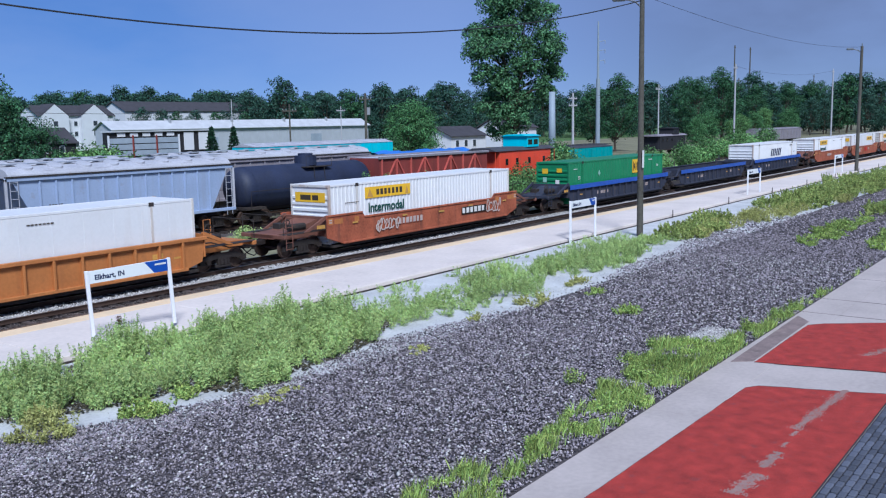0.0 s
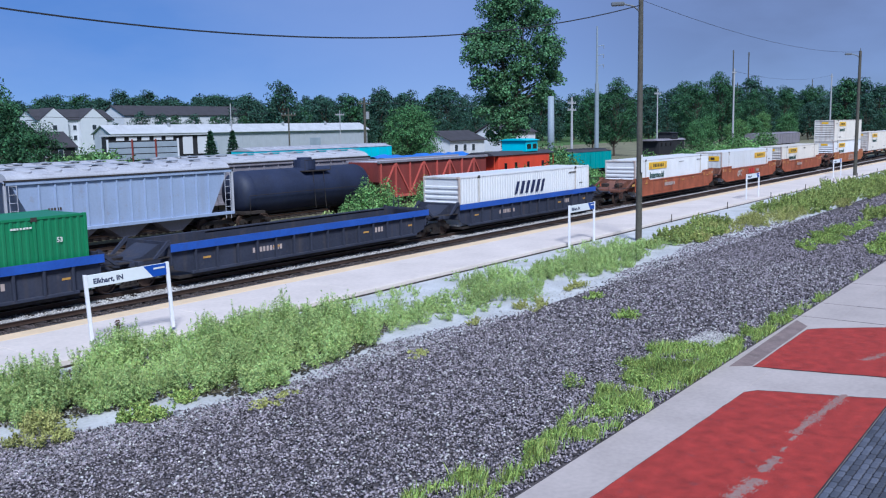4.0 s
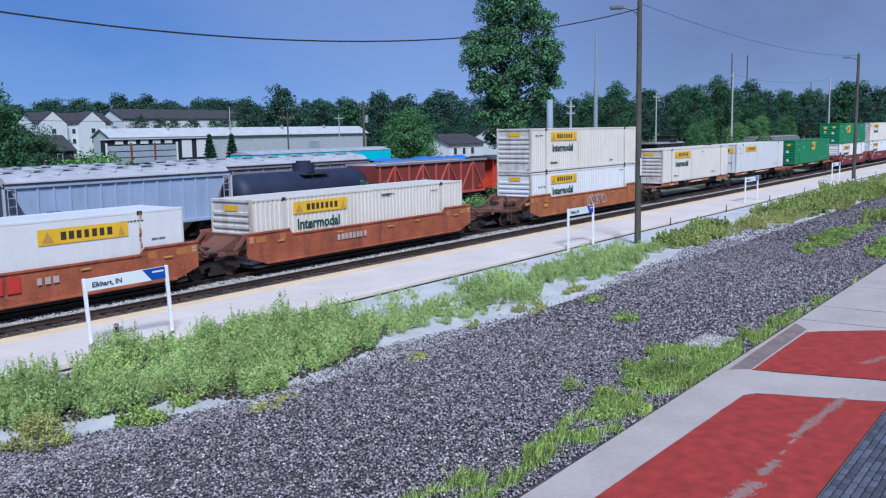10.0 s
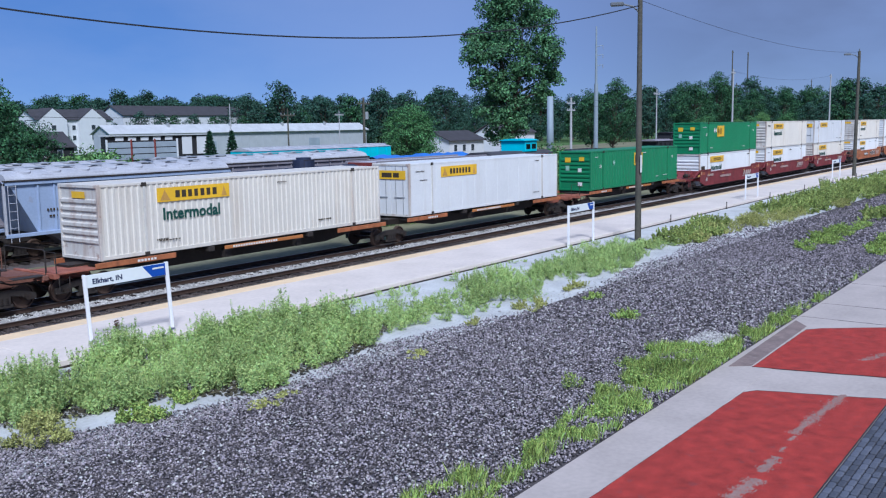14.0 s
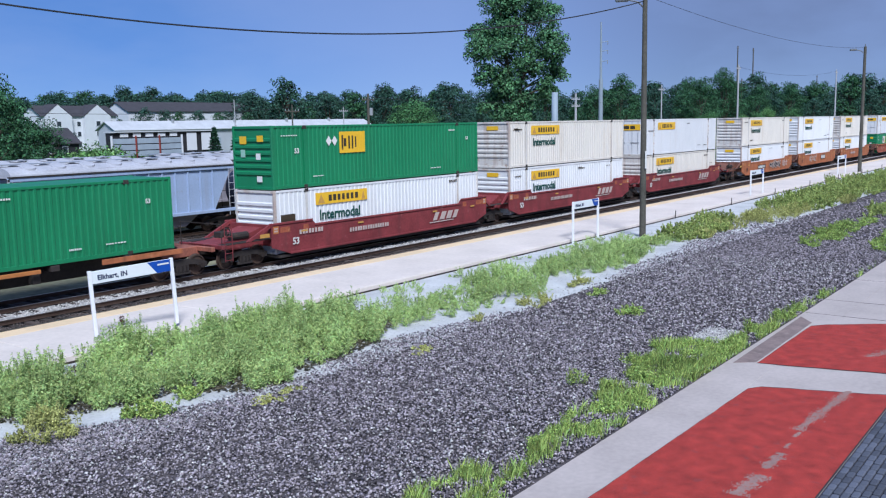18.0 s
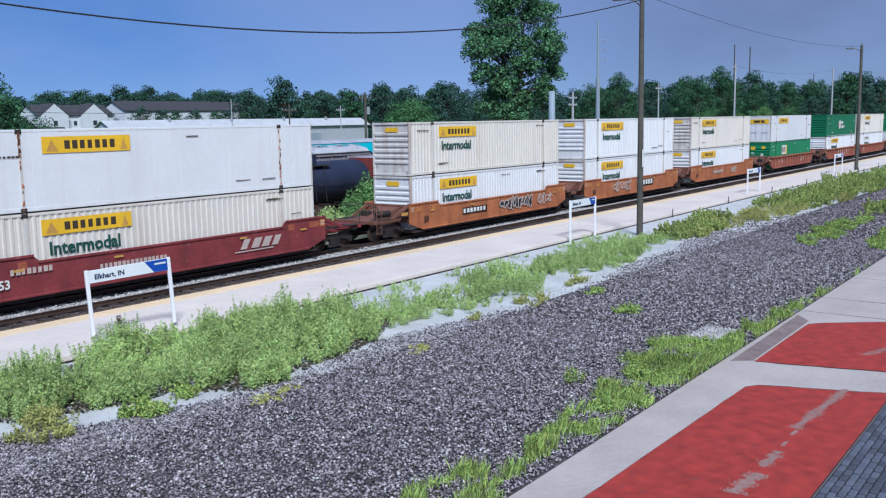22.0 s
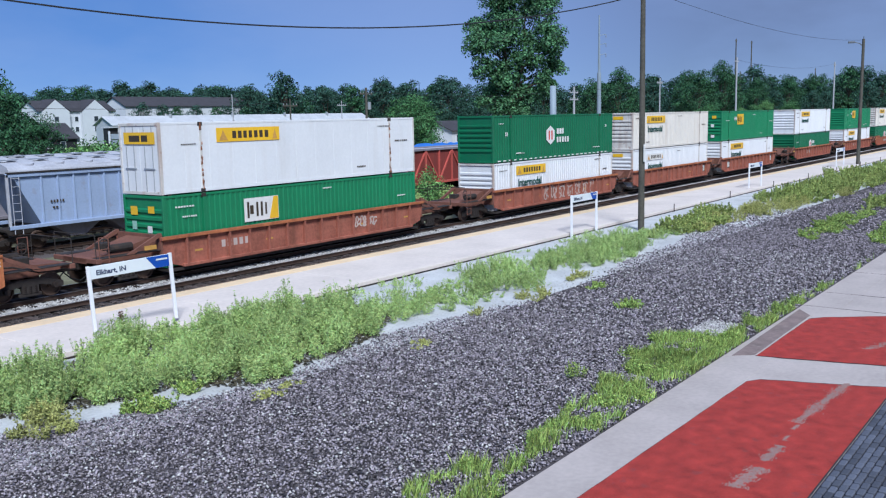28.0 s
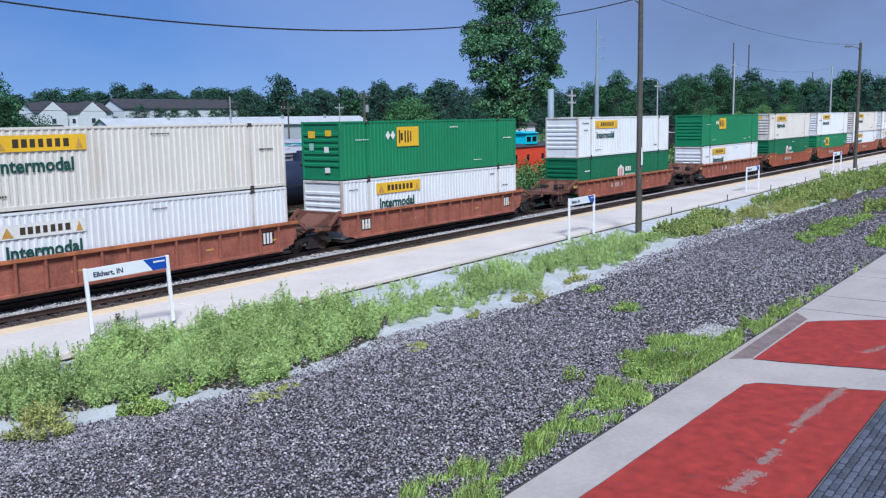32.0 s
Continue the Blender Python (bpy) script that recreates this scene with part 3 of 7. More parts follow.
def logo_panel(c, x, z, w=3.65, h=0.56, word=True, faded=False):
    y = FACE - 0.014
    part("logo_panel", shared(("lp", w, h, faded), lambda: Geo().box(0, w, -0.006, 0, 0, h).mesh("logo_panel", M_LOGO_Y if not faded else M_WLET)), None, c, "yellow logo panel" if not faded else "faded pale logo panel", pose(x, y, z))
    part("logo_mark", shared(("lm", w, h), lambda: bars(0.24 * w, 0.24 * h, 0.60 * w, 0.52 * h, 7, -0.007, fill=.66).mesh("logo_mark", M_LOGO_D)), None, c, "dark block mark", pose(x, y, z))
    g = shared(("la", w, h), lambda: Geo().prism([(0.04 * w, 0.1 * h), (0.17 * w, 0.1 * h), (0.1 * w, 0.85 * h)], "y", -0.011, -0.007).prism([(0.88 * w, 0.1 * h), (0.96 * w, 0.1 * h), (0.92 * w, 0.85 * h)], "y", -0.011, -0.007).mesh("logo_device", M_SAFETY))
    part("logo_device", g, None, c, "", pose(x, y, z))
    if word:
        part("lettering", lettering("Intermodal", 0.46, M_LOGO_G), None, c, "dark green word", pose(x + 0.22, y, z - 0.70))


def small_marks(c, rnd, col, n=5):
    """Rows of unreadable small print."""
    y = FACE - 0.013
    for k in range(n):
        x, z = rnd.choice(((0.6, 2.35), (1.0, 1.9), (13.2, 2.45), (14.6, 1.7), (13.0, 0.5), (9.0, 2.45), (2.6, 0.5), (11.5, 0.45)))
        tagged(part("small_print", bars(x + rnd.uniform(-.1, .1), z + rnd.uniform(-.05, .05), rnd.uniform(.5, 1.1), rnd.choice((.045, .065)), 7, y, fill=.75, seed=k), col, c), kind="stuff")


CARRIED = []      # everything that runs with the train: object, place at time zero, height


def container(u, level, style, col, label, marks=(), spine=False):
    z = 1.34 if spine else (0.38 if level == 0 else 0.38 + CH + 0.03)
    c = thing("shipping_container", label, "container", "containers on the train")
    for name, me, lab in shared(("cont", style, col.name), lambda: container_meshes(style, col)):
        part(name, me, None, c, lab)
    rnd = random.Random(int(u * 10) + level)
    if level:
        for px in (0.3, 2.0, CL - 2.1, CL - 0.4):
            part("twist_lock", shared("twist", lambda: Geo().box(0, 0.16, -0.07, 0.07, -0.06, 0.03, 0.015).mesh("twist_lock", M_STEEL)), None, c, "", pose(px, FACE + 0.08, 0))
    small_marks(c, rnd, M_LOGO_D if col in (M_WHITE, M_CREAM) else M_WLET, 4)
    ye = FACE - 0.014
    for k in marks:
        if k == "panel_word":
            logo_panel(c, 2.6, CH - 0.84)
        elif k == "panel_faded":
            logo_panel(c, 2.7, CH - 0.92, 3.3, 0.5, faded=True)
        elif k == "panel_far":
            logo_panel(c, 9.9, CH - 0.92, word=False)
        elif k == "panel_plain":
            logo_panel(c, 2.85, CH - 0.86, 3.55, 0.58, word=False)
        elif k == "end":
            part("end_logo", shared("endl", lambda: Geo().box(-0.012, -0.006, -0.5, 0.35, CH - 0.52, CH - 0.27).mesh("end_logo", M_LOGO_Y)), None, c, "small yellow end logo")
        elif k == "endw":
            part("end_logo", shared("endw", lambda: Geo().box(-0.012, -0.006, -1.05, 0.95, CH - 0.85, CH - 0.38).mesh("end_logo", M_LOGO_Y)), None, c, "yellow end logo")
            part("end_logo_mark", shared("endwm", lambda: Geo().box(-0.016, -0.012, -0.6, -0.2, CH - 0.75, CH - 0.5).box(-0.016, -0.012, -0.1, 0.6, CH - 0.75, CH - 0.5).mesh("end_logo_mark", M_LOGO_D)), None, c)
        elif k[0] == "E":
            x, zz, w, h = {"E": (10.25, 1.58, 1.7, 1.04), "E2": (7.35, 1.55, 1.55, 0.98), "E3": (4.15, 1.4, 2.0, 1.02), "E4": (4.35, 1.5, 1.85, 1.02)}[k]
            part("square_logo", Geo().box(x, x + w, ye - 0.006, ye, zz, zz + h), M_LOGO_Y if k != "E3" else M_WLET, c, "pale square logo panel")
            part("square_logo_tip", Geo().prism([(x + w * .72, zz + 0.02), (x + w - 0.02, zz + 0.02), (x + w - 0.02, zz + h - 0.02), (x + w * .86, zz + h - 0.02)], "y", ye - 0.011, ye - 0.006), M_LOGO_G if k == "E" else M_LOGO_Y, c)
            for q, wq, hq in ((.08, .06, 1.0), (.16, .10, .55), (.34, .06, .9), (.47, .06, .9), (.60, .05, .75)):
                part("square_logo_mark", Geo().box(x + q * w, x + (q + wq) * w, ye - 0.016, ye - 0.012, zz + h * (.5 - .34 * hq), zz + h * (.5 + .34 * hq)), M_LOGO_D, c, "dark block mark")
            if k == "E4":
                for q in (3.62, 4.02):
                    part("diamond_mark", Geo().prism([(q - .19, 2.1), (q, 2.34), (q + .19, 2.1), (q, 1.86)], "y", ye - 0.006, ye), M_WLET, c, "white diamond mark")
            elif k != "E3":
                q = 3.75 if k == "E2" else 4.57
                part("diamond_mark", Geo().prism([(q - .18, 1.9), (q, 2.12), (q + .18, 1.9), (q, 1.68)], "y", ye - 0.006, ye), M_PALEGREEN, c, "faded pale diamond mark")
        elif k == "slant_blocks":
            mark_row("block_logo", c, 6.0, 1.46, 3.85, 0.78, 6, ye, M_NAVY, "slanted navy block mark", slant=0.32, fill=.58, seed=3)
        elif k == "hexagon":
            x, zz = 6.3, CH - 1.35
            hexa = [(x + .62 + .62 * math.sin(a * math.pi / 3), zz + .62 * math.cos(a * math.pi / 3)) for a in range(6)]
            part("hexagon_logo", Geo().prism(hexa, "y", ye - 0.006, ye), M_WLET, c, "white hexagon logo")
            part("hexagon_mark", Geo().box(x + .36, x + .52, ye - 0.012, ye - 0.007, zz - .3, zz + .3).box(x + .72, x + .88, ye - 0.012, ye - 0.007, zz - .3, zz + .3), M_RLET, c, "red block mark")
            mark_row("word_mark", c, x + 1.45, zz + 0.06, 1.1, 0.36, 3, ye, M_WLET, seed=2)
            mark_row("word_mark", c, x + 1.45, zz - 0.5, 1.8, 0.36, 5, ye, M_WLET, seed=4)
            mark_row("tape_dash", c, 0.5, 0.06, 15, 0.07, 24, FACE - 0.003, M_WLET, "pale reflective tape dash", fill=.5)
        elif k == "num53":
            part("lettering", lettering("53", 0.22, M_WLET), None, c, "", pose(1.35, ye, 1.6))
            part("lettering", lettering("53", 0.17, M_WLET), None, c, "", pose(14.9, ye, 1.9))
        elif k == "gend":
            for y, zz, w, h, m in ((-0.75, 2.15, 0.4, 0.28, M_LOGO_Y), (0.35, 2.05, 0.45, 0.35, M_LOGO_Y), (-0.55, 1.35, 0.3, 0.28, M_WLET), (0.45, 1.45, 0.3, 0.35, M_PALEGREEN), (-0.6, 0.35, 0.34, 0.26, M_WLET)):
                part("end_mark", Geo().box(-0.012, -0.005, y, y + w, zz, zz + h), m, c, "small pale end label")
        elif k == "window":
            part("end_patch", Geo().box(0.35, 1.25, ye - 0.006, ye, 0.5, 1.75), M_LOGO_D, c, "dark rectangular patch")
        elif k == "rust":
            for q in (2.0, CL - 2.1):
                for j in range(15):
                    zz, w = CH * rnd.uniform(.03, .93) ** (1.4 if j % 2 else .8), rnd.uniform(.03, .11)
                    dx = rnd.uniform(-.03, .12 - w)
                    part("rust_patch", Geo().prism([(q + dx, zz), (q + dx + w, zz + .02), (q + dx + w * .8, zz + rnd.uniform(.06, .26)), (q + dx + w * .2, zz + rnd.uniform(.06, .2))], "y", FACE - 0.026 - j * .0004, FACE - 0.0125), M_RUSTSTAIN, c, "rust eaten into the lifting post")
    CARRIED.append((c, u, z))
    return c


M_GREASE = mat("greasy_coupler_steel", (0.035, 0.026, 0.022), 0.6, 0.3, var=0.3, spots=0.3, spot_col=(0.12, 0.06, 0.03))


WHEELS = []       # wheelsets that roll


def truck(car, x, rolls=True):
    """Two-axle freight truck with side frames, springs and wheelsets."""
    t = part("truck", shared("bolster", lambda: Geo().box(-0.2, 0.2, -1.0, 1.0, 0.42, 0.62, 0.03).mesh("truck", M_STEEL)), None, car, "", pose(x, 0, 0))
    def frame_mesh():
        g = Geo()
        prof = [(-1.25, 0.36), (-1.25, 0.56), (-0.95, 0.66), (-0.4, 0.78), (0.4, 0.78), (0.95, 0.66), (1.25, 0.56), (1.25, 0.36), (0.95, 0.34), (0.72, 0.5), (0.32, 0.56), (0.3, 0.28), (-0.3, 0.28), (-0.32, 0.56), (-0.72, 0.5), (-0.95, 0.34)]
        return g.prism(prof, "y", -0.07, 0.07).box(-0.42, 0.42, -0.06, 0.06, 0.16, 0.28, 0.02).mesh("side_frame", M_STEEL)
    def spring_mesh():
        g = Geo()
        for q in (-0.2, 0.0, 0.2):
            for k in range(4):
                g.tube((q, 0, 0.28 + k * 0.07), (q, 0, 0.32 + k * 0.07), 0.075, n=8)
        return g.mesh("springs", M_GREASE)
    def wheel_mesh():
        prof = [(0.07, 0.14), (0.13, 0.13), (0.15, 0.1), (0.36, 0.08), (0.37, 0.135), (0.425, 0.13), (0.43, 0.04), (0.455, 0.025), (0.455, 0.0), (0.36, 0.0), (0.07, 0.02)]
        line = [(0.0, -1.06), (0.07, -1.06)] + [(r, -0.72 - q) for r, q in prof] + [(r, 0.72 + q) for r, q in prof[::-1]] + [(0.07, 1.06), (0.0, 1.06)]
        return Geo().lathe(line, 0, 18).mesh("wheelset", M_RAIL)
    for y in (-1.0, 1.0):
        part("side_frame", shared("sframe", frame_mesh), None, t, "", pose(0, y, 0))
        part("springs", shared("springs", spring_mesh), None, t, "", pose(0, y * 1.02, 0))
        for dx in (-0.9, 0.9):
            part("bearing_cap", shared("cap", lambda: Geo().lathe([(0.0, -0.12), (0.1, -0.12), (0.11, -0.02), (0.11, 0.02)], 0, 12).mesh("bearing_cap", M_GREASE)), None, t, "", pose(dx, y * 1.09, 0.455, 0, 0, 0 if y < 0 else 180))
    for dx in (-0.9, 0.9):
        w = part("wheelset", shared("wheelset", wheel_mesh), None, t, "steel wheels on one axle, rust-brown webs", pose(dx, 0, 0.455))
        if rolls:
            WHEELS.append((w, dx))
    return t


WELL = 1.55       # half width of a well car


def well_side(style):
    """Side wall of a well, from 0 to its length; plain plate with stepped ends or ribbed wall with a top chord."""
    Lw = CL + 0.5
    g = Geo()
    if style == "plate":
        prof = [(-0.2, 0.75), (0.9, 0.38), (Lw - 0.9, 0.38), (Lw + 0.2, 0.75), (Lw + 0.2, 1.82), (Lw - 2.3, 1.82), (Lw - 2.55, 1.58), (2.55, 1.58), (2.3, 1.82), (-0.2, 1.82)]
        g.prism(prof, "y", 0, 0.06)
        g.box(2.5, Lw - 2.5, -0.05, 0.0, 1.5, 1.6, 0.015)
        g.box(0.9, Lw - 0.9, -0.05, 0.0, 0.36, 0.46, 0.015)
        g.box(-0.2, 2.35, -0.05, 0.0, 1.74, 1.84, 0.015)
        g.box(Lw - 2.35, Lw + 0.2, -0.05, 0.0, 1.74, 1.84, 0.015)
    else:
        g.prism([(0.1, 0.62), (0.9, 0.4), (Lw - 0.9, 0.4), (Lw - 0.1, 0.62), (Lw + 0.1, 1.6), (-0.1, 1.6)], "y", 0.09, 0.13)
        g.box(-0.1, Lw + 0.1, -0.06, 0.13, 1.52, 1.66, 0.015)
        g.box(0.9, Lw - 0.9, -0.05, 0.12, 0.36, 0.48, 0.015)
    return g


def well_car(u, style, col, first, last, label, sill=None, marks=(), num=""):
    """One well platform; its container would start at u. first, last: has its own truck and coupler at that end."""
    car = thing("well_car", label, "railcar", "cars of the train")
    x0 = -0.25
    Lw = CL + 0.5
    side = sill or col
    ends = sill or (M_YELLOW if col is M_YELLOW else M_MAROON if col is M_MAROON else M_ENDS)
    for s in (-1, 1):
        part("side_wall", shared(("ws", style, side.name, s), lambda: well_side(style).mesh("side_wall", side)), None, car, "", pose(x0 if s < 0 else x0 + Lw, -WELL if s < 0 else WELL, 0, 0, 0, 0 if s < 0 else 180))
    if sill is not None:
        part("top_chord", shared(("tc", col.name), lambda: Geo().box(-0.15, Lw + 0.15, -0.075, -0.0605, 1.36, 1.68, 0.005).mesh("top_chord", col)), None, car, "blue top chord", pose(x0, -WELL, 0))
    elif col is M_BROWN:
        part("top_chord", shared("tcb", lambda: Geo().box(-0.1, Lw + 0.1, -0.072, -0.0605, 1.54, 1.665, 0.004).mesh("top_chord", M_ORANGE)), None, car, "orange worn top chord", pose(x0, -WELL, 0))
    part("floor", shared(("wf",), lambda: Geo().box(0.3, Lw - 0.3, -1.45, 1.45, 0.22, 0.34).mesh("floor", M_STEEL)), None, car, "", pose(x0, 0, 0))
    if style == "rib":
        rib = shared(("rib", side.name), lambda: Geo().box(-0.05, 0.05, -0.055, 0.095, 0.46, 1.53, 0.012).mesh("rib", side))
        for k in range(1, 15):
            part("rib", rib, None, car, "", pose(x0 + k * Lw / 15, -WELL, 0))
    for e, has in ((0, first), (1, last)):
        flip = pose(x0, 0, 0) if e == 0 else pose(x0 + Lw, 0, 0, 0, 0, 180)
        deep = 2.9 if has else 1.55
        end = part("end_platform", shared(("ep", deep, ends.name), lambda: Geo().prism([(-deep, 0.95), (-deep, 1.15), (-deep * .6, 1.2), (-0.1, 1.62), (0.0, 1.62), (0.0, 0.8), (-deep * .6, 0.8)], "y", -0.75, 0.75).mesh("end_platform", ends)), None, car, "", flip)
        part("end_beam", shared(("ebeam", deep, ends.name), lambda: Geo().box(-deep, -deep + 0.22, -1.45, 1.45, 0.98, 1.16, 0.02).mesh("end_beam", ends)), None, end)
        for y in (-1.2, 1.2):
            part("walkway_grate", shared(("grate", deep), lambda: Geo().box(-deep + 0.1, -0.05, -0.22, 0.22, 1.13, 1.17, 0.01).mesh("walkway_grate", M_STEEL)), None, end, "", pose(0, y, 0))
        part("brake_pipe", shared(("bpipe", deep), lambda: Geo().path([(-deep, 0.95, 0.9), (-deep * .6, 1.0, 0.95), (-deep * .3, 0.9, 1.25), (0, 0.9, 1.3)], 0.03).mesh("brake_pipe", M_STEEL)), None, end)
        # braces from the deck up to the side walls
        for y in (-1.4, 1.4):
            part("brace", shared(("brace", deep, ends.name), lambda: Geo().prism([(-deep * .55, 1.16), (-deep * .45, 1.16), (0.0, 1.7), (0.0, 1.82), (-0.12, 1.82)], "y", -0.05, 0.05).mesh("brace", ends)), None, end, "", pose(0, y, 0))
        part("bulkhead", shared(("bulk", ends.name), lambda: Geo().box(-0.06, 0.0, -1.5, 1.5, 0.8, 1.75, 0.01).mesh("bulkhead", ends)), None, end)
        if has:
            truck(car, (x0 - 1.35) if e == 0 else (x0 + Lw + 1.35))
            part("coupler", shared("coupler", lambda: Geo().box(-3.85, -2.8, -0.12, 0.12, 0.68, 0.92, 0.03).box(-4.05, -3.75, -0.2, 0.14, 0.64, 0.98, 0.05).mesh("coupler", M_GREASE)), None, end, "greasy dark coupler")
            part("air_hose", shared("hose", lambda: Geo().path([(-2.9, 0.35, 0.85), (-3.3, 0.4, 0.45), (-3.7, 0.35, 0.3), (-4.0, 0.25, 0.4)], 0.025).mesh("air_hose", M_BLACK)), None, end)
            g = shared(("ladder", ends.name), lambda: Geo().tube((-2.75, -1.42, 0.45), (-2.75, -1.42, 1.95), 0.02, n=6).tube((-2.35, -1.42, 0.45), (-2.35, -1.42, 1.95), 0.02, n=6).tube((-2.75, -1.42, 0.5), (-2.35, -1.42, 0.5), 0.016, n=6).tube((-2.75, -1.42, 0.8), (-2.35, -1.42, 0.8), 0.016, n=6).tube((-2.75, -1.42, 1.1), (-2.35, -1.42, 1.1), 0.016, n=6).tube((-2.75, -1.42, 1.5), (-2.35, -1.42, 1.5), 0.016, n=6).tube((-2.75, -1.42, 1.95), (-2.35, -1.42, 1.95), 0.016, n=6).mesh("ladder", ends))
            part("ladder", g, None, end)
            part("handrail", shared("hrail", lambda: Geo().path([(-2.85, -1.35, 1.16), (-2.85, -1.35, 2.05), (-2.85, 1.35, 2.05), (-2.85, 1.35, 1.16)], 0.02).mesh("handrail", M_STEEL)), None, end)
            part("brake_wheel", shared("bwheel", lambda: Geo().lathe([(0.2, -0.02), (0.24, 0.0), (0.2, 0.02), (0.18, 0.0), (0.2, -0.02)], 0, 14, cz=1.6).box(-0.2, 0.2, -0.01, 0.01, 1.585, 1.615).box(-0.015, 0.015, -0.01, 0.01, 1.4, 1.8).mesh("brake_wheel", M_STEEL)), None, end, "", pose(-2.2, -0.9, 0))
            g = shared("cyl", lambda: Geo().tube((-1.9, -0.7, 1.38), (-0.9, -0.7, 1.38), 0.16, n=10).mesh("air_reservoir", M_STEEL))
            part("air_reservoir", g, None, end)
            part("brake_valve", shared("valve", lambda: Geo().box(-1.6, -1.2, 0.2, 0.7, 1.2, 1.5, 0.03).mesh("brake_valve", M_STEEL)), None, end)
            part("tape", shared("tape", lambda: Geo().box(-0.9, -0.35, -1.566, -1.56, 1.25, 1.42).mesh("tape", M_SAFETY)), None, end)
        elif e == 1:
            truck(car, x0 + Lw + 1.55)
            part("joint", shared("joint", lambda: Geo().tube((-1.6, 0, 0.7), (-1.6, 0, 1.25), 0.35, n=12).mesh("joint", M_GREASE)), None, end)
            g = shared(("aladder", ends.name), lambda: Geo().tube((-1.3, -1.45, 0.5), (-1.3, -1.45, 2.3), 0.022, n=6).tube((-0.9, -1.45, 0.5), (-0.9, -1.45, 2.3), 0.022, n=6).tube((-1.3, -1.45, 0.6), (-0.9, -1.45, 0.6), 0.018, n=6).tube((-1.3, -1.45, 1.0), (-0.9, -1.45, 1.0), 0.018, n=6).tube((-1.3, -1.45, 1.4), (-0.9, -1.45, 1.4), 0.018, n=6).tube((-1.3, -1.45, 1.9), (-0.9, -1.45, 1.9), 0.018, n=6).mesh("ladder", ends))
            part("ladder", g, None, end)
    yw = -WELL - 0.055 if style == "plate" else -WELL + 0.086
    for k in marks:
        kind, x, z, w, h = k[:5]
        if kind == "bars":
            mark_row("stencil_mark", car, x, z, w, h, max(3, int(w / h * 1.1)), yw, M_STENCIL, "pale stencilled mark", seed=int(x * 7))
        elif kind == "red":
            mark_row("block_mark", car, x, z, w, h, 3, yw, M_RLET, "red block mark", fill=.75, seed=1)
        elif kind == "slant":
            mark_row("block_mark", car, x, z, w, h, 4, yw, M_STENCIL, "pale slanted block mark", slant=0.25, fill=.7, seed=1)
            part("underline", Geo().box(x - 0.3, x + w * .8, yw - 0.004, yw, z - 0.12, z - 0.07), M_STENCIL, car)
        elif kind in ("graf", "grafk"):
            rnd = random.Random(int(x * 10))
            q, n = x, 0
            while q < x + w:
                rx, rz = h * rnd.uniform(.22, .4), h * rnd.uniform(.36, .55)
                cz, ph, lean = z + h / 2 + h * rnd.uniform(-.08, .08), rnd.uniform(0, 6), rnd.uniform(-.1, .35)
                loop = []
                for a in range(17):
                    w1 = 2 * math.pi * a / 16
                    f = 1 + .28 * math.sin(2 * w1 + ph) + .22 * math.sin(3 * w1 + ph * 2)
                    loop.append((q + rx * f * math.cos(w1) + lean * rz * math.sin(w1), cz + rz * f * math.sin(w1)))
                if kind == "grafk":
                    part("graffiti_fill", Geo().prism(loop[:-1], "y", yw - 0.006 - n * .0002, yw - 0.001), M_GRAFK, car, "black spray-paint blob")
                g = Geo().ribbon(loop[rnd.randrange(3):17 - rnd.randrange(4)], .035, yw - 0.009 - n * .0002, yw - 0.001)
                part("graffiti", g, M_GRAF, car, "spray-painted pale scrawl")
                q += rx * rnd.uniform(1.3, 2.0)
                n += 1
        elif kind == "panel":
            part("dark_stencil_panel", Geo().box(x, x + w, yw - 0.003, yw, z, z + h), M_GREASE, car)
            mark_row("stencil_mark", car, x + .06, z + .06, w - .12, h - .12, max(3, int(w / h * 1.1)), yw - 0.004, M_WLET, "white stencilled mark", seed=3)
        elif kind == "tape":
            part("tape", Geo().box(x, x + w, yw - 0.004, yw, z, z + h), M_SAFETY, car, "yellow reflective patch")
    if style == "plate":
        worn = M_YELLOW if col is not M_MAROON else M_RUSTRED
        for q, w in ((0.05, 0.62), (1.5, 0.34), (Lw - 2.45, 0.36), (Lw - 1.12, 0.68)):
            part("repainted_patch", shared(("patch", w, worn.name), lambda: Geo().prism([(0, .02), (w, 0), (w - .01, .27), (.02, .25)], "y", -0.004, 0).mesh("repainted_patch", worn)), None, car, "brighter repainted patch", pose(q, -WELL - 0.001, 1.36))
        for q in (-0.36, Lw - 0.4):
            part("notice_square", shared("nsq", lambda: Geo().box(0, .32, -0.004, 0, 0, .32).mesh("notice_square", M_YELLOW)), None, car, "orange stencilled notice square", pose(q, -WELL - 0.001, 1.36))
            part("notice_mark", shared("nsm", lambda: Geo().box(.06, .26, -0.008, -0.004, .07, .14).box(.06, .26, -0.008, -0.004, .19, .25).mesh("notice_mark", M_STENCIL)), None, car, "", pose(q, -WELL - 0.001, 1.36))
    if num:
        part("lettering", lettering(num, 0.3, M_WLET if col is not M_ORANGE else M_GRAFK), None, car, "", pose(0.75, yw, 0.78))
    for q in (1.3, 5.2, 11.3, 14.9):
        part("tape", shared("tape2", lambda: Geo().box(0, 0.4, -0.006, 0, 0, 0.08).mesh("tape", M_SAFETY)), None, car, "", pose(q, yw, 1.3 if style == "plate" else 0.9))
    CARRIED.append((car, u, 0.0))
    return car


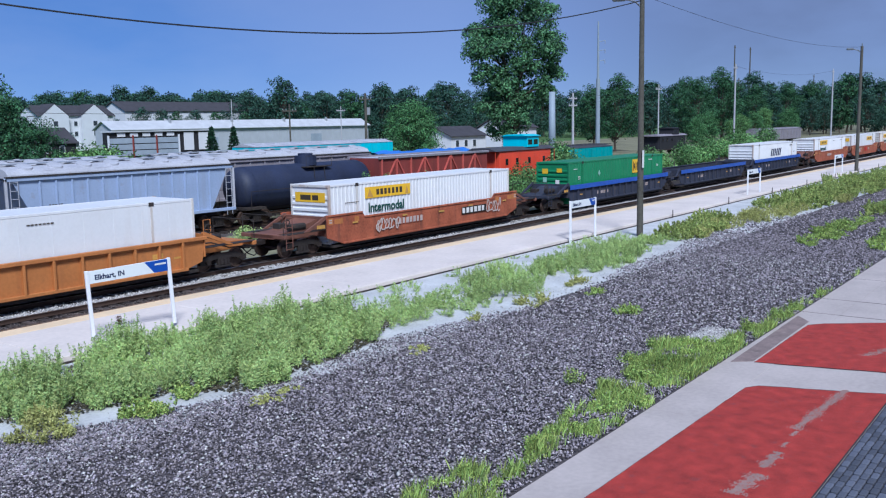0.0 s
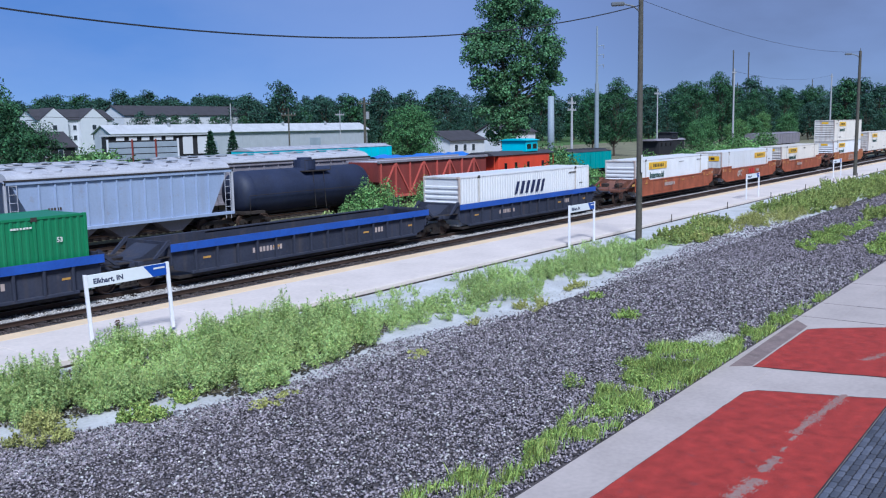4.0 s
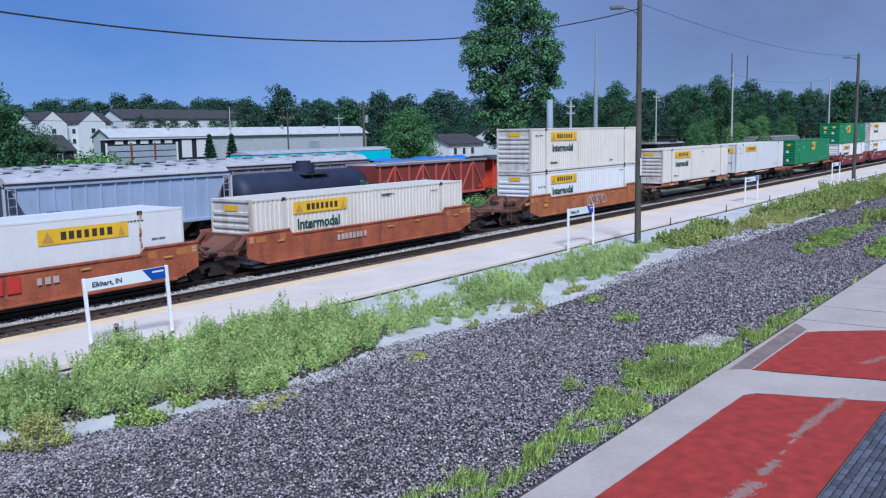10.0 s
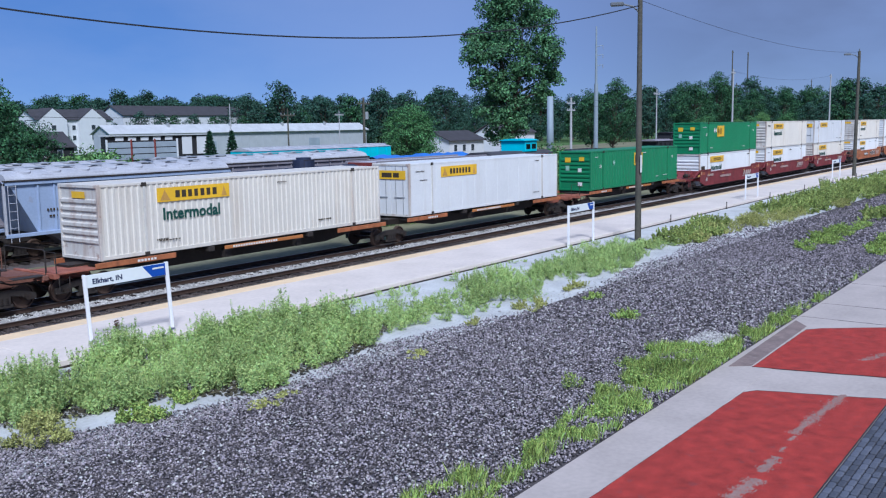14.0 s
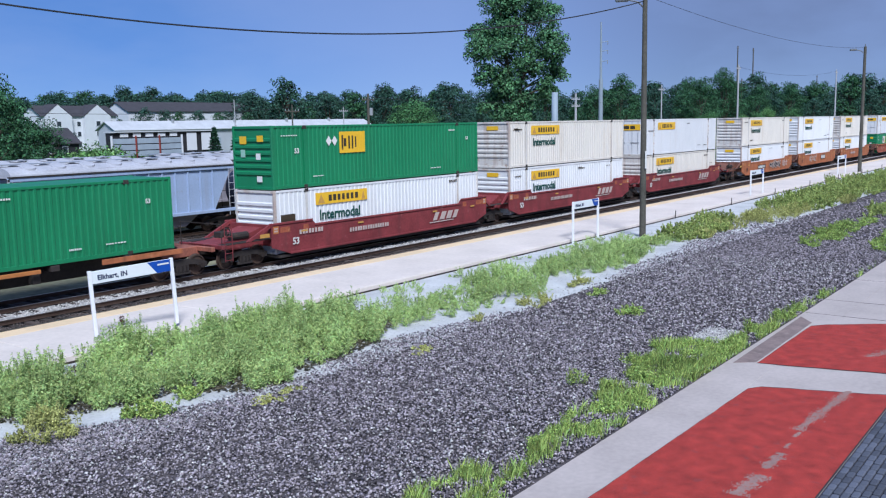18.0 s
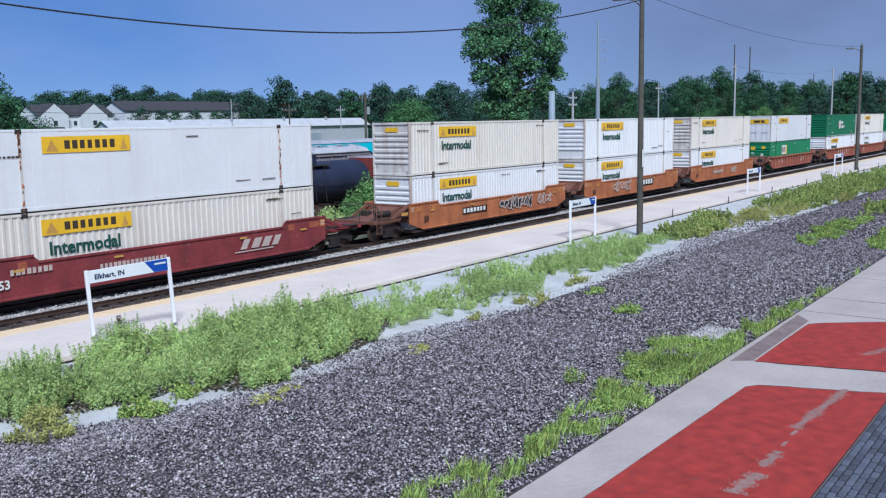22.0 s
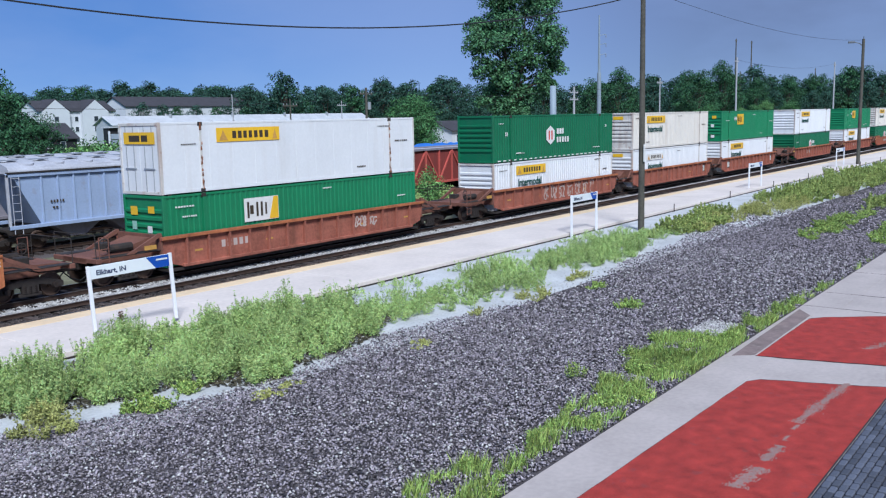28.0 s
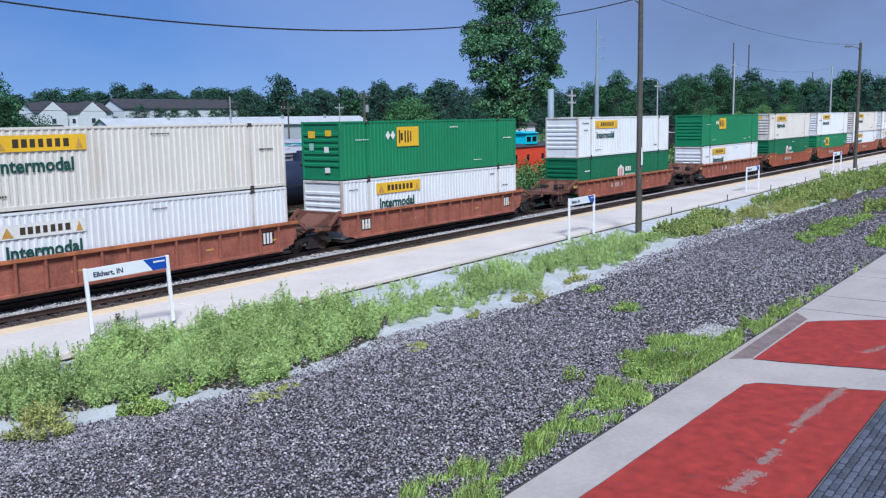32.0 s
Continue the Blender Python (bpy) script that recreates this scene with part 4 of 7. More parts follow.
def spine_car(u, first, last, label):
    """Skeleton platform under one container: centre sill, saddles, side plate strips."""
    car = thing("spine_car", label, "railcar", "cars of the train")
    part("centre_sill", shared("sill", lambda: Geo().prism([(-0.8, 0.95), (1.5, 0.85), (3.2, 0.62), (CL - 3.2, 0.62), (CL - 1.5, 0.85), (CL + 0.8, 0.95), (CL + 0.8, 1.24), (-0.8, 1.24)], "y", -0.4, 0.4).mesh("centre_sill", M_GREASE)), None, car, "dark fish-bellied centre sill")
    for x in (0.1, 2.0, 5.0, CL - 5.3, CL - 2.3, CL - 0.4):
        part("saddle", shared("saddle", lambda: Geo().box(0, 0.32, -1.35, 1.35, 1.12, 1.33, 0.02).mesh("saddle", M_STEEL)), None, car, "", pose(x, 0, 0))
    for s in (-1, 1):
        part("side_strip", shared("strip", lambda: Geo().box(-0.3, 3.3, -0.04, 0.04, 1.1, 1.3, 0.01).mesh("side_strip", M_ORANGE)), None, car, "orange side plate", pose(0, s * 1.36, 0))
        part("side_strip", MESHES["strip"], None, car, "orange side plate", pose(CL - 3.0, s * 1.36, 0))
        part("walk_strip", shared("wstrip", lambda: Geo().box(5.8, 10.4, -0.04, 0.04, 1.14, 1.28, 0.01).mesh("walk_strip", M_YELLOW)), None, car, "yellow side plate", pose(0, s * 1.4, 0))
    mark_row("stencil_mark", car, 6.2, 1.17, 2.6, 0.09, 18, -1.445, M_WLET)
    mark_row("stencil_mark", car, 1.5, 1.15, 0.9, 0.09, 6, -1.402, M_WLET)
    part("landing_leg", shared("lleg", lambda: Geo().box(6.0, 6.3, -1.2, -0.9, 0.75, 1.14, 0.02).box(10.2, 10.5, -1.2, -0.9, 0.75, 1.14, 0.02).mesh("landing_leg", M_STEEL)), None, car)
    for e, has in ((0, first), (1, last)):
        flip = pose(0, 0, 0) if e == 0 else pose(CL, 0, 0, 0, 0, 180)
        if has or e == 1:
            truck(car, -0.5 if e == 0 else CL + (0.5 if has else 1.15))
        if has:
            end = part("end_sill", shared("esill", lambda: Geo().box(-1.9, 0.0, -0.45, 0.45, 0.75, 1.15, 0.03).box(-1.95, -1.75, -1.4, 1.4, 0.95, 1.15, 0.02).box(-1.9, -0.2, -1.4, -0.5, 1.1, 1.15).mesh("end_sill", M_BROWN)), None, car, "", flip)
            part("coupler", shared("coupler2", lambda: Geo().box(-2.6, -1.8, -0.12, 0.12, 0.68, 0.92, 0.03).box(-2.8, -2.5, -0.2, 0.14, 0.64, 0.98, 0.05).mesh("coupler", M_GREASE)), None, end, "greasy dark coupler")
            part("handrail", shared("hrail2", lambda: Geo().path([(-1.85, -1.35, 1.15), (-1.85, -1.35, 1.9), (-1.85, -0.7, 1.9), (-1.85, -0.7, 1.15)], 0.02).mesh("handrail", M_STEEL)), None, end)
            part("step", shared("step", lambda: Geo().path([(-1.8, -1.42, 1.0), (-1.8, -1.42, 0.45), (-1.4, -1.42, 0.45), (-1.4, -1.42, 1.0)], 0.02).mesh("step", M_STEEL)), None, end)
    CARRIED.append((car, u, 0.0))
    return car


W = "white ribbed container with yellow logo panel and green lettering"
WF = "smooth white container with yellow logo panel, rust on its posts"
GR = "green ribbed container with a pale square logo panel"

STENCILS = (("bars", 4.6, 0.92, 2.4, 0.3), ("panel", 10.6, 0.88, 2.5, 0.42), ("tape", 8.4, 1.2, 0.5, 0.1))
# orange ribbed car
well_car(7.6, "rib", M_YELLOW, True, True, "yellow-orange ribbed well car", marks=(("tape", 13.9, 1.0, 0.5, 0.2),))
container(7.6, 0, "flat", M_WHITE, WF, ("end",))
# single rust-red car
well_car(31.7, "plate", M_RUSTRED, True, True, "rust-red well car with pale stencils and scrawls", marks=(*STENCILS, ("graf", 3.2, 0.75, 1.6, 0.5), ("graf", 13.3, 0.8, 1.4, 0.6)))
container(31.7, 0, "rib", M_WHITE, W, ("panel_word", "endw"))
# blue three-unit car: green box, empty, white box
for k, (u, a, b) in enumerate(((55.6, True, False), (75.5, False, False), (95.4, False, True))):
    well_car(u, "rib", M_BLUE, a, b, "blue-topped well car with grimy dark sides" + (", empty" if k == 1 else ""), sill=M_GREYBLUE, marks=(("bars", 4.0, 0.8, 1.8, 0.22), ("bars", 12.2, 0.85, 0.7, 0.25), ("bars", 13.8, 1.42, 1.6, 0.16)))
container(55.6, 0, "rib", M_GREEN, GR, ("E", "gend", "num53"))
container(95.4, 0, "rib", M_WHITE, "white ribbed container with a slanted navy block logo", ("slant_blocks",))
# rust-red three-unit car
for k, (u, a, b) in enumerate(((119.4, True, False), (139.1, False, False), (158.8, False, True))):
    mk = (("bars", 5.2, 0.95, 2.2, 0.28), ("tape", 9.0, 1.2, 0.5, 0.1)) if k != 1 else (("red", 7.25, 0.85, 1.9, 0.56), ("graf", 4.0, 0.8, 1.2, 0.5), ("bars", 9.6, 1.0, 0.9, 0.25))
    well_car(u, "plate", M_RUSTRED, a, b, "rust-red well car" + (" with a red block logo" if k == 1 else " with pale stencils"), marks=mk)
container(119.4, 0, "rib", M_WHITE, W, ("panel_word",))
container(139.1, 0, "flat", M_WHITE, WF, ("panel_far", "endw", "rust"))
container(158.8, 0, "rib", M_CREAM, W, ("panel_word", "end"))
# single orange car with two boxes
well_car(182.7, "plate", M_ORANGE, True, True, "faded orange well car with scrawls", marks=(("graf", 7.6, 0.6, 2.6, 0.7), ("tape", 1.2, 1.0, 0.5, 0.2)))
container(182.7, 0, "rib", M_WHITE, W, ("panel_word", "end"))
container(182.7, 1, "rib", M_CREAM, "weathered white ribbed container with yellow logo panel", ("panel_word", "end"))
# spine cars
spine_car(204.2, True, False, "low skeleton car with orange side plates")
spine_car(222.8, False, True, "low skeleton car with orange side plates")
spine_car(243.9, True, True, "low skeleton car with yellow side plates")
container(204.2, 0, "rib", M_CREAM, "weathered white ribbed container with yellow logo panel", ("panel_word", "end"), spine=True)
container(222.8, 0, "flat", M_WHITE, WF, ("panel_plain", "endw"), spine=True)
container(243.9, 0, "rib", M_GREEN, GR, ("E2", "gend", "num53"), spine=True)
# maroon three-unit car
for u, a, b in ((265.5, True, False), (285.1, False, False), (304.8, False, True)):
    well_car(u, "plate", M_MAROON, a, b, "maroon well car with a pale slanted logo", marks=(("slant", 11.3, 0.85, 2.4, 0.42), ("bars", 4.6, 0.95, 3.0, 0.2), ("bars", 1.2, 1.2, 1.6, 0.2)), num="53")
container(265.5, 0, "rib", M_WHITE, W + ", dark patch", ("panel_word", "window"))
container(265.5, 1, "rib", M_GREEN, GR, ("E4", "gend", "num53"))
container(285.1, 0, "rib", M_WHITE, W, ("panel_word", "end"))
container(285.1, 1, "rib", M_CREAM, "weathered white ribbed container with yellow logo panel", ("panel_word", "end"))
container(304.8, 0, "rib", M_CREAM, W, ("panel_word",))
container(304.8, 1, "flat", M_WHITE, WF, ("panel_plain", "endw", "rust"))
# orange three-unit car
for k, (u, a, b) in enumerate(((328.3, True, False), (348.2, False, False), (368.3, False, True))):
    well_car(u, "plate", M_ORANGE, a, b, "faded orange well car with scrawls and stencils", marks=(("panel", 4.4, 0.85, 2.5, 0.36), ("grafk", 8.6, 0.75, 3.6, 0.62), ("graf", 13.0, 0.8, 1.6, 0.5)) if k == 0 else (("panel", 9.3, 0.85, 2.0, 0.5), ("graf", 4.2, 0.8, 3.0, 0.6)) if k == 1 else (("bars", 5.0, 0.9, 2.6, 0.28), ("graf", 10.0, 0.8, 1.4, 0.4)), num="53")
    container(u, 0, "rib", M_WHITE, W, ("panel_word", "end"))
    container(u, 1, "rib", M_CREAM if k != 1 else M_WHITE, "weathered white ribbed container with yellow logo panel", ("panel_word", "end"))
# brown ribbed single car
well_car(391.6, "rib", M_BROWN, True, True, "brown-red ribbed well car with an orange top chord", marks=(("graf", 11.2, 0.85, 1.4, 0.4), ("bars", 2.7, 0.9, 1.6, 0.3)))
container(391.6, 0, "rib", M_GREEN, GR, ("E3", "gend"))
container(391.6, 1, "flat", M_WHITE, WF, ("panel_plain", "endw", "rust"))
# brown ribbed three-unit car
for k, (u, a, b) in enumerate(((415.4, True, False), (435.1, False, False), (454.9, False, True))):
    well_car(u, "rib", M_BROWN, a, b, "brown-red ribbed well car" + (" with pale scrawls" if k == 0 else ""), marks=(("graf", 6.0, 0.65, 6.8, 0.75),) if k == 0 else (("panel", 1.2, 0.7, 0.8, 0.6), ("panel", 14.4, 0.75, 0.7, 0.6)))
container(415.4, 0, "rib", M_WHITE, W, ("panel_word",))
container(415.4, 1, "rib", M_GREEN_D, "dark green ribbed container with a white hexagon logo", ("hexagon", "num53"))
container(435.1, 0, "rib", M_WHITE, "white ribbed container with a faded logo panel", ("panel_faded", "end"))
container(435.1, 1, "rib", M_CREAM, "weathered white ribbed container with yellow logo panel", ("panel_word", "end"))
container(454.9, 0, "rib", M_WHITE, W, ("panel_word",))
container(454.9, 1, "rib", M_GREEN, GR, ("E4", "gend"))
for k, u in enumerate((479.3, 503.3)):
    well_car(u, "rib", M_BROWN, True, True, "brown-red ribbed well car", marks=(("bars", 5.0, 0.9, 2.0, 0.3),))
container(479.3, 0, "rib", M_GREEN_D, "dark green ribbed container with a white hexagon logo", ("hexagon",))
container(479.3, 1, "rib", M_WHITE, W, ("panel_word",))
container(503.3, 0, "rib", M_WHITE, W, ("panel_word",))
container(503.3, 1, "rib", M_GREEN, GR, ("E4",))
for k, (u, lo, hi) in enumerate(((523.4, M_GREEN_D, M_CREAM), (543.3, M_GREEN, M_WHITE), (563.2, M_WHITE, M_CREAM), (583.1, M_WHITE, M_WHITE))):
    well_car(u, "plate", M_RUSTRED, k == 0, k == 3, "rust-red well car with pale stencils", marks=(("bars", 5.0, 0.9, 2.6, 0.28),))
    container(u, 0, "rib", lo, GR if lo in (M_GREEN, M_GREEN_D) else W, ("hexagon",) if lo is M_GREEN_D else ("E4",) if lo is M_GREEN else ("panel_word",))
    container(u, 1, "rib", hi, "weathered white ribbed container with yellow logo panel", ("panel_word", "end"))


# ---------------------------------------------------------------- yard cars that stand still
M_HOP = mat("pale_grey_blue_hopper_paint", (0.33, 0.405, 0.57), 0.55, var=0.1, streak=0.35, streak_col=(0.26, 0.27, 0.32), spots=0.25, spot_col=(0.25, 0.2, 0.18))
M_HOPROOF = mat("pale_hopper_roof", (0.45, 0.45, 0.49), 0.6, var=0.18, spots=0.4, spot_col=(0.33, 0.31, 0.3))
M_HOPDARK = mat("grey_purple_hopper_paint", (0.26, 0.24, 0.27), 0.65, var=0.16, streak=0.4, streak_col=(0.14, 0.1, 0.1), spots=0.3, spot_col=(0.2, 0.1, 0.08))
M_TANK = mat("black_tank_paint", (0.022, 0.030, 0.066), 0.62, var=0.25, streak=0.25, streak_col=(0.05, 0.05, 0.055))
M_GOND = mat("dark_maroon_hopper_paint", (0.22, 0.042, 0.035), 0.7, var=0.2, streak=0.4, streak_col=(0.07, 0.03, 0.03), spots=0.2)
M_GONDRIB = mat("bright_maroon_brace_paint", (0.50, 0.10, 0.08), 0.65, var=0.2, streak=.3)
M_CABRED = mat("orange_red_caboose_paint", (0.74, 0.075, 0.034), 0.5, var=0.12, streak=0.15)
M_CYAN = mat("cyan_paint", (0.04, 0.54, 0.66), 0.5, var=0.1, streak=0.15, streak_col=(0.05, 0.2, 0.25))
M_TEAL = mat("teal_paint", (0.02, 0.34, 0.34), 0.55, var=0.12, streak=0.2, streak_col=(0.05, 0.13, 0.14))
M_TARP = mat("blue_tarpaulin", (0.04, 0.17, 0.55), 0.6, var=0.14)
M_DARKCAR = mat("sooty_black_car_paint", (0.022, 0.022, 0.026), 0.7, var=0.25)
M_GLASSDARK = mat("dark_window_glass", (0.01, 0.012, 0.015), 0.08, var=0.1, bump=0, spec=0.6)
M_ROOFDARK = mat("dark_roof_felt", (0.06, 0.06, 0.07), 0.85, var=0.2)


def covered_hopper(x, yc, length, col, roof, label):
    """Covered hopper: ribbed sides, sloped ends in open frames, hatch roof, gates, trucks."""
    h = thing("covered_hopper_car", label, "railcar", "parked yard cars", pose(x, yc, 0))
    w, z0, z1 = 1.5, 1.25, 3.75
    e = 1.7
    g = Geo().prism([(e, z0), (length - e, z0), (length - 0.35, z1), (0.35, z1)], "y", -w + 0.06, w - 0.06)
    part("body", g, col, h)
    rib = Geo().box(-0.045, 0.045, -0.06, 0.02, z0 + 0.02, z1 - 0.02, 0.01).mesh("side_rib", col)
    n = 12
    for s in (-1, 1):
        for k in range(n + 1):
            part("side_rib", rib, None, h, "", pose(e + 0.1 + (length - 2 * e - 0.2) * k / n, s * (w - 0.05), 0, 0, 0, 0 if s < 0 else 180))
        part("top_plate", Geo().box(0, length, s * w - 0.06, s * w + 0.06, z1 - 0.1, z1 + 0.08, 0.015), col, h)
        part("side_sill", Geo().box(0, length, s * w - 0.08, s * w + 0.08, z0 - 0.12, z0 + 0.06, 0.015), col, h)
        for q in (0.0, length - 0.12):
            part("end_post", Geo().box(q, q + 0.12, s * w - 0.06, s * w + 0.06, z0 - 0.1, z1 + 0.05, 0.01), M_HOPROOF, h, "pale end post")
        for q in (0.25, length - 0.65):
            g = Geo()
            for zz in (1.2, 1.6, 2.0, 2.4, 2.8, 3.2, 3.6):
                g.tube((q, s * (w + 0.04), zz), (q + 0.4, s * (w + 0.04), zz), 0.016, n=5)
            g.tube((q, s * (w + 0.04), 0.9), (q, s * (w + 0.04), 3.8), 0.02, n=5).tube((q + 0.4, s * (w + 0.04), 0.9), (q + 0.4, s * (w + 0.04), 3.8), 0.02, n=5)
            part("ladder", g, M_HOPROOF, h)
    part("small_print", bars(e + 0.5, 2.3, 0.8, 0.12, 5, -w - 0.0, seed=4), M_LOGO_D, h)
    part("small_print", bars(e + 0.6, 2.0, 0.5, 0.09, 3, -w - 0.0, seed=6), M_LOGO_D, h)
    arc = [(-w, z1 + 0.06)] + [(w * math.sin(radians(a)), z1 + 0.08 + 0.52 * (math.cos(radians(a)) ** .8 if abs(a) < 90 else 0)) for a in range(-80, 81, 16)] + [(w, z1 + 0.06)]
    part("roof", Geo().prism(arc, "x", 0.2, length - 0.2), roof, h, smooth=False)
    part("running_board", Geo().box(0.0, length, -0.45, 0.45, z1 + 0.66, z1 + 0.7), M_GALV, h, "galvanised roof walkway")
    # broken shadow along the near roof edge, laid on as darker grey bars
    for k in range(9):
        q = 0.7 + (length - 1.4) * k / 9
        part("roof_trough", Geo().box(q, q + (length - 1.4) / 9 * (.45 + .35 * (k % 3 == 0)), -1.36, -1.22 + .1 * (k % 2), z1 + 0.26, z1 + 0.32 + .03 * (k % 2), 0.01), M_HOPDARK, h, "grey bar that stands for shadow along the roof edge")
    # eave shadow on both sides, made as a dark strip
    for s in (-1, 1):
        part("roof_rail", Geo().box(0.05, length - 0.05, s * (w + .02) - .08, s * (w + .02) + .08, z1 + 0.081, z1 + 0.15), M_STEEL, h, "dark strip that stands for the shadow under the eave")
    hatch = Geo().tube((0, 0, 0), (0, 0, 0.2), 0.44, 0.38, 14).mesh("hatch", roof)
    for k in range(8):
        for s in (-1, 1):
            part("hatch", hatch, None, h, "", pose(1.4 + (length - 2.8) * k / 7, s * 0.85, z1 + 0.42, -s * 18, 0, 0))
    for k in range(3):
        c = e + 0.6 + (length - 2 * e - 1.2) * (k + .5) / 3
        part("hopper_gate", Geo().prism([(c - 1.6, z0), (c + 1.6, z0), (c + 0.4, 0.45), (c - 0.4, 0.45)], "y", -1.0, 1.0), M_HOPDARK, h)
    part("centre_sill", Geo().box(-0.5, length + 0.5, -0.3, 0.3, 0.75, 1.1, 0.02), M_STEEL, h)
    for q in (0.9, length - 0.9):
        truck(h, q, False)
    for q in (0.0, length - 0.1):
        part("end_platform", Geo().box(q - 0.2, q + 0.3, -w, w, 1.05, 1.15), M_STEEL, h)
    return h


covered_hopper(5.2, 44.0, 16.0, M_HOP, M_HOPROOF, "pale grey covered hopper car with a hatched roof")
covered_hopper(22.5, 44.0, 14.1, M_HOP, M_HOPROOF, "pale grey-blue ribbed covered hopper car, parked")
covered_hopper(19.0, 49.5, 15.0, M_HOPDARK, M_HOPROOF, "weathered grey covered hopper car with pale roof")
covered_hopper(35.6, 49.5, 20.0, M_HOPDARK, M_HOPROOF, "dull grey-purple covered hopper car with pale roof")


def tank_car(x, yc, length, label):
    t = thing("tank_car", label, "railcar", "parked yard cars", pose(x, yc, 0))
    r, zc = 1.36, 2.22
    prof = [(0.02, 0.0), (0.6, 0.05), (1.0, 0.2), (1.25, 0.42), (r, 0.75), (r, length - 0.75), (1.25, length - 0.42), (1.0, length - 0.2), (0.6, length - 0.05), (0.02, length)]
    g = Geo().lathe(prof, 0, 28)
    g.v = [(b, a, c + zc) for a, b, c in g.v]
    part("tank", g, M_TANK, t, smooth=True)
    part("dome", Geo().tube((length * .54, 0, zc + 1.2), (length * .54, 0, zc + 1.85), 0.75, n=18), M_TANK, t, "black valve dome")
    part("dome_lid", Geo().tube((length * .54, 0, zc + 1.85), (length * .54, 0, zc + 2.0), 0.5, n=16), M_TANK, t)
    part("dome_platform", Geo().box(length * .54 - 1.2, length * .54 + 1.2, -1.25, -0.75, zc + 1.1, zc + 1.16).box(length * .54 - 1.2, length * .54 + 1.2, 0.75, 1.25, zc + 1.1, zc + 1.16), M_STEEL, t)
    part("dome_rail", Geo().path([(length * .54 - 1.2, -1.25, zc + 1.16), (length * .54 - 1.2, -1.25, zc + 1.85), (length * .54 + 1.2, -1.25, zc + 1.85), (length * .54 + 1.2, -1.25, zc + 1.16)], 0.02), M_STEEL, t)
    for q in (0.9, length * .35, length * .65, length - 0.9):
        part("tank_band", Geo().lathe([(r + 0.012, 0), (r + 0.012, 0.1)], 0, 28), M_TANK, t)
        o = t.children[-1]
        for v in o.data.vertices:
            a, b, c = v.co
            v.co = (b + q, a, c + zc)
    part("underframe", Geo().box(-0.4, length + 0.4, -0.35, 0.35, 0.75, 1.05, 0.02).box(0.0, 1.6, -1.4, 1.4, 0.95, 1.1).box(length - 1.6, length, -1.4, 1.4, 0.95, 1.1), M_STEEL, t)
    for s in (-1, 1):
        part("handrail", Geo().path([(0.3, s * 1.5, 1.05), (0.3, s * 1.5, 2.1), (length - 0.3, s * 1.5, 2.1), (length - 0.3, s * 1.5, 1.05)], 0.02), M_STEEL, t)
    part("ladder", Geo().tube((length * .50, -1.45, 0.9), (length * .50, -1.25, zc + 1.1), 0.02, n=5).tube((length * .58, -1.45, 0.9), (length * .58, -1.25, zc + 1.1), 0.02, n=5), M_STEEL, t)
    for q in (1.1, length - 1.1):
        truck(t, q, False)
    return t


tank_car(37.6, 44.0, 12.2, "black tank car with a valve dome, parked in the yard")


def open_hopper(x, yc, length, label):
    t = thing("open_hopper_car", label, "railcar", "parked yard cars", pose(x, yc, 0))
    w, z0, z1 = 1.5, 1.1, 3.62
    part("body", Geo().prism([(1.6, z0), (length - 1.6, z0), (length - 0.1, 2.2), (length - 0.1, z1), (0.1, z1), (0.1, 2.2)], "y", -w + 0.05, w - 0.05), M_GOND, t)
    n = 8
    for s in (-1, 1):
        part("top_chord", Geo().box(0, length, s * w - 0.1, s * w + 0.1, z1 - 0.06, z1 + 0.12, 0.02), M_HOPDARK, t, "grey top chord")
        part("bottom_chord", Geo().box(0.3, length - 0.3, s * w - 0.08, s * w + 0.08, z0 - 0.1, z0 + 0.08, 0.015), M_GONDRIB, t)
        for k in range(n):
            a = 0.3 + (length - 0.6) * k / n
            b = 0.3 + (length - 0.6) * (k + 1) / n
            part("post", Geo().box(a - 0.05, a + 0.05, s * w - 0.07, s * w + 0.07, z0, z1, 0.012), M_GONDRIB, t)
            p, q = ((a, b), (b, a))[k % 2]
            part("diagonal", Geo().prism([(p - .07, z0 + .05), (p + .07, z0 + .05), (q + .07, z1 - .05), (q - .07, z1 - .05)], "y", s * w - 0.05, s * w + 0.05), M_GONDRIB, t, "lighter red diagonal brace")
    part("load", Geo().box(0.3, length - 0.3, -w + 0.2, w - 0.2, z1 - 0.2, z1 + 0.02), M_HOPROOF, t, "pale cover")
    part("centre_sill", Geo().box(-0.5, length + 0.5, -0.3, 0.3, 0.75, 1.1, 0.02), M_STEEL, t)
    for q in (1.2, length - 1.2):
        truck(t, q, False)
    return t


open_hopper(50.1, 44.0, 14.2, "dark maroon braced open hopper car")


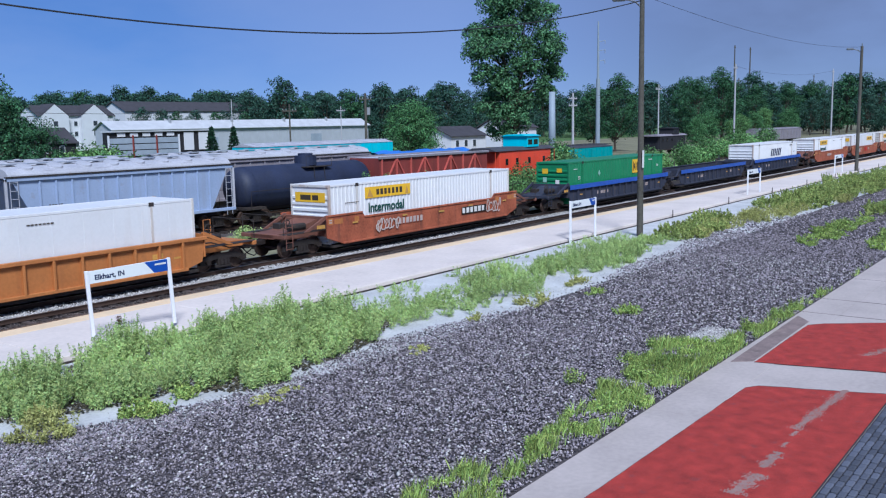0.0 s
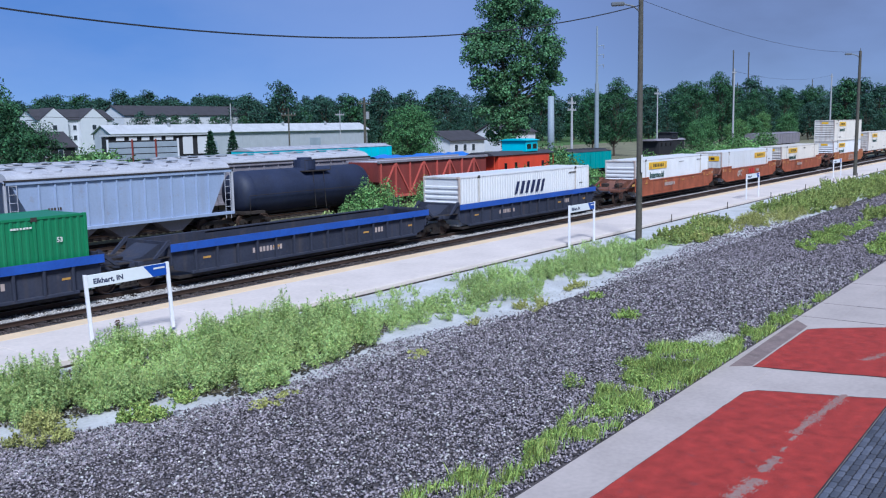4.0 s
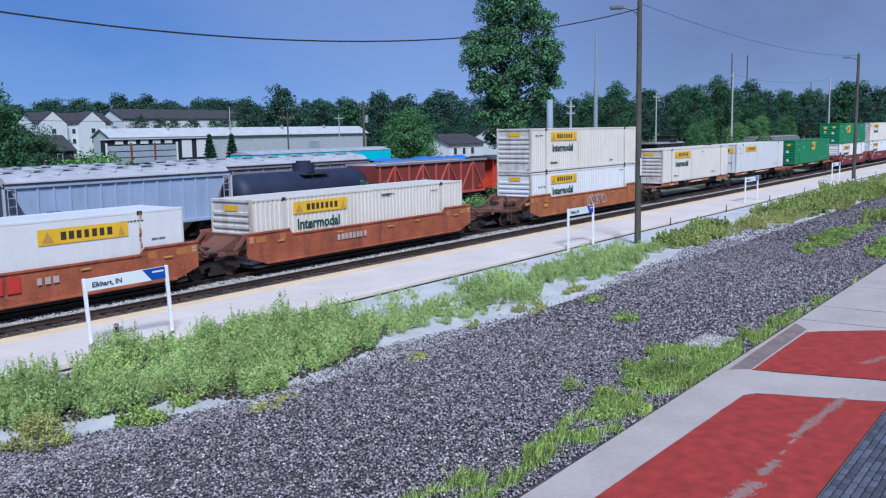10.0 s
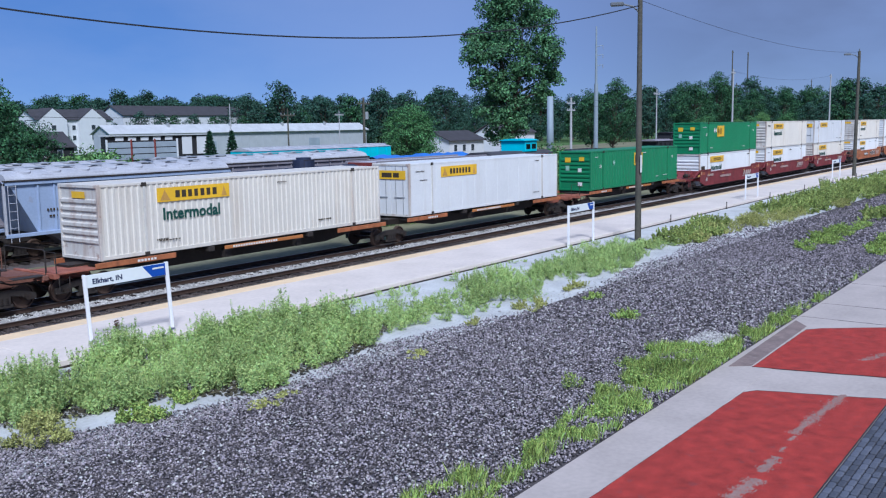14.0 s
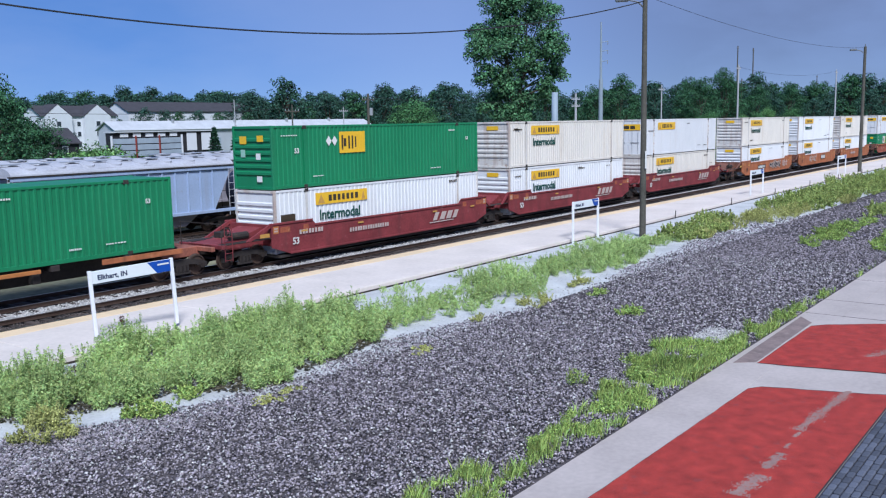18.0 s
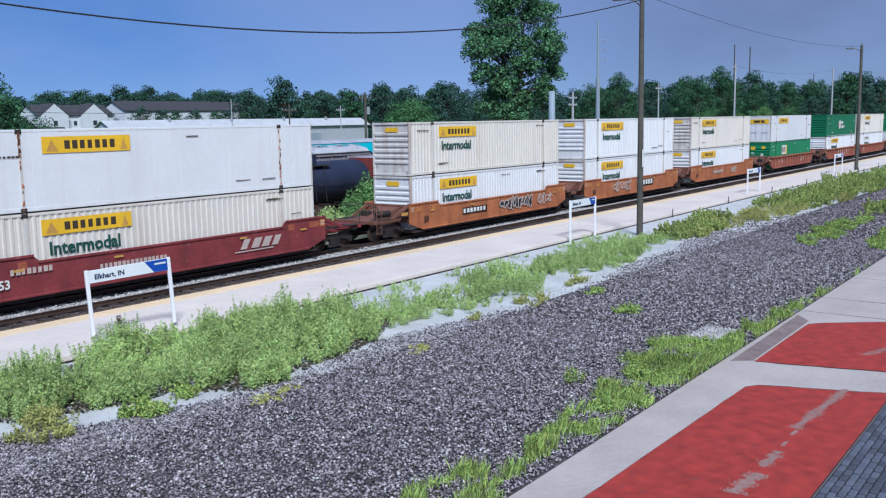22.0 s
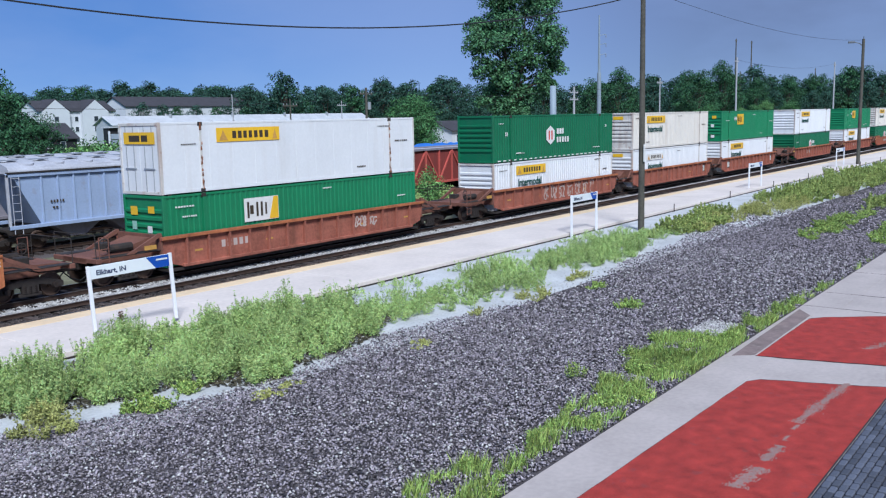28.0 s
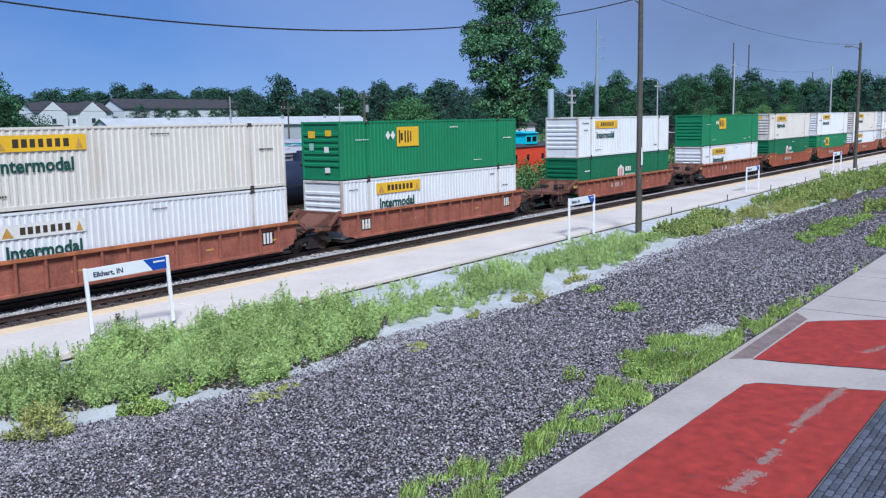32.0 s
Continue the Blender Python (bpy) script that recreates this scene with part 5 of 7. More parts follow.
def caboose(x, yc, length, body, roof, cupola, label, zt=3.55):
    t = thing("caboose", label, "railcar", "parked yard cars", pose(x, yc, 0))
    w = 1.45
    part("body", Geo().box(0.8, length - 0.8, -w, w, 1.05, zt, 0.03), body, t)
    part("roof", Geo().prism([(-w - .12, zt), (w + .12, zt), (w * .6, zt + .28), (-w * .6, zt + .28)], "x", 0.0, length), roof, t, "dark roof")
    part("cupola", Geo().box(length * .54, length * .74, -w * .9, w * .9, zt + 0.2, zt + 1.2, 0.04), cupola, t, "cyan cupola" if cupola is M_CYAN else "")
    part("cupola_roof", Geo().prism([(-w, zt + 1.2), (w, zt + 1.2), (w * .5, zt + 1.36), (-w * .5, zt + 1.36)], "x", length * .52, length * .76), cupola, t)
    for k, q in enumerate((1.6, 3.3, 5.4, length - 2.4)):
        win = part("window", Geo().box(q, q + 0.6, -w - 0.03, -w - 0.005, 2.25, 2.95, 0.01), body, t)
        part("pane", Geo().box(q + 0.08, q + 0.52, -w - 0.036, -w - 0.031, 2.32, 2.88), M_GLASSDARK, win, "dark pane")
    for q in (length * .555, length * .65):
        part("cupola_window", Geo().box(q, q + 0.7, -w * .9 - 0.02, -w * .9 - 0.004, zt + .45, zt + .9), M_GLASSDARK, t)
    for q in (0.1, length - 0.1):
        part("end_rail", Geo().path([(q, -w, 1.0), (q, -w, zt), (q, w, zt), (q, w, 1.0)], 0.03).path([(q, -w, 2.0), (q, w, 2.0)], 0.025), body, t)
    part("underframe", Geo().box(0, length, -w, w, 0.85, 1.05, 0.02), M_STEEL, t)
    for q in (1.6, length - 1.6):
        truck(t, q, False)
    return t


caboose(65.4, 44.0, 10.4, M_CABRED, M_ROOFDARK, M_CYAN, "orange-red caboose with dark roof and cyan cupola")
caboose(141.3, 61.5, 12.5, M_DARKCAR, M_HOPDARK, M_DARKCAR, "sooty black caboose beside bushes", 3.2)


def boxcar(x, yc, length, zt, col, roof, label):
    t = thing("boxcar", label, "railcar", "parked yard cars", pose(x, yc, 0))
    w = 1.5
    part("body", Geo().box(0, length, -w, w, 1.0, zt, 0.03), col, t)
    rib = Geo().box(-0.05, 0.05, -0.05, 0.0, 1.05, zt - 0.05, 0.01).mesh("side_rib", col)
    for k in range(13):
        part("side_rib", rib, None, t, "", pose(length * (k + .5) / 13, -w, 0))
    part("door", Geo().box(length * .54, length * .58, -w - 0.07, -w - 0.052, 1.1, zt - 0.15, 0.01), col, t)
    part("roof", Geo().prism([(-w - .05, zt), (w + .05, zt), (0, zt + .3)], "x", -0.05, length + 0.05), roof, t)
    rr = Geo().box(-0.04, 0.04, -w, w, 0, 0.06).mesh("roof_rib", roof)
    for k in range(12):
        part("roof_rib", rr, None, t, "", pose(length * (k + .5) / 12, 0, zt + 0.24))
    part("underframe", Geo().box(-0.4, length + 0.4, -0.4, 0.4, 0.75, 1.0, 0.02), M_STEEL, t)
    for q in (1.5, length - 1.5):
        truck(t, q, False)
    return t


boxcar(54.2, 61.5, 18.8, 4.25, M_CYAN, M_HOPROOF, "cyan boxcar with grey ribbed roof, parked")
boxcar(194.5, 61.5, 31.0, 3.3, M_HOPDARK, M_HOPDARK, "long grey railcar far along the yard")
boxcar(87.5, 49.5, 12.0, 3.0, M_TEAL, M_ROOFDARK, "low teal railcar with a dark roof")


def gondola(x, yc, length, label):
    t = thing("gondola_car", label, "railcar", "parked yard cars", pose(x, yc, 0))
    for s in (-1, 1):
        part("side_wall", Geo().box(0, length, s * 1.5 - 0.05, s * 1.5 + 0.05, 1.0, 3.1, 0.02), M_GOND, t)
    part("floor", Geo().box(0, length, -1.45, 1.45, 0.95, 1.1), M_STEEL, t)
    rows = []
    for i in range(22):
        rows.append([(length * i / 21, -1.6 + 3.2 * j / 8, (3.12 if j in (0, 8) else 3.5 + 0.24 * noise.noise((i * .5, j * .5, 7)) + .2 * math.sin(math.pi * j / 8))) for j in range(9)])
    part("tarpaulin", Geo().sheet(rows), M_TARP, t, "rumpled blue tarpaulin")
    for q in (1.4, length - 1.4):
        truck(t, q, False)
    return t


gondola(57.8, 49.5, 13.0, "maroon gondola car under a rumpled blue tarpaulin")

# ---------------------------------------------------------------- buildings behind the yard
M_METALWALL = mat("pale_metal_siding", (0.42, 0.44, 0.48), 0.6, var=0.08, streak=0.25, streak_col=(0.4, 0.4, 0.42))
M_METALROOF = mat("white_metal_roof", (0.50, 0.51, 0.53), 0.6, var=0.12, streak=.3, streak_col=(.36, .35, .35))
M_SIDING = mat("white_clapboard", (0.62, 0.63, 0.66), 0.7, var=0.04)
M_SHINGLE = mat("dark_shingle_roof", (0.055, 0.052, 0.06), 0.9, var=0.2)
M_SLAT = mat("grey_blue_slat_panel", (0.30, 0.35, 0.41), 0.6, var=0.12)
M_WINDOW = mat("far_window_glass", (0.04, 0.05, 0.06), 0.1, bump=0, spec=0.6)


def shed(x, y, length, deep, he, hr, label):
    b = thing("warehouse", label, "building", m=pose(x, y, -0.4))
    part("wall", Geo().box(0, length, 0, 0.25, 0, he).box(0, 0.25, 0.25, deep, 0, he).box(length - 0.25, length, 0.25, deep, 0, he).box(0.25, length - 0.25, deep - .25, deep, 0, he), M_METALWALL, b)
    part("roof", Geo().prism([(-0.6, he), (deep / 2, hr), (deep + 0.6, he), (deep + 0.6, he + .12), (deep / 2, hr + .12), (-0.6, he + .12)], "x", -0.5, length + 0.5), M_METALROOF, b, "white metal roof")
    for q in (0.0, length - .25):
        part("gable_end", Geo().prism([(.02, he + .01), (deep - .02, he + .01), (deep / 2, hr - .01)], "x", q, q + .25), M_METALWALL, b)
    seam = Geo().box(-0.06, 0.06, -0.05, 0.0, 0.1, he - 0.1).mesh("siding_rib", M_METALWALL)
    for k in range(1, int(length / 2.4)):
        part("siding_rib", seam, None, b, "", pose(k * 2.4, 0, 0))
    for q, w, h in ((length * .12, 3.6, 4.0), (length * .3, 3.6, 4.0), (length * .55, 1.2, 2.2), (length * .72, 4.0, 4.2)):
        part("door", Geo().box(q, q + w, -0.1, -0.02, 0, h, 0.02), M_SLAT, b, "grey loading door")
    for q in (0.2, 0.42, 0.63, 0.82):
        part("roof_vent", Geo().tube((length * q, deep * .35, hr - .8), (length * q, deep * .35, hr + .5), 0.35, n=10), M_GALV, b)
    return b


shed(114.0, 170, 82, 6, 6.0, 7.9, "long white metal warehouse with a low roof")


def slat_shed(x, y):
    """Open-fronted storage shed with grey slat panels and white doors."""
    b = thing("storage_shed", "dark framed storage shed with grey slat panels and white doors", "building", m=pose(x, y, -0.4))
    L1, L2 = 15.0, 22.4
    part("wall", Geo().box(0, L2, 0.3, 1.8, 0, 5.7), M_DARKCAR, b, "dark shed wall")
    for k in range(3):
        for q in range(3):
            part("slat_panel", Geo().box(0.3 + q * 4.95, 5.05 + q * 4.95, 0.1, 0.28, 1.55 + k * 1.1, 2.5 + k * 1.1, 0.03), M_SLAT, b, "grey-blue slat panel")
    for q in (0.0, 4.9, 9.85, 14.8):
        part("post", Geo().box(q - 0.15, q + 0.15, -0.02, 0.26, 0, 5.2, 0.03), M_SIDING if q in (0.0, 14.8) else M_GOND, b)
    for q in range(5):
        part("top_panel", Geo().box(1.8 + q * 2.6, 3.4 + q * 2.6, 0.1, 0.28, 4.95, 5.6, 0.02), M_SIDING, b, "white square panel")
    for q in (16.0, 19.4):
        part("door", Geo().box(q, q + 2.2, 0.08, 0.28, 2.2, 5.5, 0.03), M_SIDING, b, "tall white door")
    part("roof", Geo().box(-0.2, L2 + 0.2, -0.2, 2.2, 5.75, 5.95, 0.03), M_METALROOF, b, "white flat roof")
    return b


slat_shed(93.2, 140)


def gabled_house(x, y, w, deep, he, hr, label, gables, floors=2, wall=None):
    """House with its ridge along x and gabled fronts towards the yard."""
    b = thing("house", label, "building", "houses", pose(x, y, -0.4))
    zs, st = (.5, 2.6) if he < 9 and floors == 3 else (1.2, 3.0)
    part("wall", Geo().box(0, w, 0, deep, 0, he), wall or M_SIDING, b)
    part("roof", Geo().prism([(-0.5, he), (deep / 2, hr), (deep + 0.5, he), (deep + .5, he + .2), (deep / 2, hr + .25), (-0.5, he + .2)], "x", -0.5, w + 0.5), M_SHINGLE, b, "dark shingle roof")
    for q in (0.0, w - .25):
        part("gable_end", Geo().prism([(.02, he + .01), (deep - .02, he + .01), (deep / 2, hr - .01)], "x", q, q + .25), wall or M_SIDING, b)
    for gx, gw in gables:
        part("gable_wall", Geo().prism([(gx, 0), (gx + gw, 0), (gx + gw, he), (gx + gw / 2, hr + .35), (gx, he)], "y", -1.5, -0.02), M_SIDING, b)
        part("gable_roof", Geo().prism([(gx - .25, he + .02), (gx + gw / 2, hr + .4), (gx + gw + .25, he + .02), (gx + gw + .25, he + .14), (gx + gw / 2, hr + .55), (gx - .25, he + .14)], "y", -1.55, deep / 2), M_SHINGLE, b)
        for f in range(floors):
            win = part("window", Geo().box(gx + gw / 2 - .8, gx + gw / 2 + .8, -1.58, -1.5, zs + f * st, zs + 1.7 + f * st), M_SIDING, b)
            part("pane", Geo().box(gx + gw / 2 - .65, gx + gw / 2 + .65, -1.6, -1.585, zs + .15 + f * st, zs + 1.55 + f * st), M_WINDOW, win)
    k = 1.5
    while k < w - 2:
        if not any(gx - 1 < k < gx + gw + .5 for gx, gw in gables):
            for f in range(floors):
                win = part("window", Geo().box(k, k + 1.3, -0.08, 0.0, zs + f * st, zs + 1.6 + f * st), M_SIDING, b)
                part("pane", Geo().box(k + .12, k + 1.18, -0.1, -0.085, zs + .12 + f * st, zs + 1.48 + f * st), M_WINDOW, win)
        k += 3.2
    return b


gabled_house(143.9, 250, 24.5, 11, 10.2, 13.3, "white two-gabled house with dark roof", ((.2, 8.6), (12.9, 8.8)), 3)
gabled_house(188, 272, 56, 14, 12.0, 15.4, "long white building under a dark hipped roof", (), 3)
gabled_house(106.0, 190, 12, 10, 3.2, 6.6, "low dark house among bushes", (), 1, M_DARKCAR)
gabled_house(155.5, 112, 13, 9, 3.4, 5.4, "small pale house with a grey roof", (), 1)
gabled_house(196, 124, 15, 9, 4.6, 7.0, "pale grey house behind the steel column", (), 1)
gabled_house(262, 300, 20, 9, 8.0, 10.5, "white house behind the warehouse", (), 2)

# ---------------------------------------------------------------- far poles and masts
M_STEELPOLE = mat("pale_steel_column", (0.26, 0.31, 0.36), 0.6, 0.0, var=0.08)
M_PALEPOLE = mat("pale_utility_pole", (0.40, 0.40, 0.42), 0.8, var=0.12)


def utility_pole(x, y, h, r=0.16, arms=1, can=False, pale=False):
    p = thing("utility_pole", "distant utility pole with cross-arms" + (" and a transformer" if can else ""), "pole", "utility poles", pose(x, y, -0.4))
    m = M_PALEPOLE if pale else M_POLE
    part("shaft", Geo().tube((0, 0, 0), (0, 0, h + .4), r * 1.2, r * .8, 8), m, p)
    for k in range(arms):
        part("cross_arm", Geo().box(-1.3, 1.3, -0.08, 0.08, h - 0.6 - k * 1.1, h - 0.42 - k * 1.1), m, p)
        for q in (-1.2, -0.6, 0.6, 1.2):
            part("insulator", shared("ins", lambda: Geo().tube((0, 0, 0), (0, 0, 0.22), 0.06, n=6).mesh("insulator", M_GALV)), None, p, "", pose(q, 0, h - 0.42 - k * 1.1))
    if can:
        part("transformer", Geo().tube((0.4, -0.2, h - 2.8), (0.4, -0.2, h - 1.7), 0.3, n=10), M_GALV, p, "grey transformer can")
    return p


for a in ((130.6, 70, 10.4, .2, 2, False, True), (164.6, 70, 12.5, .13, 1, False, True), (207.6, 70, 18, .2, 1, False, True), (296, 70, 20.1, .22, 1, False, True), (103.3, 90, 10.6, .2, 1, True), (141.4, 130, 9.8, .1, 1, False, True),
          (87.7, 90, 8.9, .11, 1), (112.2, 130, 10.9, .09, 0, False, True), (404, 130, 36, .3, 1), (413.5, 140, 38, .3, 1), (330, 110, 20, .2, 1), (470, 120, 26, .22, 1)):
    utility_pole(*a)
column = thing("steel_column", "thick pale steel column beside the tall tree", "column", m=pose(110.6, 62.5, -0.4))
part("shaft", Geo().tube((0, 0, 0), (0, 0, 10.4), 0.52, 0.42, 16), M_STEELPOLE, column, smooth=True)
part("base_flange", Geo().tube((0, 0, 0), (0, 0, 0.25), 0.85, n=16), M_STEELPOLE, column)
mast = thing("transmission_mast", "tall slender steel mast with side arms", "mast", m=pose(149.3, 75, -0.4))
part("shaft", Geo().tube((0, 0, 0), (0, 0, 13.7), 0.42, 0.36, 12).tube((0, 0, 13.7), (0, 0, 23.7), 0.24, 0.14, 8), M_STEELPOLE, mast)
for z in (16.8, 18.6, 20.2):
    part("side_arm", Geo().tube((0, 0, z), (1.9, -0.4, z + .3), 0.07, n=6), M_STEELPOLE, mast)
    part("insulator", Geo().tube((1.85, -0.4, z + .28), (1.85, -0.4, z - .35), 0.06, n=6), M_GALV, mast)

wire("overhead_cable", (44.4, 19.83, 12.1), (-10.0, 30.71, 14.65), 3.878, 0.028, 40)
wire("overhead_cable", (44.4, 19.83, 12.35), (104.6, 22.0, 13.2), 0.8, 0.012)
wire("overhead_cable", (130.6, 70, 10.2), (164.6, 70, 12.1), 0.8, 0.018)
wire("overhead_cable", (130.6, 70, 9.2), (164.6, 70, 11.3), 0.9, 0.018)
wire("overhead_cable", (164.6, 70, 12.1), (207.6, 70, 17.0), 1.2, 0.02)
wire("overhead_cable", (207.6, 70, 17.5), (296, 70, 19.6), 1.6, 0.022)
wire("overhead_cable", (103.3, 90, 10.2), (87.7, 90, 8.5), 0.5, 0.025)
wire("overhead_cable", (103.3, 90, 10.2), (130.6, 70, 10.0), 1.0, 0.022)
wire("overhead_cable", (87.7, 90, 8.5), (30, 90, 8.9), 1.0, 0.025)

# ---------------------------------------------------------------- plants and stones


def leaf_mat(name, col, var=0.3, hue=0.02, spec=0.25, each=None):
    """Leaf: two tones, tone by piece, thin enough to let light through."""
    m = mat(name, col, 0.6, var=var, big=0.5, small=5.0, bump=0.0, per="island", hue=hue, spec=spec, each=each)
    nt = m.node_tree
    b = nt.nodes["Principled BSDF"]
    tr = nt.nodes.new("ShaderNodeBsdfTranslucent")
    mx = nt.nodes.new("ShaderNodeMixShader")
    mx.inputs[0].default_value = 0.10
    src = b.inputs["Base Color"].links[0].from_socket
    nt.links.new(src, tr.inputs[0])
    nt.links.new(b.outputs[0], mx.inputs[1])
    nt.links.new(tr.outputs[0], mx.inputs[2])
    nt.links.new(mx.outputs[0], nt.nodes["Material Output"].inputs[0])
    return m


M_LEAF = leaf_mat("tree_leaf", (0.09, 0.215, 0.078), .42)
M_LEAF_D = leaf_mat("dark_tree_leaf", (0.048, 0.128, 0.055), .42)
M_LEAF_T = leaf_mat("tall_tree_leaf", (0.085, 0.20, 0.085), .40)
M_LEAF_L = leaf_mat("light_tree_leaf", (0.13, 0.26, 0.085), .36)
# skyline leaves: the haze of distance is put into this bluer green
M_LEAF_F = leaf_mat("haze_tinted_far_leaf", (0.042, 0.10, 0.068), .40)
M_WEED = leaf_mat("weed_leaf", (0.43, 0.56, 0.205), 0.34, 0.03, 0.06, .32)
M_WEED_F = leaf_mat("olive_weed_leaf", (0.34, 0.41, 0.13), 0.26, 0.03, 0.06)
M_WEED_Y = leaf_mat("yellowing_weed_leaf", (0.43, 0.44, 0.155), 0.25, 0.012, 0.08)
M_GRASSBLADE = leaf_mat("grass_blade", (0.335, 0.445, 0.125), 0.32, 0.03, 0.1)
M_SHRUB = leaf_mat("shrub_leaf", (0.20, 0.38, 0.12), .34, .025)
M_BARK = mat("grey_brown_bark", (0.10, 0.08, 0.06), 0.95, var=0.3, small=14, bump=0.6)
M_STONE = mat("gravel_stone", (0.262, 0.23, 0.248), 0.9, var=0.42, big=3, small=40, bump=0.2, per="island", hue=0.08)
M_STONE_P = mat("pale_gravel_stone", (0.52, 0.50, 0.48), 0.9, var=0.15, big=3, small=40, bump=0.2, per="island", hue=0.03)
RNG = np.random.default_rng(7)


def mesh_np(name, verts, size, material):
    """Mesh of separate faces or pieces. verts: (n, size, 3), each row one face."""
    n = len(verts)
    me = bpy.data.meshes.new(name)
    me.vertices.add(n * size)
    me.vertices.foreach_set("co", verts.reshape(-1).astype(np.float32))
    me.loops.add(n * size)
    me.loops.foreach_set("vertex_index", np.arange(n * size, dtype=np.int32))
    me.polygons.add(n)
    me.polygons.foreach_set("loop_start", np.arange(0, n * size, size, dtype=np.int32))
    for m in material if isinstance(material, (list, tuple)) else (material,):
        me.materials.append(m)
    me.update(calc_edges=True)
    return me


def leaves(centres, length, width, droop=0.0, upright=0.3, out=None, loose=0.55):
    """Pointed four-cornered leaves at the centres, turned at random or, more or less, to face out."""
    n = len(centres)
    a = RNG.uniform(0, 2 * np.pi, n)
    tilt = RNG.normal(upright, 0.6, n)
    d = np.stack([np.cos(a) * np.cos(tilt), np.sin(a) * np.cos(tilt), np.sin(tilt) - droop], 1)
    d /= np.linalg.norm(d, axis=1, keepdims=True)
    side = np.cross(d, RNG.normal(0, 1, (n, 3)))
    if out is not None:
        f = out / (np.linalg.norm(out, axis=1, keepdims=True) + 1e-6) + RNG.normal(0, loose, (n, 3))
        d = np.cross(f, RNG.normal(0, 1, (n, 3)))
        d /= np.linalg.norm(d, axis=1, keepdims=True)
        side = np.cross(f, d)
    side /= np.linalg.norm(side, axis=1, keepdims=True)
    ln = (length * RNG.uniform(.6, 1.3, n))[:, None]
    wd = (width * RNG.uniform(.6, 1.3, n))[:, None]
    c = centres
    return np.stack([c - d * ln / 2, c + side * wd / 2 + d * ln * .05, c + d * ln / 2, c - side * wd / 2 + d * ln * .05], 1)


def lobe_leaves(lobes, per, flat=.8):
    """Leaves on small tufts that stud each lobe, thicker above; gives places and outward directions."""
    pos, out = [], []
    for c, r in lobes:
        tufts = max(5, int(7 + r * 1.5))
        v = RNG.normal(0, 1, (tufts, 3))
        v[:, 2] = v[:, 2] * .8 + .25
        v /= np.linalg.norm(v, axis=1, keepdims=True)
        t = v * r * RNG.uniform(.5, .85, (tufts, 1))
        k = RNG.integers(0, tufts, per)
        w = RNG.normal(0, 1, (per, 3))
        w /= np.linalg.norm(w, axis=1, keepdims=True)
        w[:, 2] = np.where(RNG.uniform(0, 1, per) < .55, np.abs(w[:, 2]), w[:, 2])
        q = t[k] + w * r * .46 * RNG.uniform(.3, 1.1, (per, 1)) ** .4
        q[:, 2] *= flat
        pos.append(q + np.array(c))
        out.append(w + v[k] * .5 + np.array((0, 0, .25)))
    return np.concatenate(pos), np.concatenate(out)


def tree_meshes(height, radius, base, lobes, n_leaf, leaf, material, seed, profile=None):
    """Trunk with limbs, and a crown of leaves in uneven lobes with gaps."""
    rnd = random.Random(seed)
    g = Geo()
    tr = max(0.12, height * 0.018)
    pts = [Vector((0, 0, 0))]
    for k in range(1, 6):
        pts.append(Vector((rnd.uniform(-.03, .03) * height, rnd.uniform(-.03, .03) * height, height * .8 * k / 5)))
    for k in range(5):
        g.tube(pts[k], pts[k + 1], tr * (1 - .17 * k), tr * (1 - .17 * (k + 1)), 8, cap=False)
    cen = []
    for i in range(lobes):
        u = (i + .5) / lobes
        z = base + (height - base) * (0.06 + 0.9 * u)
        prof = radius * (profile(u) if profile else math.sin(math.pi * max(0.05, u) ** .8) * .75 + .2)
        a = i * 2.4 + rnd.uniform(-.5, .5)
        q = prof * rnd.uniform(.35, .8)
        c = Vector((math.cos(a) * q, math.sin(a) * q, z))
        cen.append((c, radius * rnd.uniform(.28, .46)))
        s = pts[min(4, max(1, int(u * 4)))]
        mid = s.lerp(c, .5) + Vector((0, 0, rnd.uniform(-.3, .2)))
        g.tube(s, mid, tr * .4, tr * .25, 6, cap=False)
        g.tube(mid, c, tr * .25, tr * .08, 5, cap=False)
    pos, out = lobe_leaves(cen, n_leaf // lobes)
    keep = pos[:, 2] > base * .6
    crown = mesh_np("crown", leaves(pos[keep], leaf, leaf * .62, 0.2, out=out[keep]), 4, material)
    return g.mesh("trunk", M_BARK), crown


def plant_tree(meshes, x, y, label, group="trees", turn=0.0, scale=1.0, name="tree"):
    t = thing(name, label, "tree" if name == "tree" else "bush", group, pose(x, y, -0.4, 0, 0, turn))
    t.scale = (scale, scale, scale)
    part("trunk", meshes[0], None, t)
    part("crown", meshes[1], None, t)
    return t


# the tall tree over the yard: two storeys of lobes, ragged edge
LOBES = ((-2.4, 25.2, 3.6), (1.8, 25.8, 3.9), (4.8, 23.0, 3.4), (-5.2, 20.8, 3.0), (-0.7, 21.4, 4.2), (4.6, 19.2, 3.7), (-5.6, 17.3, 2.9), (-2.0, 17.0, 3.4), (6.2, 17.0, 2.8), (2.4, 15.0, 3.2), (-.6, 13.2, 2.8),
         (-4.0, 13.6, 2.8), (6.8, 14.0, 2.2), (4.6, 12.0, 2.5), (5.2, 10.7, 1.8), (-1.6, 10.8, 2.5), (-3.6, 9.4, 2.3), (1.8, 8.8, 2.7), (-1.4, 6.6, 2.8), (2.2, 6.2, 1.9), (-2.0, 4.4, 2.1), (.4, 4.2, 2.4))


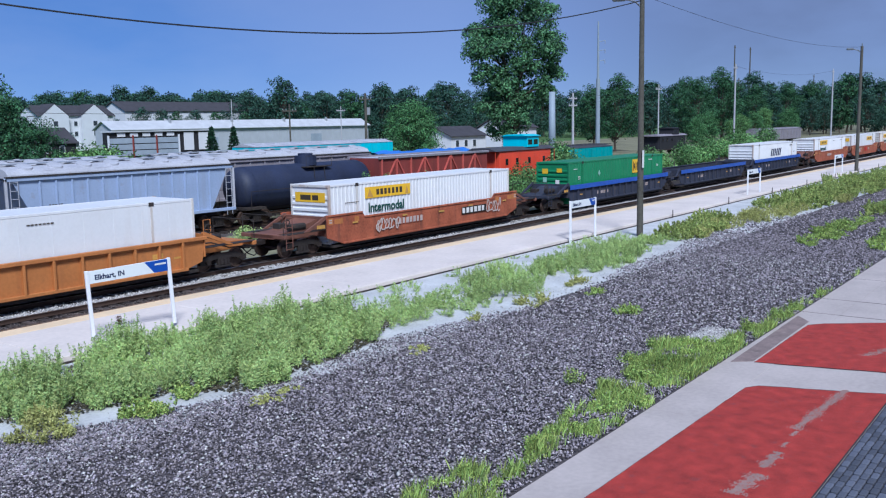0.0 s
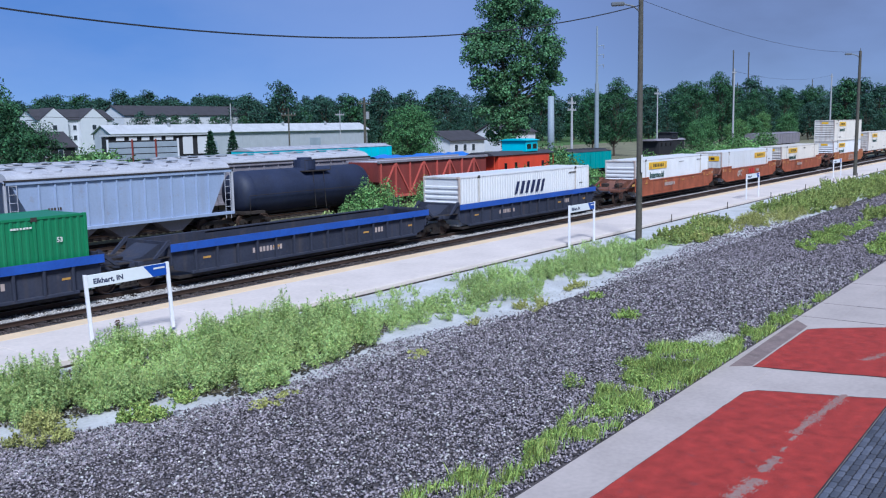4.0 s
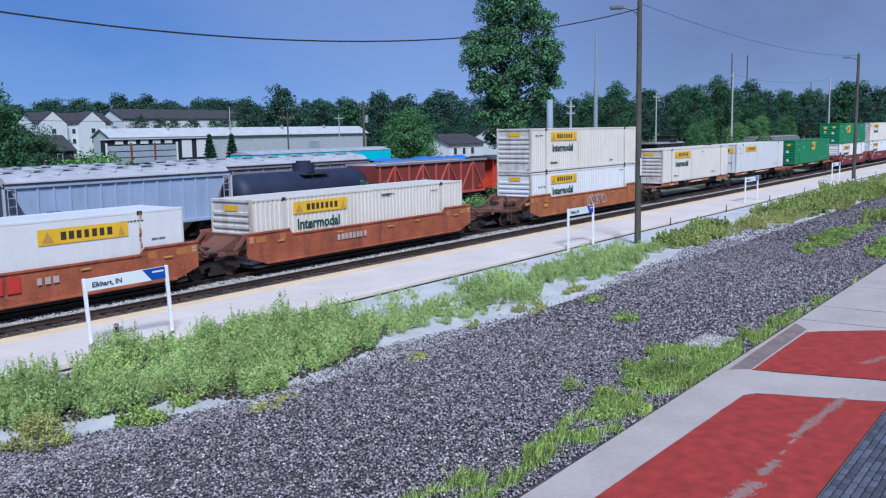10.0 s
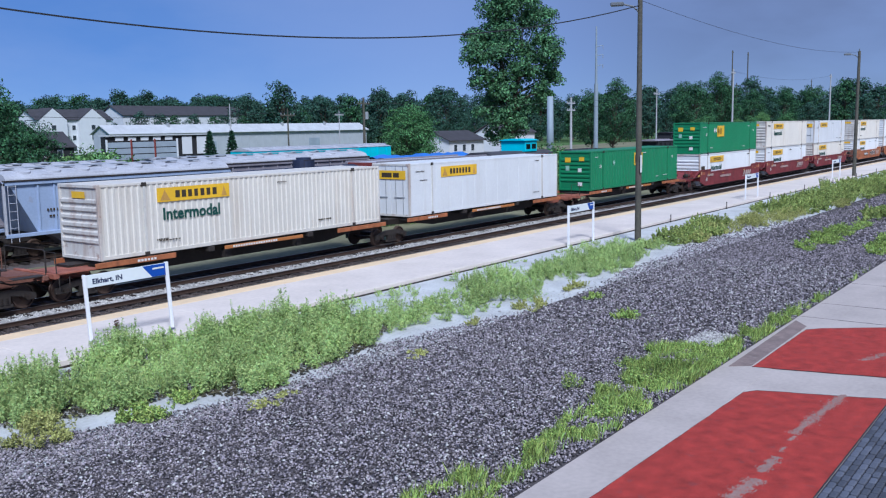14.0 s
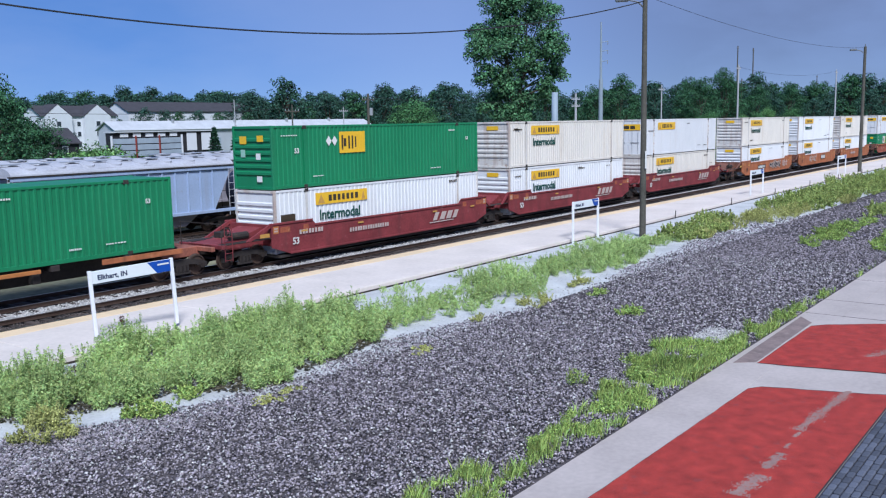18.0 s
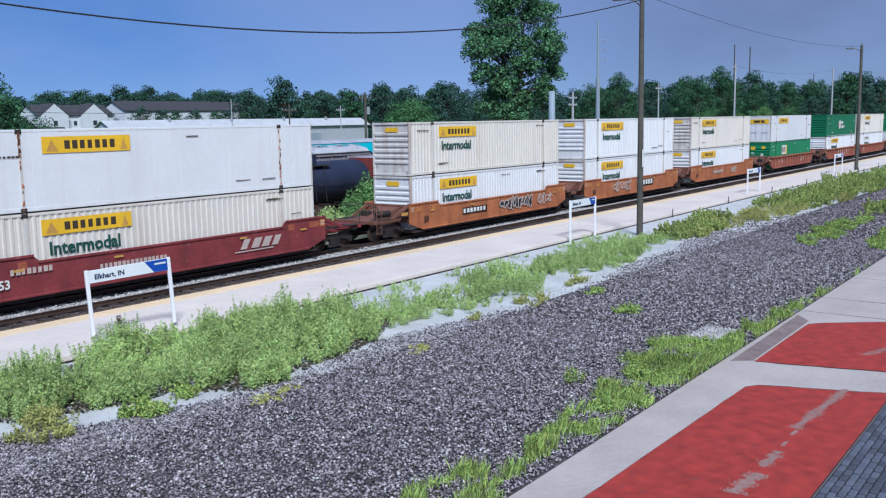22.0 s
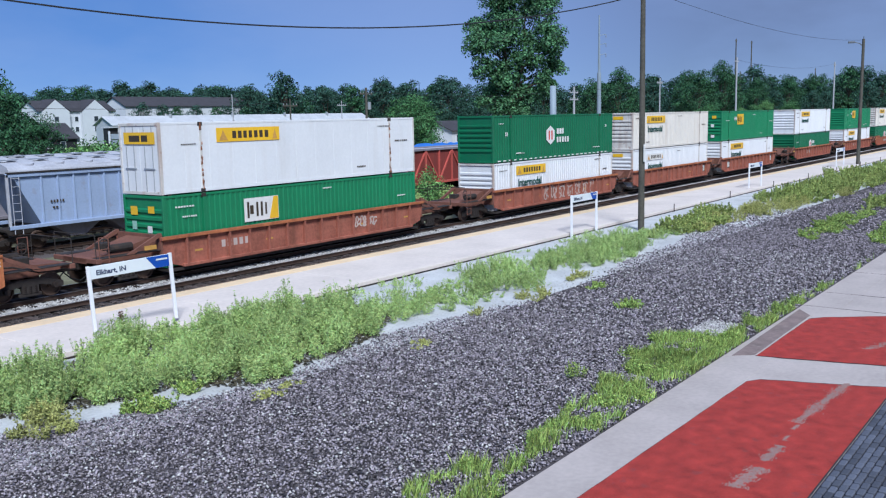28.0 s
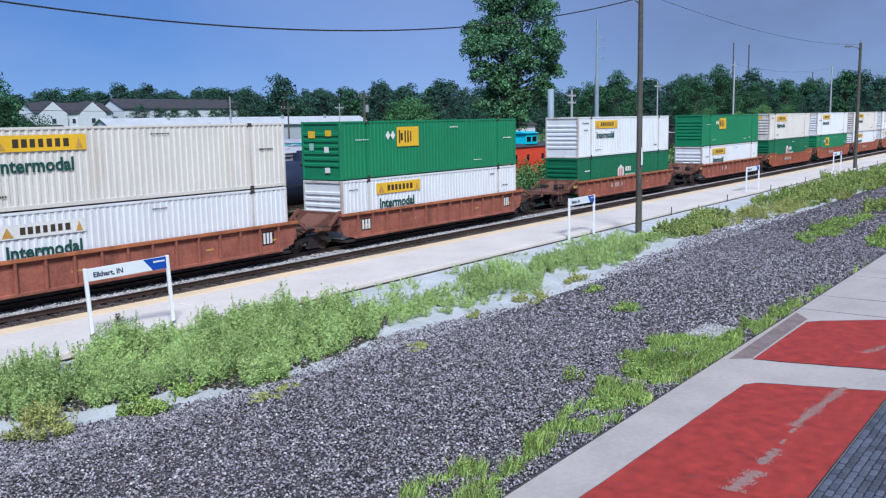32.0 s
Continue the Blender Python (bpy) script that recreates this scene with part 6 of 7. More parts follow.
def tall_tree():
    """Forked trunk, limbs to each lobe, lobes of leaves with sky between them."""
    g = Geo()
    side = Vector((.59, -.8, 0))
    fork = Vector((0, 0, 7.5))
    g.tube((0, 0, 0), fork, .75, .55, 10, cap=False)
    tops = [fork + side * -1.6 + Vector((0, 0, 11)), fork + side * 2.4 + Vector((0, .5, 10))]
    for q in tops:
        g.tube(fork, fork.lerp(q, .5), .42, .3, 8, cap=False).tube(fork.lerp(q, .5), q, .3, .12, 8, cap=False)
    cen = []
    for i, (sx, z, r) in enumerate(LOBES):
        for k in range(2):
            c = side * (sx + RNG.uniform(-.5, .5)) + Vector((.8, .59, 0)) * RNG.uniform(-3.2, 3.2) + Vector((0, 0, z + RNG.uniform(-.6, .6)))
            stem = fork.lerp(tops[sx > 0], min(1, max(0, (z - 9) / 12))) if z > 8 else Vector((0, 0, max(2.5, z - 2)))
            g.tube(stem, stem.lerp(c, .6) + Vector((0, 0, .4)), .16, .09, 6, cap=False).tube(stem.lerp(c, .6) + Vector((0, 0, .4)), c, .09, .03, 5, cap=False)
            cen.append((c, r * .95))
    pos, out = [], []
    for c, r in cen:
        p, o = lobe_leaves([(c, r)], int(150 * r * r), .85)
        pos.append(p)
        out.append(o)
    return g.mesh("trunk", M_BARK), mesh_np("crown", leaves(np.concatenate(pos), .42, .28, .2, out=np.concatenate(out)), 4, M_LEAF_T)


BIG = tall_tree()
plant_tree(BIG, 128.5, 80, "tall dark green tree with a ragged open crown", "tall trees")
MID = [tree_meshes(10.4, 6.0, 0.8, 24, 14000, 0.3, M_LEAF, 11), tree_meshes(13.5, 5.6, 2.2, 24, 14000, 0.3, M_LEAF_D, 12), tree_meshes(11.5, 5.5, 1.0, 22, 12000, 0.3, M_LEAF_L, 13)]
plant_tree(MID[0], 113.4, 90, "broad rounded green tree behind the yard cars", turn=20, scale=.88)
plant_tree(MID[0], 119.0, 93, "broad rounded green tree behind the yard cars", turn=250, scale=.84)
plant_tree(MID[0], 124, 96, "broad rounded green tree behind the yard cars", turn=140, scale=.85)
plant_tree(MID[1], 169, 81, "dark round tree with a clear trunk", turn=60, scale=1.05)
plant_tree(MID[1], 181, 92, "dark round tree with a clear trunk", turn=200, scale=.95)
for x, y, k, s, r in ((37, 72, 1, .74, 0), (33.5, 66, 1, .7, 90), (41.5, 78, 1, .66, 200), (39, 68, 1, .5, 10), (232, 88, 1, 1.15, 30), (246, 96, 1, 1.2, 130), (262, 92, 1, 1.4, 250), (280, 98, 1, 1.3, 10), (300, 95, 1, 1.15, 75),
                      (223, 82, 0, .7, 10), (236, 78, 2, .6, 80), (254, 80, 0, .7, 150), (275, 84, 2, .75, 220), (300, 84, 0, .8, 290), (326, 92, 1, 1.2, 20), (348, 98, 1, 1.3, 170), (372, 95, 1, 1.35, 220),
                      (400, 100, 1, 1.4, 40), (430, 98, 1, 1.5, 310), (460, 104, 1, 1.5, 90), (495, 104, 1, 1.55, 160), (200, 76, 0, .6, 60), (212, 72, 2, .5, 10)):
    plant_tree(MID[k], x, y, ("broad rounded green tree at the yard's edge", "dark round tree at the yard's edge", "light green spreading tree at the yard's edge")[k], turn=r, scale=s)
# two small firs by the shed
g = Geo()
fir_pos = []
for k in range(14):
    z, r = 0.5 + k * .33, 1.25 * (1 - k / 14.5)
    for j in range(150):
        a, q = RNG.uniform(0, 6.28), r * RNG.uniform(.2, 1) ** .6
        fir_pos.append((math.cos(a) * q, math.sin(a) * q, z - q * .25))
FIR = (Geo().tube((0, 0, 0), (0, 0, 5.2), .12, .02, 6).mesh("trunk", M_BARK), mesh_np("crown", leaves(np.array(fir_pos), .5, .22, .3), 4, leaf_mat("fir_needles", (0.028, 0.075, 0.04), .35)))
for x, y in ((90.8, 110), (95.1, 110)):
    plant_tree(FIR, x, y, "small dark fir tree beside the shed", "fir trees", scale=1.3)
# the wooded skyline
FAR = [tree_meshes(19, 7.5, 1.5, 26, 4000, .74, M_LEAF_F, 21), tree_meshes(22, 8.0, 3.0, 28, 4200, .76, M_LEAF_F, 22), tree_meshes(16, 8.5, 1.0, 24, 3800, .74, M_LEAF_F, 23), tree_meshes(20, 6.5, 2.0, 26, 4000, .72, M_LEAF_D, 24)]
rnd = random.Random(5)
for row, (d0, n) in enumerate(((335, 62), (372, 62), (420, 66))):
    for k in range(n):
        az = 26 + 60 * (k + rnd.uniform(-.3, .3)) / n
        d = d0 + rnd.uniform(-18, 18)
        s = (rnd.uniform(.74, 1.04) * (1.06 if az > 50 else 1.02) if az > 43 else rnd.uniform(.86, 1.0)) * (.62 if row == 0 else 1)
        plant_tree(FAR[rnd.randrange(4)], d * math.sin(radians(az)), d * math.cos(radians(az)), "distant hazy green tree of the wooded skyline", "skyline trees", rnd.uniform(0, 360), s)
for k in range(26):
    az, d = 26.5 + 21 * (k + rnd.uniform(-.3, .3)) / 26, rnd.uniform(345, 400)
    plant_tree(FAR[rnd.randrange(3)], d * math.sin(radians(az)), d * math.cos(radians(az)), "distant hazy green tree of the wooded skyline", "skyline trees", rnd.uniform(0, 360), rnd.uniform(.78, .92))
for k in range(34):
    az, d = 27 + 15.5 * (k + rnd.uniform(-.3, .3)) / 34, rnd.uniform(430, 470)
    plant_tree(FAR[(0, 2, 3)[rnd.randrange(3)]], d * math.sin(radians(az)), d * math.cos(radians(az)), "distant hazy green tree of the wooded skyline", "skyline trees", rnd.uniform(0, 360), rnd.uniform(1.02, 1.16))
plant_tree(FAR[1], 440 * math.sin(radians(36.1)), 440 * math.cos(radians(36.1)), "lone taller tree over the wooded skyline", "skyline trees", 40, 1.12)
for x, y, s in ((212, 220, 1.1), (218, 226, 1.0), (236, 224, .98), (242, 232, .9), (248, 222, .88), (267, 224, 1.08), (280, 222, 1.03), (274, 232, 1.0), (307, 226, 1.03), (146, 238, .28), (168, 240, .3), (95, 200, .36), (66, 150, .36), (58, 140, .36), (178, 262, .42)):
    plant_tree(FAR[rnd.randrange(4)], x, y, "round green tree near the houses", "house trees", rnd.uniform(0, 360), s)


def bush_mesh(h, r, n, leaf, material):
    p = RNG.normal(0, 1, (n, 3))
    p /= np.linalg.norm(p, axis=1, keepdims=True)
    p *= RNG.uniform(.3, 1.05, (n, 1)) ** .6
    lob = 1 + .3 * np.sin(p[:, :1] * 5 + 1) * np.sin(p[:, 1:2] * 4 + 2)
    p = p * lob * np.array([r, r, h * .55]) + np.array([0, 0, h * .5])
    p = p[p[:, 2] > 0.02]
    st = Geo()
    for k in range(7):
        a = k * .9
        st.tube((0, 0, 0), (math.cos(a) * r * .6, math.sin(a) * r * .6, h * .7), .03, .01, 5)
    return st.mesh("stems", M_BARK), mesh_np("crown", leaves(p, leaf, leaf * .5, out=p - np.array([0, 0, h * .3]), loose=.8), 4, material)


BUSH = [bush_mesh(1.9, 1.5, 2600, .2, M_SHRUB), bush_mesh(2.4, 1.3, 2600, .2, M_LEAF_L), bush_mesh(1.3, 1.2, 1800, .17, M_WEED), bush_mesh(2.9, 1.15, 3200, .17, M_SHRUB)]
for x, y, k, s in ((40.5, 38.5, 2, 1.0), (42.5, 38.4, 3, .7), (44.3, 38.5, 3, 1.02), (46.2, 38.6, 3, .96), (48.3, 38.3, 2, 1.0), (50.6, 38.6, 3, .94), (53, 38.4, 2, 1.1), (57, 38.6, 0, .8), (61, 38.4, 1, 1.0), (64, 38.8, 1, 1.2), (67.5, 38.3, 1, 1.3), (71, 38.8, 1, 1.35), (73.5, 39.5, 1, 1.3), (82.6, 46.8, 1, 1.75), (84.8, 46.9, 1, 1.6),
                   (76, 39.5, 1, 1.0), (80, 40.5, 0, 1.1), (85, 40, 1, 1.1), (90, 41, 0, 1.2), (34, 38.6, 2, .7), (28, 38.8, 2, .6), (96, 42, 1, 1.3), (104, 44, 0, 1.3), (112, 44, 1, 1.4), (121, 46, 0, 1.4), (131, 48, 1, 1.5), (142, 50, 0, 1.6), (155, 52, 1, 1.7),
                   (170, 55, 0, 1.8), (185, 56, 1, 1.9), (44, 66, 0, 1.4), (48, 70, 2, 1.6), (40, 62, 0, 1.2), (53, 76, 2, 1.8), (60, 84, 0, 1.7), (36, 58, 2, 1.5), (66, 100, 0, 1.6), (70, 112, 0, 1.5), (50, 80, 0, 2.2), (55, 86, 1, 1.9), (61, 92, 0, 2.2), (46, 78, 2, 2.4), (58, 98, 2, 2.2), (64, 106, 0, 1.8), (41, 74, 0, 2.0)):
    plant_tree((BUSH[k][0], BUSH[k][1]), x, y, ("light green leafy shrub between the tracks", "upright green shrub beside the yard track", "low pale green weedy shrub", "rounded bright green shrub beside the yard track")[k], "shrubs", (x * 37) % 360, s, "shrub")


def weed_field(name, spots, material, label, leaf=0.075, wide=0.028, stems=(6, 10)):
    """Tall weeds: thin stems set with many small leaves, some with a bare spire. spots: x, y, height, spread."""
    pos, stem, out = [], [], []
    for x, y, h, r in spots:
        for _ in range(RNG.integers(*stems)):
            a, q = RNG.uniform(0, 6.28), r * RNG.uniform(0, 1) ** .6
            tall = h * RNG.uniform(.55, 1.1) * (1.12 if RNG.uniform() < .1 else 1)
            o = np.array([math.cos(a), math.sin(a), 0])
            top = np.array([x, y, tall]) + o * q * 1.6
            low = np.array([x, y, 0.0]) + o * q * .4
            n = int(15 + h * 38)
            u = RNG.uniform(.1, 1, (n, 1)) ** .75
            pos.append(low + (top - low) * u + RNG.normal(0, .052, (n, 3)) * (1.2 - u) * (.5 + h * .7))
            out.append(np.repeat((o * .9 + np.array([0, 0, .5]))[None], n, 0))
            s = np.array([.006, .004, 0])
            stem.append(np.stack([low - s, low + s, top + s * .3, top - s * .3]))
    pos = np.concatenate(pos)
    pos[:, 2] = np.maximum(pos[:, 2], .015)
    v = np.concatenate([leaves(pos, leaf, wide, out=np.concatenate(out), loose=.75), np.array(stem)])
    return tagged(new(name, mesh_np(name, v, 4, material)), label, "weeds", kind="stuff")


def scatter(n, x0, x1, y0, y1, keep, h0, h1, r=0.16):
    out = []
    while len(out) < n:
        x, y = RNG.uniform(x0, x1), RNG.uniform(y0, y1)
        k = keep(x, y)
        if RNG.uniform() < k:
            out.append((x, y, RNG.uniform(h0, h1) * (.35 + .65 * k) * (1 + .3 * noise.noise((x * .9, y * .9, 8)) + .35 * noise.noise((x * .45, y * .6, 18))), r))
    return out


def patches(per, shapes, r=0.16):
    """Clumps on the ground: centre x, y, half length, half width, height."""
    out = []
    for cx, cy, a, b, h in shapes:
        for _ in range(int(per * math.pi * a * b)):
            q, w = RNG.uniform(0, 1) ** .5, RNG.uniform(0, 6.28)
            x, y = cx + math.cos(w) * q * a * 1.25, cy + math.sin(w) * q * b * 1.25
            k = noise.noise((x * 1.3, y * 1.3, 6))
            if k > -.3 + .36 * q * q:
                out.append((x, y, h * (1 - .45 * q * q) * RNG.uniform(.6, 1.1) * (1 + .4 * k), r))
    return out


MOUNDS = [(8.3 + 1.5 * i + RNG.uniform(-.5, .5), 15.7 + 1.45 * j + RNG.uniform(-.45, .45), RNG.uniform(.55, 1.05)) for i in range(10) for j in range(5)]


def bank(x, y):
    """How thick the weeds stand on the bank along the platform."""
    front = float(np.interp(x, (8.5, 9.7, 10.5, 11.8, 12.8, 13.5, 14.2, 16.2, 18.5, 19.6, 21.5), (19.2, 18.0, 17.7, 17.3, 17.2, 15.9, 15.7, 16.1, 16.3, 16.8, 17.8))) + .3 * noise.noise((x * 1.6, 0, 0))
    if y < front or y > 21.6:
        return 0.0
    k = 1.0 if x < 19.8 else max(0.0, (22.3 - x) / 2.5)
    if y > 20.4:
        k *= .55
    near = max(m[2] * math.exp(-((x - m[0]) ** 2 + (y - m[1]) ** 2) / .46) for m in MOUNDS)
    return k * min(1.0, .05 + 1.1 * near)


weed_field("weed_bank", scatter(620, 8.4, 22, 15.4, 21.6, bank, .6, 1.3, .17) + scatter(60, 5, 9, 18.8, 21.5, lambda x, y: 1, .5, 1.0), M_WEED, "dense bank of tall pale green weeds", 0.082, 0.023, (10, 15))
# dead leaves and soil under the bank
pts = np.array([(x, y, RNG.uniform(.01, .05)) for x, y, _, _ in scatter(15000, 8.4, 22, 15.6, 21.4, lambda x, y: 1.0 if bank(x, y) > .03 else 0.0, .1, .2)])
tagged(new("leaf_litter", mesh_np("leaf_litter", leaves(pts, .13, .07, out=np.tile((0.0, 0.0, 1.0), (len(pts), 1)), loose=.25), 4, mat("dead_leaf_litter", (0.075, 0.065, 0.04), 0.9, var=0.3, per="island"))), "dark dead leaves and soil under the weeds", "litter", kind="stuff")
# one tall seeded dock stalk among them
dock = thing("dock_plant", "brown seeded dock stalk among the weeds", "plant", m=pose(14.12, 21.3, 0))
part("stem", Geo().tube((0, 0, 0), (0, 0, 1.05), .012, .006, 6), M_BARK, dock)
seeds = RNG.normal(0, 1, (420, 3)) * (.035, .035, 0) + np.stack([np.zeros(420), np.zeros(420), .35 + .75 * RNG.uniform(0, 1, 420)], 1)
tagged(part("seed_head", mesh_np("seed_head", leaves(seeds, .05, .03), 4, mat("brown_seeds", (0.10, 0.05, 0.03), 0.9, var=0.2)), None, dock), "brown seed head", kind="stuff")
weed_field("weed_clumps", patches(17, ((21.6, 17.5, 1.1, .9, .55), (23.2, 18.2, 1.3, .6, .5), (22.9, 16.7, .7, .3, .35), (25.2, 18.6, 1.2, .35, .35), (27.4, 17.6, 2.0, 1.0, .7), (29.2, 18.9, 1.8, .9, .75), (27.4, 16.3, .8, .4, .4),
                                       (33.8, 18.0, 2.2, 1.1, .75), (36.6, 17.9, 2.6, 1.2, .8), (34.6, 16.6, 1.6, .4, .35), (39.4, 18.6, 1.2, .9, .6), (24.6, 17.6, 1.6, .8, .35), (31.6, 18.4, 1.4, .8, .5), (41.4, 18.2, 1.6, .7, .5)))
           + scatter(150, 21, 44, 16.2, 21.4, lambda x, y: .8 if noise.noise((x * .5, y * .5, 31)) > 0 else .15, .15, .5, .2), M_WEED, "broken clumps of green weeds on pale dust", 0.08, 0.02)
weed_field("far_weed_clumps", patches(5.5, ((44.2, 17.7, 2.2, .9, .7), (47.4, 18.0, 2.6, 1.2, .75), (52, 19.0, 2.2, .9, .7), (65.5, 17.6, 4.5, 1.9, .9), (72, 17.4, 4.2, 1.9, .95), (79, 17.5, 4.5, 2.2, .9), (61.3, 11.6, 1.9, .7, .9), (88, 17, 6, 2.4, .9)), .24)
           + scatter(260, 84, 150, 13.5, 21.0, lambda x, y: max(0.1, .6 + noise.noise((x * .1, y * .3, 9))), .5, .9, .3), M_WEED_F, "olive green weeds along the far platform edge", 0.145, 0.055)
weed_field("yellow_weeds", patches(20, ((9.5, 17.1, .62, .55, .6), (23.1, 15.7, .5, .2, .25), (26.0, 15.4, .8, .35, .35), (29.8, 15.9, .8, .2, .3), (46.0, 17.2, 1.2, .5, .55), (50.6, 17.6, 1.6, .8, .5), (19.0, 14.8, .45, .25, .1), (14.0, 15.0, .6, .3, .08)))
           + patches(9, ((56.5, 17.0, 3.4, 1.2, .65), (60.5, 16.6, 2.0, .8, .6), (69.8, 15.4, 1.8, .5, .6)), .22), M_WEED_Y, "yellowing weeds and dry stalks", 0.08, 0.03)
weed_field("low_weeds", patches(34, ((11.5, 16.3, .55, .4, .42), (12.7, 16.8, .3, .25, .3), (26.2, 12.1, .45, .25, .3), (28.6, 14.5, .3, .2, .25)))
           + patches(10, ((47.5, 11.5, 2.6, .7, .35), (51.5, 11.8, 3.0, .8, .38), (55.8, 11.8, 2.2, .7, .3), (46.2, 8.5, 2.0, .5, .35), (51, 8.8, 2.6, .6, .35), (66, 12, 4, .8, .3)), .25), M_GRASSBLADE, "low bright green weed tufts in the gravel", 0.09, 0.035)


def blades(spots, h):
    n = len(spots)
    p = np.array(spots)
    base = np.concatenate([p, np.zeros((n, 1))], 1)
    lean = RNG.normal(0, .22, (n, 2))
    tone = np.array([.75 + .6 * noise.noise((x * 1.4, y * 1.4, 15)) for x, y in spots])
    hh = h * RNG.uniform(.45, 1.3, n) * tone
    tip = base + np.stack([lean[:, 0] * hh, lean[:, 1] * hh, hh], 1)
    a = RNG.uniform(0, 3.14, n)
    s = np.stack([np.cos(a), np.sin(a), np.zeros(n)], 1) * RNG.uniform(.004, .010, (n, 1))
    mid = base * .45 + tip * .55 - np.stack([lean[:, 0], lean[:, 1], np.zeros(n)], 1) * hh[:, None] * .15
    return np.stack([base - s, base + s, mid + s * .7, tip], 1)


def verge(x, y):
    """Grass along the walkway kerb: thick in patches, with gravel showing between."""
    lim = float(np.interp(x, (10.5, 12.5, 13.5, 14.8, 18.5, 20, 22, 23.9, 24.3, 25.8, 28.6, 30, 34.6, 40), (9.0, 9.0, 8.5, 8.6, 9.1, 9.3, 9.5, 9.7, 9.0, 8.3, 8.15, 8.0, 7.75, 7.7)))
    lim += .45 * noise.noise((x * 1.7, 3, 3))
    if not 7.63 < y < lim:
        return 0.0
    k = .36 + 1.6 * noise.noise((x * 1.25, y * 1.6, 3)) + (.3 if 20 < x < 24 else 0)
    if y < 7.95 and x < 21:
        k -= .28
    if 23.6 < x < 25.8 and y > 8.3:
        k -= 1
    if x > 30:
        k -= .35
    return max(0.0, min(1.0, k))


pts = []
while len(pts) < 16000:
    x, y = RNG.uniform(10.8, 40), RNG.uniform(7.63, 10.3)
    if RNG.uniform() < verge(x, y) * (1.0 if x < 28 else .6):
        pts.append((x, y))
tagged(new("verge_grass", mesh_np("verge_grass", blades(pts, .27), 4, M_GRASSBLADE)), "ragged green grass along the walkway kerb", "grass", kind="stuff")
weed_field("verge_weeds", [(x, y, h * .36, .1) for x, y, h, _ in scatter(260, 11.5, 34, 7.7, 10.3, verge, .3, .9)] + patches(30, ((18.3, 9.75, .2, .2, .5), (20.8, 9.4, .3, .2, .3))), M_GRASSBLADE, "leafy weeds along the walkway kerb", 0.06, 0.024)


def stones(name, n, place, size, material, label):
    """Loose angular stones, joined."""
    p = place(n)
    n = len(p)
    s = size * RNG.uniform(.55, 1.35, (n, 1))
    dirs = np.array([(1, 0, 0), (0, 1, 0), (-1, 0, 0), (0, -1, 0), (0, 0, 1), (0, 0, -1)], float)
    v = dirs[None] * RNG.uniform(.55, 1.2, (n, 6, 1)) + RNG.normal(0, .16, (n, 6, 3))
    v[:, :, 2] *= .72
    a = RNG.uniform(0, 6.28, n)
    c, d = np.cos(a), np.sin(a)
    x = v[:, :, 0] * c[:, None] - v[:, :, 1] * d[:, None]
    y = v[:, :, 0] * d[:, None] + v[:, :, 1] * c[:, None]
    t = RNG.normal(0, .5, n)
    z = v[:, :, 2] + x * np.sin(t)[:, None] * .6
    v = np.stack([x, y, z], 2) * s[:, None] * .5 + p[:, None]
    f = np.array([(0, 1, 4), (1, 2, 4), (2, 3, 4), (3, 0, 4), (1, 0, 5), (2, 1, 5), (3, 2, 5), (0, 3, 5)])
    me = bpy.data.meshes.new(name)
    me.vertices.add(n * 6)
    me.vertices.foreach_set("co", v.reshape(-1).astype(np.float32))
    idx = (f[None] + (np.arange(n) * 6)[:, None, None]).reshape(-1).astype(np.int32)
    me.loops.add(len(idx))
    me.loops.foreach_set("vertex_index", idx)
    me.polygons.add(n * 8)
    me.polygons.foreach_set("loop_start", np.arange(0, n * 24, 3, dtype=np.int32))
    me.materials.append(material)
    me.update(calc_edges=True)
    return tagged(new(name, me), label, "gravel", kind="stuff")


def lot(x0, x1, y0, y1, z=0.012):
    return lambda n: np.stack([RNG.uniform(x0, x1, n), RNG.uniform(y0, y1, n), z + RNG.normal(0, .014, n)], 1)


